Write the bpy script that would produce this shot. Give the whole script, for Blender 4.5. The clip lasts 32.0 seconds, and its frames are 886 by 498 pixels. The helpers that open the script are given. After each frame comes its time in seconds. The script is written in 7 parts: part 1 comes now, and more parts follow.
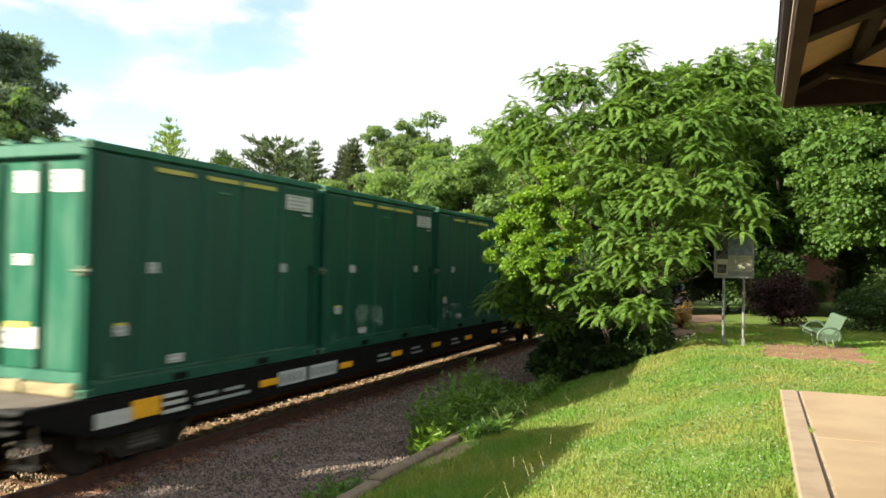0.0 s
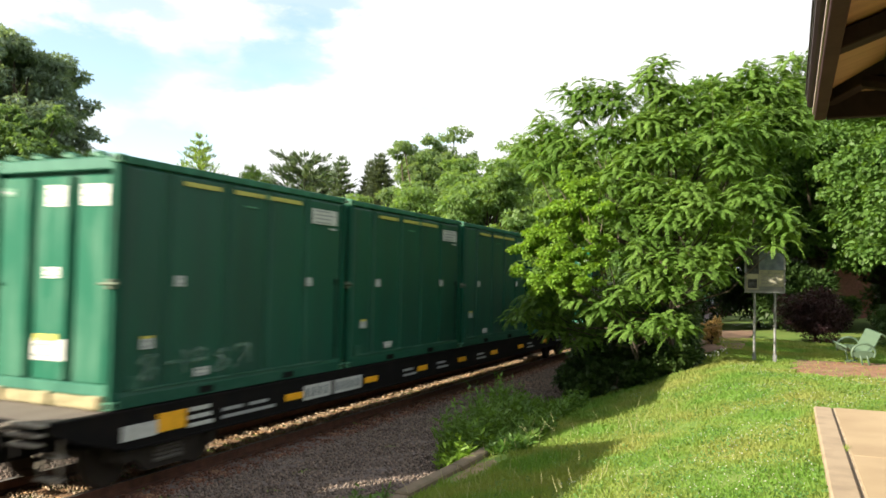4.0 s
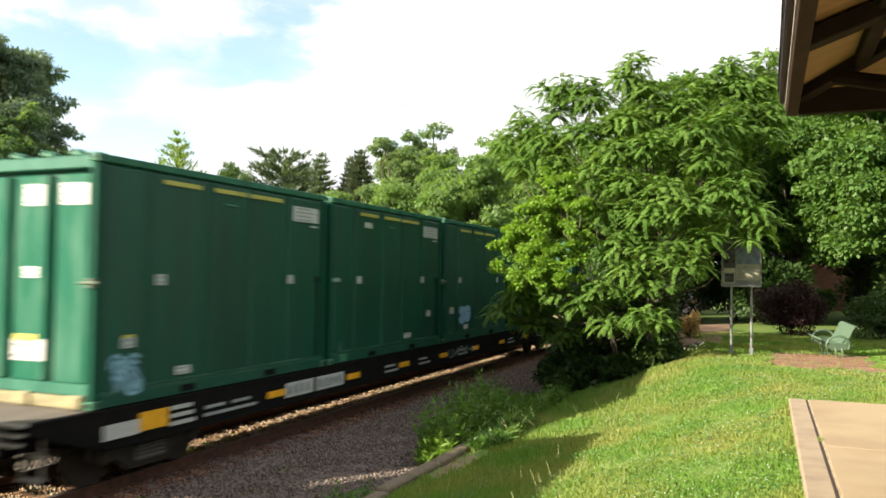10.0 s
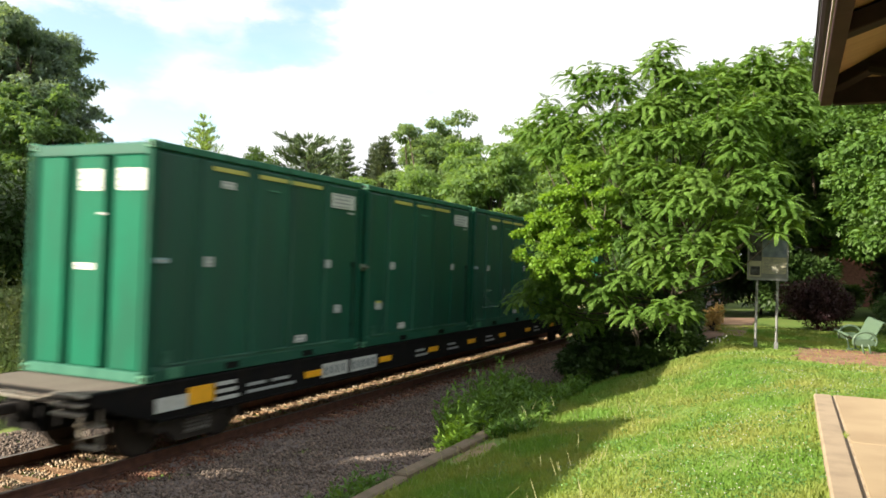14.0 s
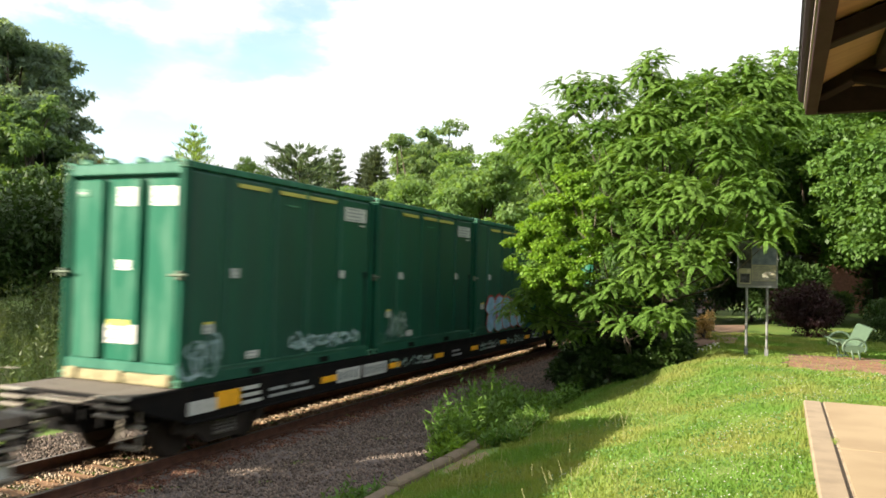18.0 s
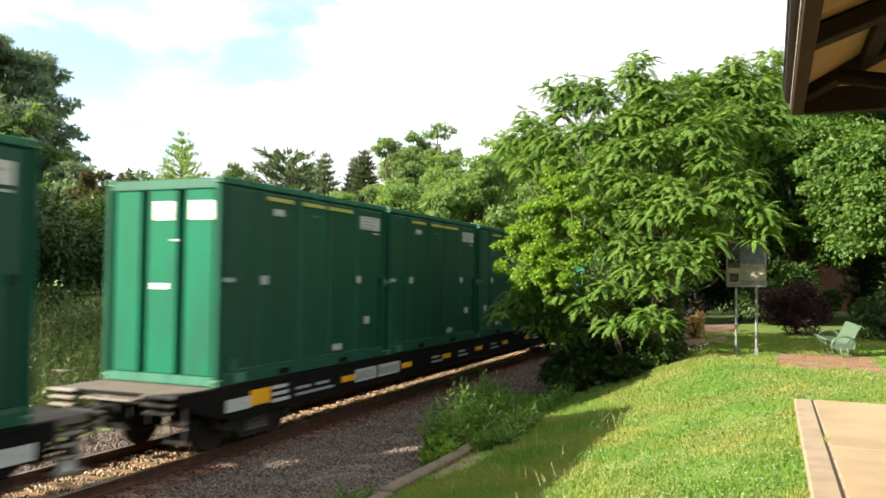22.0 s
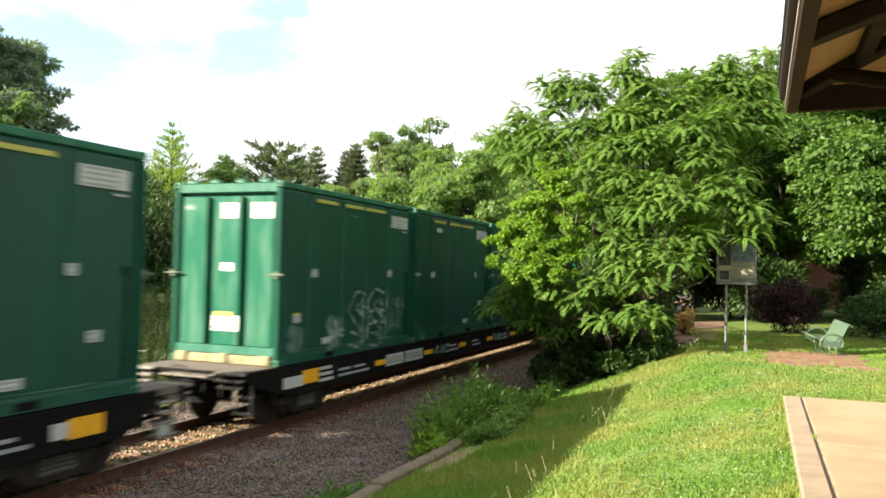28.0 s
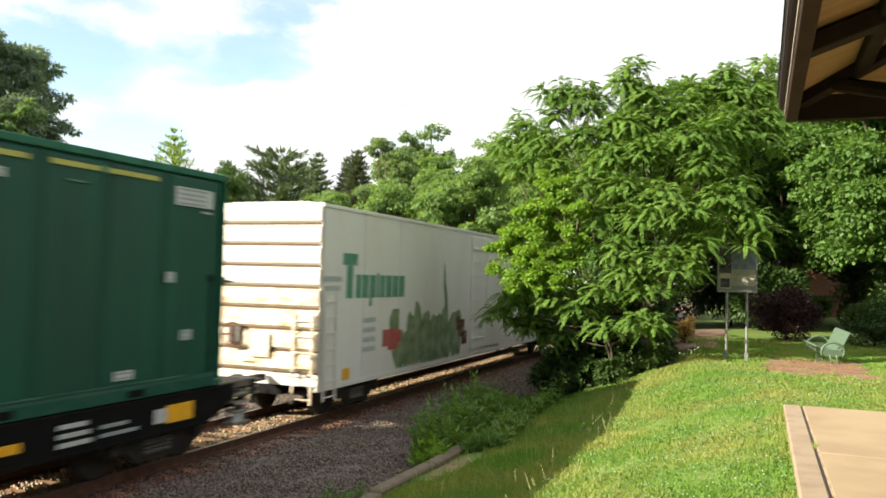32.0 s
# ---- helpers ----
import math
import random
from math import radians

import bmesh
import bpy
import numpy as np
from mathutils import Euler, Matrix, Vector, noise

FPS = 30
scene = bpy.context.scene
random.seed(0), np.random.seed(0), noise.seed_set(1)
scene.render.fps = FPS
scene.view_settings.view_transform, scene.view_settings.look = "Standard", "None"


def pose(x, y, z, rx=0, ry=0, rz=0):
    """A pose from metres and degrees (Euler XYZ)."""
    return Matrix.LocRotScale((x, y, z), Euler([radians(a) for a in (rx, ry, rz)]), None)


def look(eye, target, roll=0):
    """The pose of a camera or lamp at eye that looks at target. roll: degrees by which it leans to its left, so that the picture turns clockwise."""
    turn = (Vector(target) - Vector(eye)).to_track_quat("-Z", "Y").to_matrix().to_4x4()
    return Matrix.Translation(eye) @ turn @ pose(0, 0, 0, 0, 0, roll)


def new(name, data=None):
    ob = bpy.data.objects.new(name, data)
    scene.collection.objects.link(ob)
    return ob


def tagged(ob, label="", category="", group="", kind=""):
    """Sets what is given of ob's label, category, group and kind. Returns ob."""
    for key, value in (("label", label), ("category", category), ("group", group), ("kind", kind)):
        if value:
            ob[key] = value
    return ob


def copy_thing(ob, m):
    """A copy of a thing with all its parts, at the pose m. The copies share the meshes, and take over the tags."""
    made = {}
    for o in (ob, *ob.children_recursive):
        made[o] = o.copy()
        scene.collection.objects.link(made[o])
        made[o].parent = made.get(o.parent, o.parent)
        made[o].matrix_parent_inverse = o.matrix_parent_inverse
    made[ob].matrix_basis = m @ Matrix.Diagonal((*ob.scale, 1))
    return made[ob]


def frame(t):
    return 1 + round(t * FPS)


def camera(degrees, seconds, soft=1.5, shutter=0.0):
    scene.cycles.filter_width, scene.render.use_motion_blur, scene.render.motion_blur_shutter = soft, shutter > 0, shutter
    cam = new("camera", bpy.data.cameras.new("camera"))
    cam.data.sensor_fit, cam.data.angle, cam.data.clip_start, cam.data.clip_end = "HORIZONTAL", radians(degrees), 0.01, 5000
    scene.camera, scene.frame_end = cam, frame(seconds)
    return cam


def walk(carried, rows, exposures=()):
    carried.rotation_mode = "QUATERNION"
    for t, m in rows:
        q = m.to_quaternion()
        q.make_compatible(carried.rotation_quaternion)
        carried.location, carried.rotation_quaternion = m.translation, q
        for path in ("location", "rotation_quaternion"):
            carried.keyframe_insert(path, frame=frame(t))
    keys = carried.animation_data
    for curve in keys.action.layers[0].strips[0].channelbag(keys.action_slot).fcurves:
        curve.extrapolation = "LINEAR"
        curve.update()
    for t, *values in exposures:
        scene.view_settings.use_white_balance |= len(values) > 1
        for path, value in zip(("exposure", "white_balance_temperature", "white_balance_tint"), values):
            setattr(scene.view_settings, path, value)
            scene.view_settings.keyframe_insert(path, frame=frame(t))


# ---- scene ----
cam = camera(58.66, 32.0, soft=1.65, shutter=0.4)
# seconds, x, y, z, tilt up, turn to the left, lean: a camera held by hand at eye height on the station slab
PATH = [
    (0, -0.006, 0.011, 1.615, 1.198, 21.840, 1.054),
    (0.5, -0.021, 0.012, 1.602, 1.156, 21.487, 1.158),
    (1, -0.025, 0.011, 1.598, 1.239, 21.321, 0.708),
    (1.5, -0.032, 0.008, 1.598, 1.757, 21.907, 0.821),
    (2, -0.022, 0.002, 1.595, 1.912, 22.402, 0.430),
    (2.5, -0.026, 0.002, 1.588, 1.947, 22.602, 0.222),
    (3, -0.023, 0.003, 1.599, 2.047, 23.037, 0.563),
    (3.5, -0.016, -0.001, 1.604, 2.173, 23.385, 0.933),
    (5.5, -0.011, 0.001, 1.603, 2.296, 24.802, 1.348),
    (6, 0.001, -0.001, 1.600, 2.403, 24.259, 1.353),
    (6.5, 0.008, -0.006, 1.600, 2.522, 23.276, 1.274),
    (7, -0.004, -0.004, 1.603, 2.443, 22.845, 1.186),
    (7.5, 0.004, -0.003, 1.598, 1.844, 22.615, 0.416),
    (8, 0.015, -0.005, 1.603, 1.784, 22.345, 0.317),
    (8.5, 0.018, -0.009, 1.590, 1.913, 22.140, 0.420),
    (9, 0.016, -0.014, 1.590, 2.209, 22.116, 0.513),
    (9.5, 0.020, -0.010, 1.606, 2.218, 22.138, 0.538),
    (10, 0.017, -0.008, 1.606, 1.984, 22.379, 0.724),
    (10.5, 0.013, -0.000, 1.598, 1.796, 22.766, 0.742),
    (11, 0.009, -0.008, 1.596, 1.611, 23.118, 0.979),
    (11.5, 0.010, -0.003, 1.601, 1.424, 23.266, 0.957),
    (12, 0.006, 0.001, 1.597, 1.291, 23.418, 1.262),
    (12.5, 0.003, 0.007, 1.596, 1.130, 23.636, 2.049),
    (13, 0.001, 0.015, 1.599, 1.051, 23.799, 1.896),
    (13.5, -0.002, 0.014, 1.598, 1.078, 23.832, 1.681),
    (14, -0.007, 0.014, 1.589, 1.065, 23.977, 1.844),
    (14.5, -0.004, 0.018, 1.596, 1.107, 24.046, 1.729),
    (16.5, -0.002, 0.007, 1.596, 1.614, 23.588, 1.675),
    (17, 0.002, 0.008, 1.596, 1.680, 23.529, 1.436),
    (17.5, 0.012, 0.001, 1.599, 1.670, 23.493, 1.461),
    (18, 0.019, 0.002, 1.596, 1.740, 23.411, 1.489),
    (18.5, 0.014, 0.011, 1.601, 1.737, 23.332, 1.341),
    (19, 0.013, 0.007, 1.597, 1.739, 23.275, 1.483),
    (19.5, 0.013, 0.005, 1.601, 1.757, 23.260, 1.240),
    (20, 0.009, 0.003, 1.605, 1.801, 23.240, 1.329),
    (20.5, 0.011, -0.001, 1.599, 1.883, 23.146, 1.063),
    (21, 0.010, -0.003, 1.601, 1.980, 23.053, 0.759),
    (21.5, 0.013, -0.002, 1.596, 1.981, 22.863, 0.591),
    (22, 0.013, 0.001, 1.603, 2.006, 22.675, 0.692),
    (22.5, 0.012, 0.002, 1.602, 1.976, 22.537, 0.773),
    (23, 0.012, -0.003, 1.602, 1.773, 22.434, 0.851),
    (23.5, 0.009, -0.001, 1.592, 1.675, 22.362, 1.049),
    (24, 0.009, -0.008, 1.600, 1.666, 22.265, 1.093),
    (24.5, 0.008, -0.001, 1.600, 1.734, 22.199, 1.111),
    (25, 0.006, 0.000, 1.607, 1.777, 22.112, 1.032),
    (25.5, -0.002, -0.003, 1.604, 1.761, 22.044, 1.227),
    (27.5, -0.009, -0.002, 1.597, 1.701, 22.064, 1.394),
    (28, -0.018, 0.002, 1.594, 1.632, 21.984, 1.291),
    (28.5, -0.014, -0.011, 1.604, 1.679, 21.927, 0.786),
    (29, -0.019, -0.007, 1.608, 1.946, 21.860, 1.294),
    (29.5, -0.011, -0.010, 1.600, 2.067, 21.828, 1.417),
    (30, -0.016, -0.013, 1.602, 2.264, 21.763, 1.586),
    (30.5, -0.016, -0.010, 1.608, 2.462, 21.832, 1.496),
    (31, -0.011, -0.008, 1.605, 2.528, 21.803, 1.514),
    (31.5, -0.008, -0.004, 1.611, 2.515, 21.783, 1.307),
    (32, -0.003, 0.006, 1.610, 2.085, 22.082, 1.469),
]
walk(cam, [(t, pose(x, y, z, 90 + tilt, 0, turn) @ pose(0, 0, 0, 0, 0, lean)) for t, x, y, z, tilt, turn, lean in PATH],
     [(0, 1.03), (7, 1.06), (10, 1.02), (14, 1.03), (17, 1.08), (20, 1.15), (25, 1.23), (28, 1.29), (31, 1.21), (32, 1.0)])

# how far the train has come, in metres, at the seconds given
TRAIN = [(0, 0.0), (2, 28.21), (4, 56.48), (6, 84.73), (8, 112.92), (10, 141.01), (12, 169.0), (14, 196.89), (16, 224.69), (18, 252.41),
         (20, 280.07), (22, 307.69), (24, 335.28), (26, 362.81), (28, 390.29), (30, 417.65), (32, 444.84)]
FRONT, CAR, PITCH = 8.06, 28.2, 6.22          # first car's load begins here at 0 s; car length; container pitch
TRACK = -9.64                                 # the track's middle
RAIL = -1.42                                  # top of the rails; the station slab lies at 0
BOX_W, BOX_L, BOX_H, BOX_Z = 2.5, 6.05, 3.5, -0.27

# ---------------------------------------------------------------- light
SUN_WAY = Vector((1.0, 1.215, -0.64)).normalized()
sun_data = bpy.data.lights.new("sun", "SUN")
sun_data.energy, sun_data.angle, sun_data.color = 6.8, radians(0.6), (1.0, 0.90, 0.72)
sun = new("sun", sun_data)
sun.matrix_world = look((0, 0, 60), Vector((0, 0, 60)) + SUN_WAY)


def make_world():
    world = bpy.data.worlds.new("sky")
    scene.world = world
    world.use_nodes = True
    nt = world.node_tree
    nt.nodes.clear()
    N = nt.nodes.new
    L = nt.links.new
    out, bg = N("ShaderNodeOutputWorld"), N("ShaderNodeBackground")
    sky = N("ShaderNodeTexSky")
    sky.sky_type, sky.sun_disc = "NISHITA", False
    sky.sun_elevation = math.asin(-SUN_WAY.z)
    sky.sun_rotation = math.atan2(-SUN_WAY.x, -SUN_WAY.y)
    dim = N("ShaderNodeVectorMath")
    dim.operation = "SCALE"
    dim.inputs["Scale"].default_value = 0.17
    L(sky.outputs[0], dim.inputs[0])
    co, mp, n1, n2 = N("ShaderNodeTexCoord"), N("ShaderNodeMapping"), N("ShaderNodeTexNoise"), N("ShaderNodeTexNoise")
    mp.inputs["Scale"].default_value = (1.0, 1.0, 2.4)
    mp.inputs["Location"].default_value = SKY_SHIFT
    L(co.outputs["Generated"], mp.inputs[0])
    n1.inputs["Scale"].default_value, n1.inputs["Detail"].default_value, n1.inputs["Roughness"].default_value = 4.6, 6, 0.5
    L(mp.outputs[0], n1.inputs[0])
    ramp = N("ShaderNodeValToRGB")
    ramp.color_ramp.elements[0].position, ramp.color_ramp.elements[1].position = 0.34, 0.44
    ramp.color_ramp.elements[0].color = (0.20, 0.20, 0.20, 1)
    L(n1.outputs[0], ramp.inputs[0])
    n2.inputs["Scale"].default_value, n2.inputs["Detail"].default_value = 1.3, 3
    L(mp.outputs[0], n2.inputs[0])
    tone = N("ShaderNodeMix")
    tone.data_type = "RGBA"
    tone.inputs[6].default_value, tone.inputs[7].default_value = (0.52, 0.53, 0.55, 1), (0.66, 0.66, 0.66, 1)
    L(n2.outputs[0], tone.inputs[0])
    # broken cloud to the west: openings with ragged edges, between wisps
    warp, far_way = N("ShaderNodeTexNoise"), N("ShaderNodeVectorMath")
    warp.inputs["Scale"].default_value, warp.inputs["Detail"].default_value, warp.inputs["Roughness"].default_value = 9.0, 6, 0.6
    L(mp.outputs[0], warp.inputs[0])
    far_way.operation = "MULTIPLY_ADD"
    far_way.inputs[1].default_value, far_way.inputs[2].default_value = (0.14, 0.14, 0.30), (-0.07, -0.07, -0.15)
    L(warp.outputs["Color"], far_way.inputs[0])
    bent, tall = N("ShaderNodeVectorMath"), N("ShaderNodeVectorMath")
    tall.operation, bent.operation = "MULTIPLY", "ADD"
    tall.inputs[1].default_value = (1, 1, 2.2)
    L(co.outputs["Generated"], tall.inputs[0])
    L(tall.outputs[0], bent.inputs[0])
    L(far_way.outputs[0], bent.inputs[1])
    cover = ramp.outputs[0]
    for turn, lift, size, depth in SKY_GAPS:
        a, e = radians(turn), radians(lift)
        gap, fall, left = N("ShaderNodeVectorMath"), N("ShaderNodeMapRange"), N("ShaderNodeMath")
        gap.operation, left.operation = "DISTANCE", "MULTIPLY"
        gap.inputs[1].default_value = (-math.sin(a) * math.cos(e), math.cos(a) * math.cos(e), 2.2 * math.sin(e))
        L(bent.outputs[0], gap.inputs[0])
        fall.interpolation_type = "SMOOTHSTEP"
        for k, v in zip(("From Min", "From Max", "To Min", "To Max"), (size * 0.45, size, 1 - depth, 1.0)):
            fall.inputs[k].default_value = v
        L(gap.outputs["Value"], fall.inputs["Value"])
        L(cover, left.inputs[0])
        L(fall.outputs[0], left.inputs[1])
        cover = left.outputs[0]
    mix = N("ShaderNodeMix")
    mix.data_type = "RGBA"
    L(cover, mix.inputs[0])
    L(dim.outputs[0], mix.inputs[6])
    L(tone.outputs[2], mix.inputs[7])
    L(mix.outputs[2], bg.inputs[0])
    bg.inputs[1].default_value = 1.0
    L(bg.outputs[0], out.inputs[0])


SKY_SHIFT = (0.3, 0.0, 0.0)
SKY_GAPS = [(49.0, 14.0, 0.125, 0.9), (36.2, 14.8, 0.095, 0.8), (33.5, 19.3, 0.085, 0.7), (47.0, 18.6, 0.09, 0.6), (44.0, 12.5, 0.20, 0.25)]
make_world()


# ---------------------------------------------------------------- materials
def material(name, colour, rough=0.6, metal=0.0, vary=0.25, scale=6.0, fine=60.0, bump=0.15, other=None, patch=0.5, vary_object=0.0, leaf=0.0, island=0.0, spec=0.5, stretch=(1, 1, 1)):
    """A surface with broad and fine variation; leaf: how much light goes through; other: the colour of stains."""
    m = bpy.data.materials.new(name)
    m.use_nodes = True
    nt = m.node_tree
    nt.nodes.clear()
    N = nt.nodes.new
    L = nt.links.new
    out, b = N("ShaderNodeOutputMaterial"), N("ShaderNodeBsdfPrincipled")
    b.inputs["Roughness"].default_value, b.inputs["Metallic"].default_value = rough, metal
    b.inputs["Specular IOR Level"].default_value = spec
    co, mp = N("ShaderNodeTexCoord"), N("ShaderNodeMapping")
    mp.inputs["Scale"].default_value = stretch
    L(co.outputs["Object"], mp.inputs[0])
    n1, n2 = N("ShaderNodeTexNoise"), N("ShaderNodeTexNoise")
    n1.inputs["Scale"].default_value, n1.inputs["Detail"].default_value = scale, 5
    n2.inputs["Scale"].default_value, n2.inputs["Detail"].default_value = fine, 3
    L(mp.outputs[0], n1.inputs[0])
    L(mp.outputs[0], n2.inputs[0])
    ramp = N("ShaderNodeValToRGB")
    ramp.color_ramp.elements[0].position, ramp.color_ramp.elements[1].position = patch - 0.14, patch + 0.14
    L(n1.outputs[0], ramp.inputs[0])
    dark = tuple(c * (1 - vary) for c in colour) if other is None else tuple(other)
    mix = N("ShaderNodeMix")
    mix.data_type = "RGBA"
    mix.inputs[6].default_value, mix.inputs[7].default_value = (*colour, 1), (*dark, 1)
    L(ramp.outputs[0], mix.inputs[0])
    hsv = N("ShaderNodeHueSaturation")
    L(mix.outputs[2], hsv.inputs["Color"])
    add = N("ShaderNodeMath")
    add.operation = "MULTIPLY_ADD"
    add.inputs[1].default_value, add.inputs[2].default_value = vary, 1 - vary / 2
    L(n2.outputs[0], add.inputs[0])
    last = add
    for amount, kind in ((vary_object, "o"), (island, "i")):
        if amount:
            src = N("ShaderNodeObjectInfo").outputs["Random"] if kind == "o" else N("ShaderNodeNewGeometry").outputs["Random Per Island"]
            k = N("ShaderNodeMath")
            k.operation = "MULTIPLY_ADD"
            k.inputs[1].default_value, k.inputs[2].default_value = amount, -amount / 2
            L(src, k.inputs[0])
            s = N("ShaderNodeMath")
            s.operation = "ADD"
            L(last.outputs[0], s.inputs[0])
            L(k.outputs[0], s.inputs[1])
            last = s
    L(last.outputs[0], hsv.inputs["Value"])
    L(hsv.outputs[0], b.inputs["Base Color"])
    if bump:
        bp = N("ShaderNodeBump")
        bp.inputs["Strength"].default_value, bp.inputs["Distance"].default_value = bump, 0.01
        L(n2.outputs[0], bp.inputs["Height"])
        L(bp.outputs[0], b.inputs["Normal"])
    if leaf:
        tr, ms = N("ShaderNodeBsdfTranslucent"), N("ShaderNodeMixShader")
        warm = N("ShaderNodeMix")
        warm.data_type, warm.blend_type = "RGBA", "MULTIPLY"
        warm.inputs[0].default_value, warm.inputs[7].default_value = 1.0, (1.25, 1.2, 0.45, 1)
        L(hsv.outputs[0], warm.inputs[6])
        L(warm.outputs[2], tr.inputs[0])
        ms.inputs[0].default_value = leaf
        L(b.outputs[0], ms.inputs[1])
        L(tr.outputs[0], ms.inputs[2])
        L(ms.outputs[0], out.inputs[0])
    else:
        L(b.outputs[0], out.inputs[0])
    return m


M = dict(
    grass=material("grass_ground", (0.12, 0.195, 0.042), 0.9, vary=0.45, scale=0.9, fine=26, bump=0.5, other=(0.175, 0.21, 0.055), patch=0.58, spec=0.2),
    blade=material("grass_blade", (0.150, 0.275, 0.050), 0.6, vary=0.3, scale=0.7, fine=9, bump=0, leaf=0.45, island=0.26, other=(0.27, 0.295, 0.085), spec=0.25),
    clover=material("clover_flower", (0.44, 0.46, 0.36), 0.8, vary=0.15, bump=0, spec=0.2),
    straw=material("straw_stalk", (0.42, 0.40, 0.20), 0.8, vary=0.2, bump=0, leaf=0.3),
    earth=material("bare_earth", (0.24, 0.17, 0.095), 0.95, vary=0.35, scale=6, fine=50, bump=0.5, other=(0.17, 0.15, 0.06)),
    soil=material("soil", (0.16, 0.10, 0.06), 0.95, vary=0.4, scale=3, fine=40, bump=0.5),
    ballast=material("ballast_bed", (0.09, 0.072, 0.066), 0.95, vary=0.5, scale=9, fine=45, bump=0.9, other=(0.15, 0.12, 0.11)),
    stone=material("ballast_stone", (0.112, 0.094, 0.079), 0.9, vary=0.3, scale=12, fine=70, bump=0.3, island=0.95, other=(0.18, 0.135, 0.11), spec=0.3),
    rust_stone=material("rust_stained_stone", (0.115, 0.050, 0.032), 0.9, vary=0.3, scale=12, fine=70, bump=0.3, island=0.8, other=(0.15, 0.085, 0.06), spec=0.3),
    # stones between the rails: rust, and the sunlit strip's brightness put into the colour
    lit_bed_stone=material("track_stone", (0.31, 0.255, 0.19), 0.9, vary=0.3, scale=2.5, fine=70, bump=0.3, island=1.0, other=(0.32, 0.20, 0.11), spec=0.3),
    tie=material("timber_tie", (0.30, 0.17, 0.09), 0.9, vary=0.4, scale=5, fine=40, bump=0.5, vary_object=0.4, stretch=(0.3, 3, 3)),
    rust=material("rail_rust", (0.10, 0.042, 0.026), 0.85, vary=0.4, scale=6, fine=50, bump=0.3),
    steel=material("rail_head", (0.30, 0.27, 0.24), 0.5, 0.8, vary=0.1, bump=0.02),
    concrete=material("slab_concrete", (0.36, 0.265, 0.155), 0.85, vary=0.2, scale=1.3, fine=120, bump=0.12, other=(0.285, 0.20, 0.115), patch=0.55),
    edge=material("edge_concrete", (0.33, 0.25, 0.165), 0.9, vary=0.3, scale=3, fine=90, bump=0.25, other=(0.24, 0.18, 0.12), patch=0.56),
    kerb=material("kerb_concrete", (0.175, 0.13, 0.088), 0.9, vary=0.35, scale=4, fine=60, bump=0.4, other=(0.12, 0.10, 0.06)),
    lip=material("worn_joint_edge", (0.47, 0.37, 0.25), 0.9, vary=0.3, scale=7, fine=90, bump=0.2, other=(0.30, 0.22, 0.14)),
    joint=material("joint_tar", (0.045, 0.03, 0.018), 0.8, vary=0.3, bump=0.2),
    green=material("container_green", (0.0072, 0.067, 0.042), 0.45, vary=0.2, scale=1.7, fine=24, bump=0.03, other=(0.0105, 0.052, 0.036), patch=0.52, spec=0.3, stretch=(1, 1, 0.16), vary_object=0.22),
    worn=material("container_worn_green", (0.06, 0.19, 0.115), 0.6, vary=0.3, scale=5, fine=30, bump=0.1, other=(0.04, 0.17, 0.095)),
    white=material("plate_white", (0.64, 0.64, 0.61), 0.5, vary=0.12, scale=14, fine=80, bump=0.02),
    grey=material("plate_grey", (0.42, 0.46, 0.45), 0.6, vary=0.25, scale=30, fine=80, bump=0.02),
    ink=material("sign_ink", (0.12, 0.13, 0.14), 0.6, vary=0.2, bump=0),
    yellow=material("yellow_strip", (0.44, 0.42, 0.09), 0.55, vary=0.25, scale=9, bump=0.02),
    amber=material("amber_strip", (0.85, 0.42, 0.015), 0.45, vary=0.15, scale=9, bump=0.02),
    black=material("car_black", (0.006, 0.006, 0.0065), 0.75, vary=0.4, scale=3, bump=0.1, other=(0.013, 0.010, 0.009), patch=0.62, spec=0.10),
    deck=material("deck_planks", (0.10, 0.08, 0.065), 0.9, vary=0.4, scale=4, fine=40, bump=0.3, other=(0.16, 0.135, 0.11), stretch=(0.4, 3, 1)),
    wheel=material("wheel_steel", (0.030, 0.023, 0.019), 0.75, 0.2, vary=0.4, scale=8, bump=0.1),
    bark=material("bark", (0.085, 0.065, 0.048), 0.95, vary=0.45, scale=6, fine=30, bump=0.6, stretch=(2, 2, 0.4)),
    pale_bark=material("pale_bark", (0.19, 0.155, 0.115), 0.9, vary=0.4, scale=5, fine=30, bump=0.4, other=(0.10, 0.085, 0.06), stretch=(2, 2, 0.5)),
    pale_wood=material("soffit_boards", (0.36, 0.215, 0.09), 0.7, vary=0.25, scale=3, fine=25, bump=0.1, vary_object=0.05, stretch=(0.3, 4, 4)),
    brown=material("brown_timber", (0.034, 0.023, 0.020), 0.75, vary=0.3, scale=4, fine=40, bump=0.1, spec=0.08),
    fascia=material("brown_fascia", (0.060, 0.034, 0.034), 0.75, vary=0.2, scale=4, fine=30, bump=0.05, spec=0.08),
    shingle=material("roof_shingle", (0.09, 0.08, 0.075), 0.9, vary=0.4, scale=5, fine=50, bump=0.4),
    bench=material("bench_green", (0.085, 0.135, 0.085), 0.5, vary=0.12, scale=9, bump=0.03),
    metal=material("galvanised", (0.22, 0.225, 0.22), 0.55, 0.4, vary=0.25, scale=9, bump=0.05),
    path=material("path_dust", (0.24, 0.15, 0.10), 0.95, vary=0.3, scale=2, fine=40, bump=0.3),
)


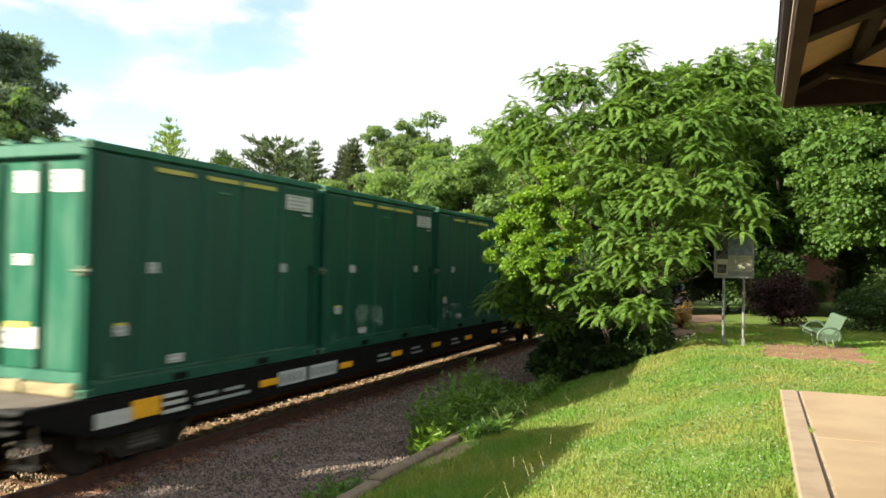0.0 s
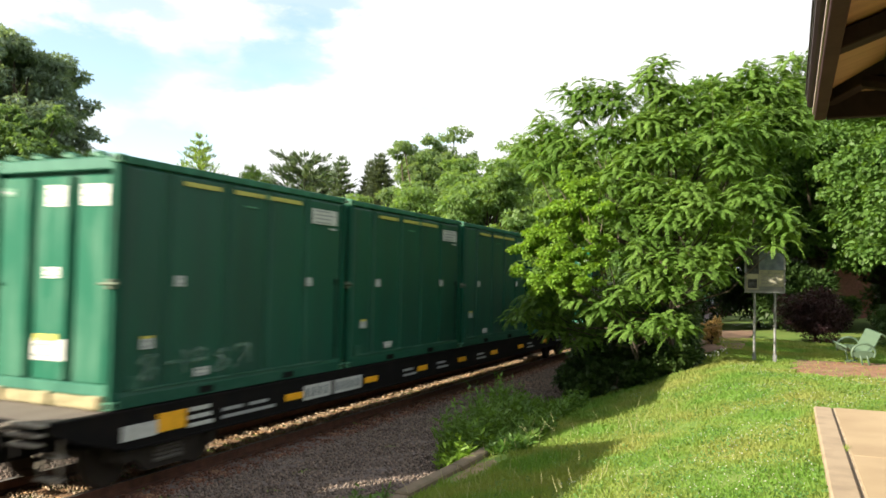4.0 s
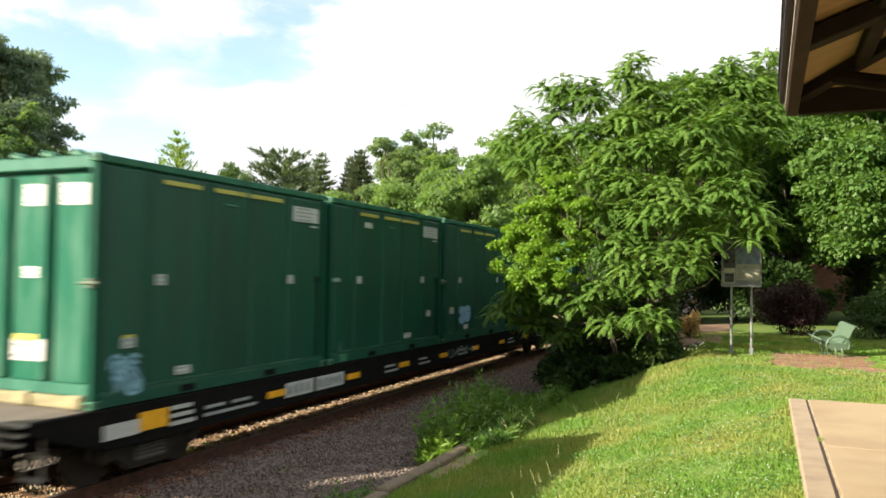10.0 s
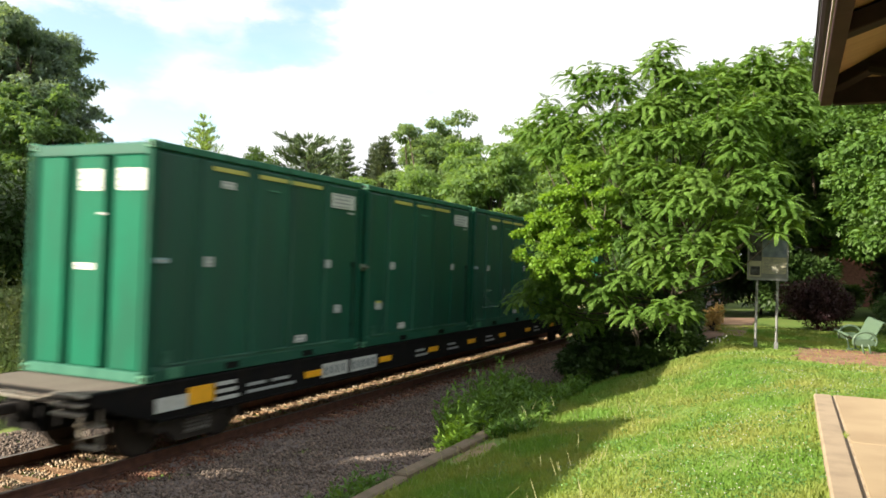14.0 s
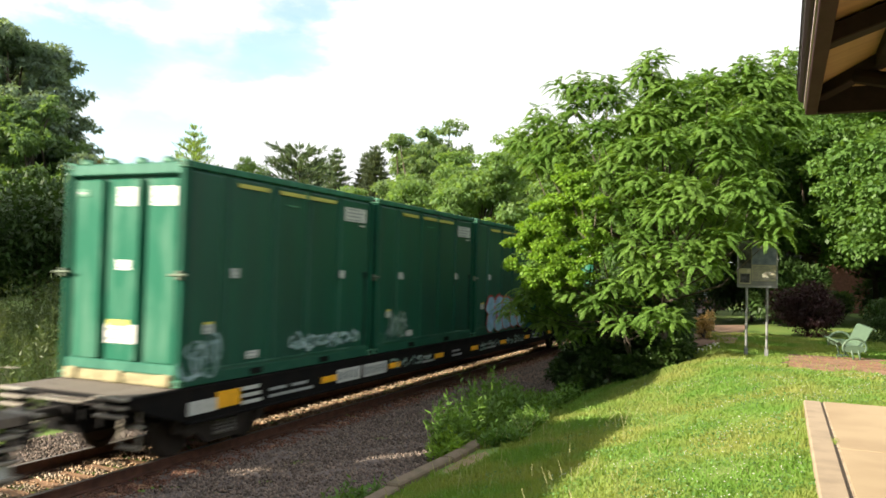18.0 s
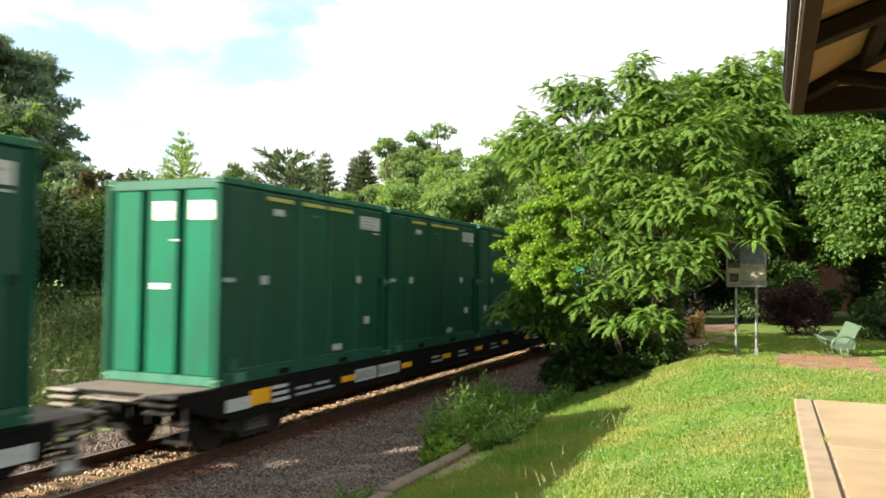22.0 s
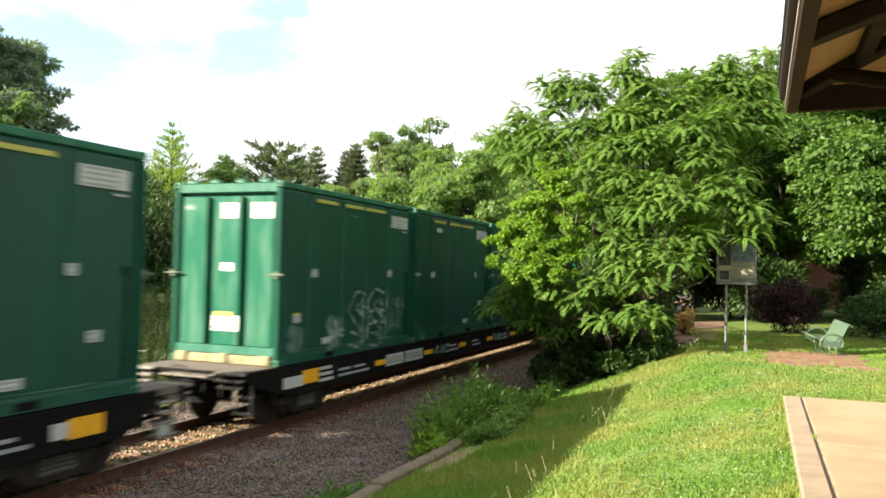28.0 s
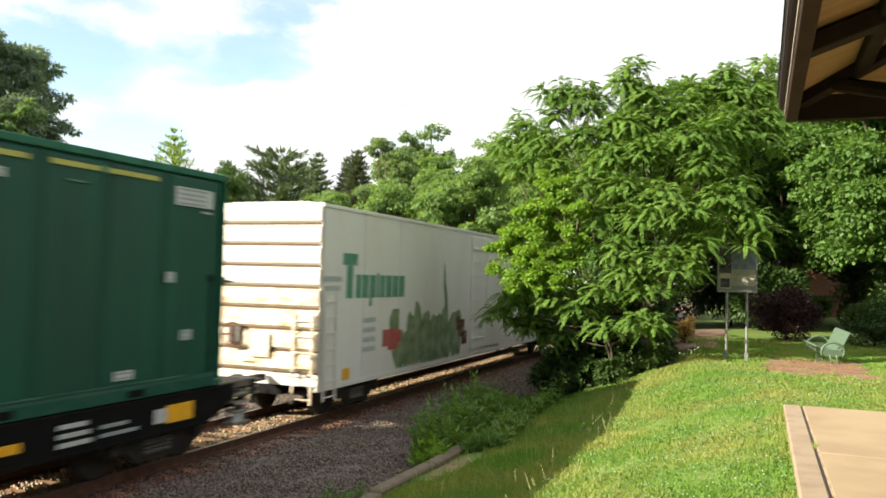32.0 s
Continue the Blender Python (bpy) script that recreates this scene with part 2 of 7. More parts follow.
def leafy(name, c, other=None, leaf=0.4, island=0.55, spec=0.35):
    return material(name, c, 0.5, vary=0.3, scale=0.8, fine=5, bump=0, leaf=leaf, island=island, other=other, spec=spec)


LEAF = dict(
    sumac=leafy("leaf_sumac", (0.112, 0.215, 0.042), (0.165, 0.275, 0.06), 0.5, 0.7, 0.2),
    bright=leafy("leaf_bright", (0.17, 0.30, 0.04), (0.21, 0.35, 0.05), 0.52, 0.6, 0.3),
    maple=leafy("leaf_maple", (0.092, 0.182, 0.042), (0.125, 0.226, 0.052), 0.48),
    oak=leafy("leaf_oak", (0.075, 0.135, 0.05), (0.095, 0.16, 0.055), 0.4),
    # far trees beyond the track: distance haze put into pale, bluish leaf colours
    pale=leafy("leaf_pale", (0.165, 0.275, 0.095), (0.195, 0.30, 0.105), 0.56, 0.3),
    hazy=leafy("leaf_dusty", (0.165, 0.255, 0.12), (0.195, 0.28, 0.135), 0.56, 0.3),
    pine=leafy("leaf_pine", (0.10, 0.15, 0.085), (0.12, 0.165, 0.095), 0.3),
    young=leafy("leaf_young", (0.19, 0.30, 0.075), (0.23, 0.33, 0.09), 0.45),
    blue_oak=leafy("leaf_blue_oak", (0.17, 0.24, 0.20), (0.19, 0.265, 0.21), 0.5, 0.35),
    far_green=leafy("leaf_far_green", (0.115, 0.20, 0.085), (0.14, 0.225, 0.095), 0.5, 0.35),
    spruce=leafy("leaf_spruce", (0.075, 0.105, 0.06), (0.095, 0.12, 0.068), 0.28),
    weed=leafy("leaf_weed", (0.09, 0.185, 0.034), (0.125, 0.22, 0.042), 0.42),
    rough=leafy("leaf_rough_grass", (0.085, 0.125, 0.04), (0.12, 0.15, 0.055), 0.35),
    # dark: yew colour, and shade put into the colour of low growth
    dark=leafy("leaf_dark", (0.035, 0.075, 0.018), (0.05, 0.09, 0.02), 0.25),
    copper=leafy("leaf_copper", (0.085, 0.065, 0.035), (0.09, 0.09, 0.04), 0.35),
    # thicket leaves darkened to stand in for shade below the maples
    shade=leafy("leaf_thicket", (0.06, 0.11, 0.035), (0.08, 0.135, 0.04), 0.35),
    clover=leafy("leaf_clover", (0.085, 0.19, 0.04), (0.12, 0.235, 0.055), 0.35),
    dry=leafy("leaf_dry", (0.55, 0.38, 0.18), (0.44, 0.31, 0.12), 0.35),
    red=leafy("leaf_burgundy", (0.032, 0.012, 0.014), (0.045, 0.015, 0.016), 0.15),
)


# ---------------------------------------------------------------- mesh tools
class Shape:
    """Gathers boxes, tubes and plates into one mesh."""

    def __init__(self):
        self.v, self.f, self.m = [], [], []

    def add(self, verts, faces, slot=0):
        n = len(self.v)
        self.v += [tuple(p) for p in verts]
        self.f += [tuple(i + n for i in f) for f in faces]
        self.m += [slot] * len(faces)
        return self

    def box(self, x0, x1, y0, y1, z0, z1, m=None, slot=0, chamfer=0.0):
        if chamfer:
            c = chamfer
            pts, idx = [], {}
            for i, X in enumerate((x0, x1)):
                for j, Y in enumerate((y0, y1)):
                    for k, Z in enumerate((z0, z1)):
                        sx, sy, sz = (1, -1)[i], (1, -1)[j], (1, -1)[k]
                        for a, p in enumerate(((X, Y + c * sy, Z + c * sz), (X + c * sx, Y, Z + c * sz), (X + c * sx, Y + c * sy, Z))):
                            idx[i, j, k, a] = len(pts)
                            pts.append(p)
            fs = []
            for i in (0, 1):
                q = [idx[i, j, k, 0] for j, k in ((0, 0), (0, 1), (1, 1), (1, 0))]
                fs.append(q if i == 0 else q[::-1])
                q = [idx[j, i, k, 1] for j, k in ((0, 0), (1, 0), (1, 1), (0, 1))]
                fs.append(q if i == 0 else q[::-1])
                q = [idx[j, k, i, 2] for j, k in ((0, 0), (0, 1), (1, 1), (1, 0))]
                fs.append(q if i == 0 else q[::-1])
            for a, b in ((0, 1), (0, 2), (1, 2)):
                o = 3 - a - b
                for s in (0, 1):
                    for t in (0, 1):
                        # the edge where faces a and b meet, running along o
                        e = [0, 0, 0]
                        e[a], e[b] = s, t
                        lo, hi = list(e), list(e)
                        lo[o], hi[o] = 0, 1
                        q = [idx[(*lo, a)], idx[(*lo, b)], idx[(*hi, b)], idx[(*hi, a)]]
                        fs.append(q)
            for i in (0, 1):
                for j in (0, 1):
                    for k in (0, 1):
                        fs.append([idx[i, j, k, 0], idx[i, j, k, 1], idx[i, j, k, 2]])
        else:
            pts = [(x, y, z) for x in (x0, x1) for y in (y0, y1) for z in (z0, z1)]
            fs = [(0, 1, 3, 2), (4, 6, 7, 5), (0, 4, 5, 1), (2, 3, 7, 6), (0, 2, 6, 4), (1, 5, 7, 3)]
        if m is not None:
            pts = [m @ Vector(p) for p in pts]
        return self.add(pts, fs, slot)

    def tube(self, path, radii, n=8, slot=0, cap=True):
        rings = []
        for i, p in enumerate(path):
            p = Vector(p)
            d = (Vector(path[min(i + 1, len(path) - 1)]) - Vector(path[max(i - 1, 0)])).normalized()
            a = d.orthogonal().normalized() if i == 0 else (u - d * u.dot(d)).normalized()
            u = a
            w = d.cross(a)
            r = radii if isinstance(radii, (int, float)) else radii[i]
            rings.append([p + (a * math.cos(t) + w * math.sin(t)) * r for t in (2 * math.pi * k / n for k in range(n))])
        pts = [q for ring in rings for q in ring]
        fs = [(i * n + k, i * n + (k + 1) % n, (i + 1) * n + (k + 1) % n, (i + 1) * n + k) for i in range(len(path) - 1) for k in range(n)]
        if cap:
            fs += [tuple(range(n))[::-1], tuple((len(path) - 1) * n + k for k in range(n))]
        return self.add(pts, fs, slot)

    def lathe(self, profile, axis="x", at=(0, 0, 0), n=20, slot=0):
        """profile: (along the axis, radius)."""
        pts = []
        for a, r in profile:
            for k in range(n):
                c, s = r * math.cos(2 * math.pi * k / n), r * math.sin(2 * math.pi * k / n)
                p = {"x": (a, c, s), "y": (c, a, s), "z": (c, s, a)}[axis]
                pts.append((p[0] + at[0], p[1] + at[1], p[2] + at[2]))
        m = len(profile)
        fs = [(i * n + k, i * n + (k + 1) % n, (i + 1) * n + (k + 1) % n, (i + 1) * n + k) for i in range(m - 1) for k in range(n)]
        fs += [tuple(range(n)), tuple((m - 1) * n + k for k in range(n))]
        return self.add(pts, fs, slot)

    def mesh(self, name, mats, smooth=False):
        me = bpy.data.meshes.new(name)
        me.from_pydata(self.v, [], self.f)
        for x in (mats if isinstance(mats, (list, tuple)) else [mats]):
            me.materials.append(x)
        me.polygons.foreach_set("material_index", self.m)
        if smooth:
            me.polygons.foreach_set("use_smooth", [True] * len(self.f))
        bm = bmesh.new()
        bm.from_mesh(me)
        bmesh.ops.recalc_face_normals(bm, faces=bm.faces)
        bm.to_mesh(me)
        bm.free()
        return me


def part(name, shape, mat, parent=None, label="", smooth=False, at=None):
    me = shape.mesh(name, mat, smooth) if isinstance(shape, Shape) else shape
    ob = new(name, me)
    if parent is not None:
        ob.parent = parent
    if at is not None:
        ob.matrix_basis = at
    return tagged(ob, label)


def thing(name, label, category, group="", kind="", at=None):
    ob = tagged(new(name), label, category, group, kind)
    if at is not None:
        ob.matrix_basis = at
    return ob


def cloud_mesh(name, V, F, mat, smooth=False):
    """A mesh of many small pieces: V (n, 3), F (m, 3 or 4)."""
    me = bpy.data.meshes.new(name)
    V, F = np.asarray(V, np.float32), np.asarray(F, np.int32)
    k = F.shape[1]
    me.vertices.add(len(V))
    me.vertices.foreach_set("co", V.ravel())
    me.loops.add(F.size)
    me.loops.foreach_set("vertex_index", F.ravel())
    me.polygons.add(len(F))
    me.polygons.foreach_set("loop_start", np.arange(0, F.size, k, dtype=np.int32))
    if smooth:
        me.polygons.foreach_set("use_smooth", np.ones(len(F), bool))
    me.materials.append(mat)
    me.update()
    me.validate()
    return me


def unit(a):
    return a / np.maximum(np.linalg.norm(a, axis=-1, keepdims=True), 1e-9)


def leaves(P, out, length, width, rng, droop=0.25):
    """Diamond leaves, slightly folded, at P, that point along out. Vertices and faces."""
    n = len(P)
    d = unit(out + rng.normal(0, 0.35, (n, 3)))
    d[:, 2] -= droop
    d = unit(d)
    side = unit(np.cross(d, rng.normal(0, 0.5, (n, 3)) + np.array([0, 0, 1.0])))
    up = np.cross(side, d)
    s = (length * rng.uniform(0.7, 1.25, n))[:, None]
    w = s * (width / length)
    V = np.stack([P, P + d * s * 0.45 + side * w * 0.5 + up * w * 0.12, P + d * s, P + d * s * 0.45 - side * w * 0.5 + up * w * 0.12], 1)
    F = np.arange(n * 4).reshape(n, 4)
    return V.reshape(-1, 3), F


def crown(name, clumps, count, size, mat, seed, parent, droop=0.25, wide=0.55):
    """Leaves round the clumps (x, y, z, radius, flatness), most of them near the clumps' skins."""
    rng = np.random.default_rng(seed)
    C = np.array(clumps)
    w = C[:, 3] ** 2
    pick = rng.choice(len(C), count, p=w / w.sum())
    d = unit(rng.normal(0, 1, (count, 3)))
    r = C[pick, 3] * rng.uniform(0.15, 1.0, count) ** 0.45 * rng.uniform(0.8, 1.15, count)
    off = d * r[:, None]
    off[:, 2] *= C[pick, 4]
    P = C[pick, :3] + off
    V, F = leaves(P, d, size, size * wide, rng, droop)
    if size >= 0.2:
        # far crowns: three-cornered leaves of the same area
        V = V.reshape(-1, 4, 3)
        back = 0.45 * (V[:, 2] - V[:, 0])
        V = np.stack([V[:, 1] - back, V[:, 2], V[:, 3] - back], 1).reshape(-1, 3)
        F = np.arange(len(V)).reshape(-1, 3)
    return part(name, cloud_mesh(name, V, F, mat), None, parent)


def limbs(base, clumps, radius, rng, fork=0.35):
    """A trunk from the origin and a bent limb to every clump."""
    s = Shape()
    C = [Vector(c[:3]) for c in clumps]
    top = max(c.z for c in C)
    mid = sum((Vector((c.x, c.y, 0)) for c in C), Vector()) / len(C)
    spine = [Vector((mid.x * u * u, mid.y * u * u, base + (top * 0.85 - base) * u)) + Vector((rng.normal(0, 0.02), rng.normal(0, 0.02), 0)) * top * u for u in (0, 0.04, 0.15, 0.3, 0.5, 0.75, 1.0)]
    s.tube(spine, [radius * k for k in (1.5, 1.1, 0.95, 0.8, 0.6, 0.35, 0.1)], 9)
    for c in C:
        u = fork + 0.45 * max(0, (c.z / top - fork)) * rng.uniform(0.6, 1.2)
        a = Vector((mid.x * u * u, mid.y * u * u, base + (top * 0.85 - base) * u))
        m = a.lerp(c, 0.5) + Vector((rng.normal(0, 0.05), rng.normal(0, 0.05), -0.04)) * top
        s.tube([a, a.lerp(m, 0.5), m, m.lerp(c, 0.6), c], [radius * k for k in (0.42, 0.33, 0.25, 0.15, 0.05)], 6)
    return s


def envelope(rng, n, cx, cy, cz, rx, ry, rz, size, low=-0.75, flat=0.75):
    """Clumps spread over an egg-shaped crown, uneven in size."""
    out = []
    while len(out) < n:
        d = unit(rng.normal(0, 1, 3))
        if d[2] < low:
            continue
        r = rng.uniform(0.45, 1.0)
        out.append((cx + d[0] * rx * r, cy + d[1] * ry * r, cz + d[2] * rz * r, size * rng.uniform(0.7, 1.3), flat))
    return out


def broad_tree(label, x, y, z, height, width, mat, seed, count, size, clumps=26, bottom=0.25, category="tree", trunk=None, group="", fat=0.17, droop=0.25, wide=0.55, flat=0.75, tufts=0):
    rng = np.random.default_rng(seed)
    t = thing("tree", label, category, group, at=pose(x, y, z))
    half = height * (1 - bottom) / 2
    env = envelope(rng, clumps, 0, 0, height - half, width / 2 * 0.84, width / 2 * 0.84, half * 0.86, width * fat, flat=flat)
    part("trunk", limbs(-0.15, env, trunk or height * 0.022, rng), M["bark"], t)
    if tufts:
        # each clump carries flat sprays of leaves with dark gaps between them
        env = [(c[0] + o[0], c[1] + o[1], c[2] + o[2] * 0.75, c[3] * k, 0.45) for c in env for o, k in ((unit(rng.normal(0, 1, 3)) * c[3] * rng.uniform(0.45, 1.0), rng.uniform(0.3, 0.52)) for _ in range(tufts))]
    crown("crown", env, count, size, mat, seed + 1, t, droop, wide)
    return t


# ---------------------------------------------------------------- ground
def smooth(a, b, x):
    u = np.clip((x - a) / (b - a), 0, 1)
    return u * u * (3 - 2 * u)


def height_at(x, y):
    """The lie of the land: track bed, bank of grass, and the level round the station."""
    x, y = np.asarray(x, float), np.asarray(y, float)
    brow = 0.25 - 1.6 * smooth(12, 20, y) - 2.0 * smooth(21, 30, y)
    foot = -4.62
    u = np.clip((x - foot) / (brow - foot), 0, 1)
    bank = -1.34 + 1.22 * (0.75 * u + 0.25 * u * u * (3 - 2 * u))
    bed = -1.62 - 0.25 * smooth(-12.6, -14.2, x) + 1.6 * smooth(-14.6, -19.5, x)
    z = np.where(x < -4.75, bed, bank)
    return z + 0.05 * np.sin(x * 0.31 + 1) * np.sin(y * 0.23) * smooth(-4, 0, x) * (y > 14)


def grid(xs, ys, fn):
    X, Y = np.meshgrid(xs, ys, indexing="ij")
    Z = fn(X, Y)
    n, m = X.shape
    V = np.stack([X, Y, Z], -1).reshape(-1, 3)
    i = np.arange(n * m).reshape(n, m)
    F = np.stack([i[:-1, :-1], i[1:, :-1], i[1:, 1:], i[:-1, 1:]], -1).reshape(-1, 4)
    return V, F


def spread(*stops):
    out = []
    for (a, da), (b, _) in zip(stops, stops[1:]):
        out += list(np.arange(a, b, da))
    return np.array(out + [stops[-1][0]])


def build_ground():
    xs = np.concatenate([spread((-2000, 400), (-400, 60), (-40, 4), (-16, 0.5), (-4.76, 1)), spread((-4.75, 0.15), (3, 0.5), (10, 4), (60, 40), (400, 400), (2000, 1))])
    ys = spread((-2000, 400), (-400, 60), (-40, 5), (0, 0.4), (30, 2), (70, 20), (400, 400), (2400, 1))
    V, F = grid(xs, ys, height_at)
    V[:, 2] += np.random.default_rng(5).normal(0, 0.008, len(V)) * (np.abs(V[:, 0]) < 12)
    g = part("ground", cloud_mesh("ground", V, F, M["grass"], True), None)
    tagged(g, "mown grass bank and level ground beside the railway", "ground", kind="structure")
    xs = spread((-13.4, 0.3), (-4.9, 1))
    ys = spread((-540, 30), (-20, 0.4), (40, 4), (80, 30), (560, 1))
    rng = np.random.default_rng(6)

    def bed(x, y):
        return -1.60 - 0.035 * (np.abs(x - TRACK) < 0.72) + 0.06 * smooth(-7.2, -5.4, x) - 0.25 * smooth(-12.2, -13.4, x) + rng.normal(0, 0.012, x.shape)
    V, F = grid(xs, ys, bed)
    b = part("ballast_bed", cloud_mesh("ballast_bed", V, F, M["ballast"], True), None)
    tagged(b, "grey-brown crushed stone bed under the track", "ballast", kind="structure")


build_ground()


def build_track():
    t = tagged(new("track"), "rusty running rails on timber ties in ballast", "railway track", kind="structure")
    prof = [(-0.075, 0), (0.075, 0), (0.075, 0.012), (0.012, 0.03), (0.012, 0.12), (0.036, 0.13), (0.036, 0.16), (-0.036, 0.16), (-0.036, 0.13), (-0.012, 0.12), (-0.012, 0.03), (-0.075, 0.012)]
    for side in (-1, 1):
        s = Shape()
        pts = [(TRACK + side * 0.7535 + a, y, RAIL - 0.16 + b) for y in (-540, 560) for a, b in prof]
        n = len(prof)
        for k in range(n):
            s.add([pts[k], pts[(k + 1) % n], pts[n + (k + 1) % n], pts[n + k]], [(0, 1, 2, 3)], 1 if k == 6 else 0)
        part("rail", s, [M["rust"], M["steel"]], t, "rusty rail with a bright worn head")
    tie = Shape().box(-1.3, 1.3, -0.115, 0.115, -0.18, 0, chamfer=0.012).mesh("tie", M["tie"])
    plate = Shape().box(-0.18, 0.18, -0.09, 0.09, 0, 0.018, chamfer=0.004).mesh("tie_plate", M["rust"])
    rng = np.random.default_rng(3)
    far = Shape()
    for i in range(-60, 240):
        y = i * 0.52
        if 0 <= i < 75:
            ob = part("tie", tie, None, t, at=pose(TRACK + rng.normal(0, 0.02), y, RAIL - 0.178, 0, 0, rng.normal(0, 0.6)))
            for side in (-1, 1):
                part("tie_plate", plate, None, ob, at=pose(side * 0.7535, 0, 0))
        else:
            far.box(TRACK - 1.3, TRACK + 1.3, y - 0.115, y + 0.115, RAIL - 0.36, RAIL - 0.178)
    tagged(part("far_ties", far, M["tie"], t), kind="stuff")


build_track()


def scatter_stones():
    rng = np.random.default_rng(11)
    octa = np.array([(1, 0, 0), (-1, 0, 0), (0, 1, 0), (0, -1, 0), (0, 0, 1), (0, 0, -1)], float)
    faces = np.array([(0, 2, 4), (2, 1, 4), (1, 3, 4), (3, 0, 4), (2, 0, 5), (1, 2, 5), (3, 1, 5), (0, 3, 5)])
    n = 105000
    x = rng.uniform(-12.8, -4.95, n)
    y = 4 + 34 * rng.uniform(0, 1, n) ** 1.5
    keep = ~((np.abs(np.abs(x - TRACK) - 0.7535) < 0.1))
    x, y = x[keep], y[keep]
    n = len(x)
    V = octa[None] * rng.uniform(0.6, 1.35, (n, 6, 1)) + rng.normal(0, 0.12, (n, 6, 3))
    a, b = rng.uniform(0, 6.28, n), rng.uniform(0, 6.28, n)
    ca, sa, cb, sb = np.cos(a), np.sin(a), np.cos(b), np.sin(b)
    Rz = np.zeros((n, 3, 3)); Rz[:, 0, 0] = ca; Rz[:, 0, 1] = -sa; Rz[:, 1, 0] = sa; Rz[:, 1, 1] = ca; Rz[:, 2, 2] = 1
    Rx = np.zeros((n, 3, 3)); Rx[:, 1, 1] = cb; Rx[:, 1, 2] = -sb; Rx[:, 2, 1] = sb; Rx[:, 2, 2] = cb; Rx[:, 0, 0] = 1
    V = np.einsum("nij,nkj->nki", Rz @ Rx, V) * rng.uniform(0.015, 0.034, (n, 1, 1))
    z = -1.595 + 0.06 * smooth(-7.2, -5.4, x) - 0.25 * smooth(-12.2, -13.4, x)
    on_tie = (np.abs(x - TRACK) < 1.3) & (np.abs((y / 0.52) % 1 - 0) < 0.2) | (np.abs(x - TRACK) < 1.3) & (np.abs((y / 0.52) % 1 - 1) < 0.2)
    z = z + np.where(on_tie, -0.02, 0.0) + rng.uniform(0, 0.015, n)
    keep = ~(on_tie & (np.abs(x - TRACK) < 0.7) & (rng.uniform(0, 1, n) < 0.75))
    V, x, y, z = V[keep], x[keep], y[keep], z[keep]
    n = len(x)
    V = V + np.stack([x, y, z], -1)[:, None]
    inside = np.abs(x - TRACK) < 0.7
    stained = (np.abs(x - TRACK - 1.08) < 0.36 + rng.normal(0, 0.09, n)) & ~inside
    for name, label, mask, key in (("ballast_stones", "loose angular grey-brown ballast stones", ~inside & ~stained, "stone"), ("stained_stones", "rust-stained ballast stones along the rail", stained, "rust_stone"),
                                   ("track_stones", "rusty ballast stones between the rails, sunlit tan in the colour", inside, "lit_bed_stone")):
        W = V[mask].reshape(-1, 3)
        G = (faces[None] + 6 * np.arange(int(mask.sum()))[:, None, None]).reshape(-1, 3)
        tagged(part(name, cloud_mesh(name, W, G, M[key]), None), label, "ballast", kind="stuff")


scatter_stones()


def build_slab():
    s = tagged(new("slab"), "tan concrete station platform slab with a border strip and a dark joint", "pavement", kind="structure")
    end = 11.85
    part("border", Shape().box(0.283, 0.50, -6, end, -0.35, 0.0, chamfer=0.015), M["edge"], s)
    part("joint_strip", Shape().box(0.50, 0.52, -6, end - 0.02, -0.3, -0.012), M["joint"], s)
    part("joint_lip", Shape().box(0.52, 0.534, -6, end - 0.02, -0.3, -0.003), M["lip"], s)
    edges = [-6, -1.4, 0.9, 3.2, 5.5, 8.6, end]
    for a, b in zip(edges, edges[1:]):
        part("paving_panel", Shape().box(0.534, 3.6, a + 0.004, b - 0.004, -0.3, 0.0, chamfer=0.006), M["concrete"], s)
        part("paving_panel", Shape().box(3.608, 7.5, a + 0.004, b - 0.004, -0.3, 0.0, chamfer=0.006), M["concrete"], s)
    rng = np.random.default_rng(15)
    n = 46
    x, y, h = rng.normal(0.51, 0.008, n), rng.normal(8.9, 0.05, n), rng.uniform(0.02, 0.06, n)
    a = np.stack([x, y, 0 * x - 0.02], -1)
    c = a + np.stack([rng.normal(0, 0.02, n), rng.normal(0, 0.02, n), h + 0.02], -1)
    V = np.stack([a - (0.002, 0, 0), a + (0.002, 0, 0), c], 1).reshape(-1, 3)
    tagged(part("joint_weed", cloud_mesh("joint_weed", V, np.arange(3 * n).reshape(-1, 3), M["blade"]), None), "tiny green weed tuft in the slab joint", "weeds", kind="stuff")
    k = tagged(new("kerb"), "weathered concrete kerb at the foot of the grass bank", "kerb", kind="structure")
    rng = np.random.default_rng(8)
    kerb = Shape().box(-0.11, 0.10, -0.9, 0.9, -0.4, -0.02, chamfer=0.025).mesh("kerb_stone", M["kerb"])
    for i in range(0, 9):
        part("kerb_stone", kerb, None, k, at=pose(-4.74 + rng.normal(0, 0.012), -2.2 + i * 1.81, -1.25 + rng.normal(0, 0.012), rng.normal(0, 0.4), 0, rng.normal(0, 0.4)))


build_slab()


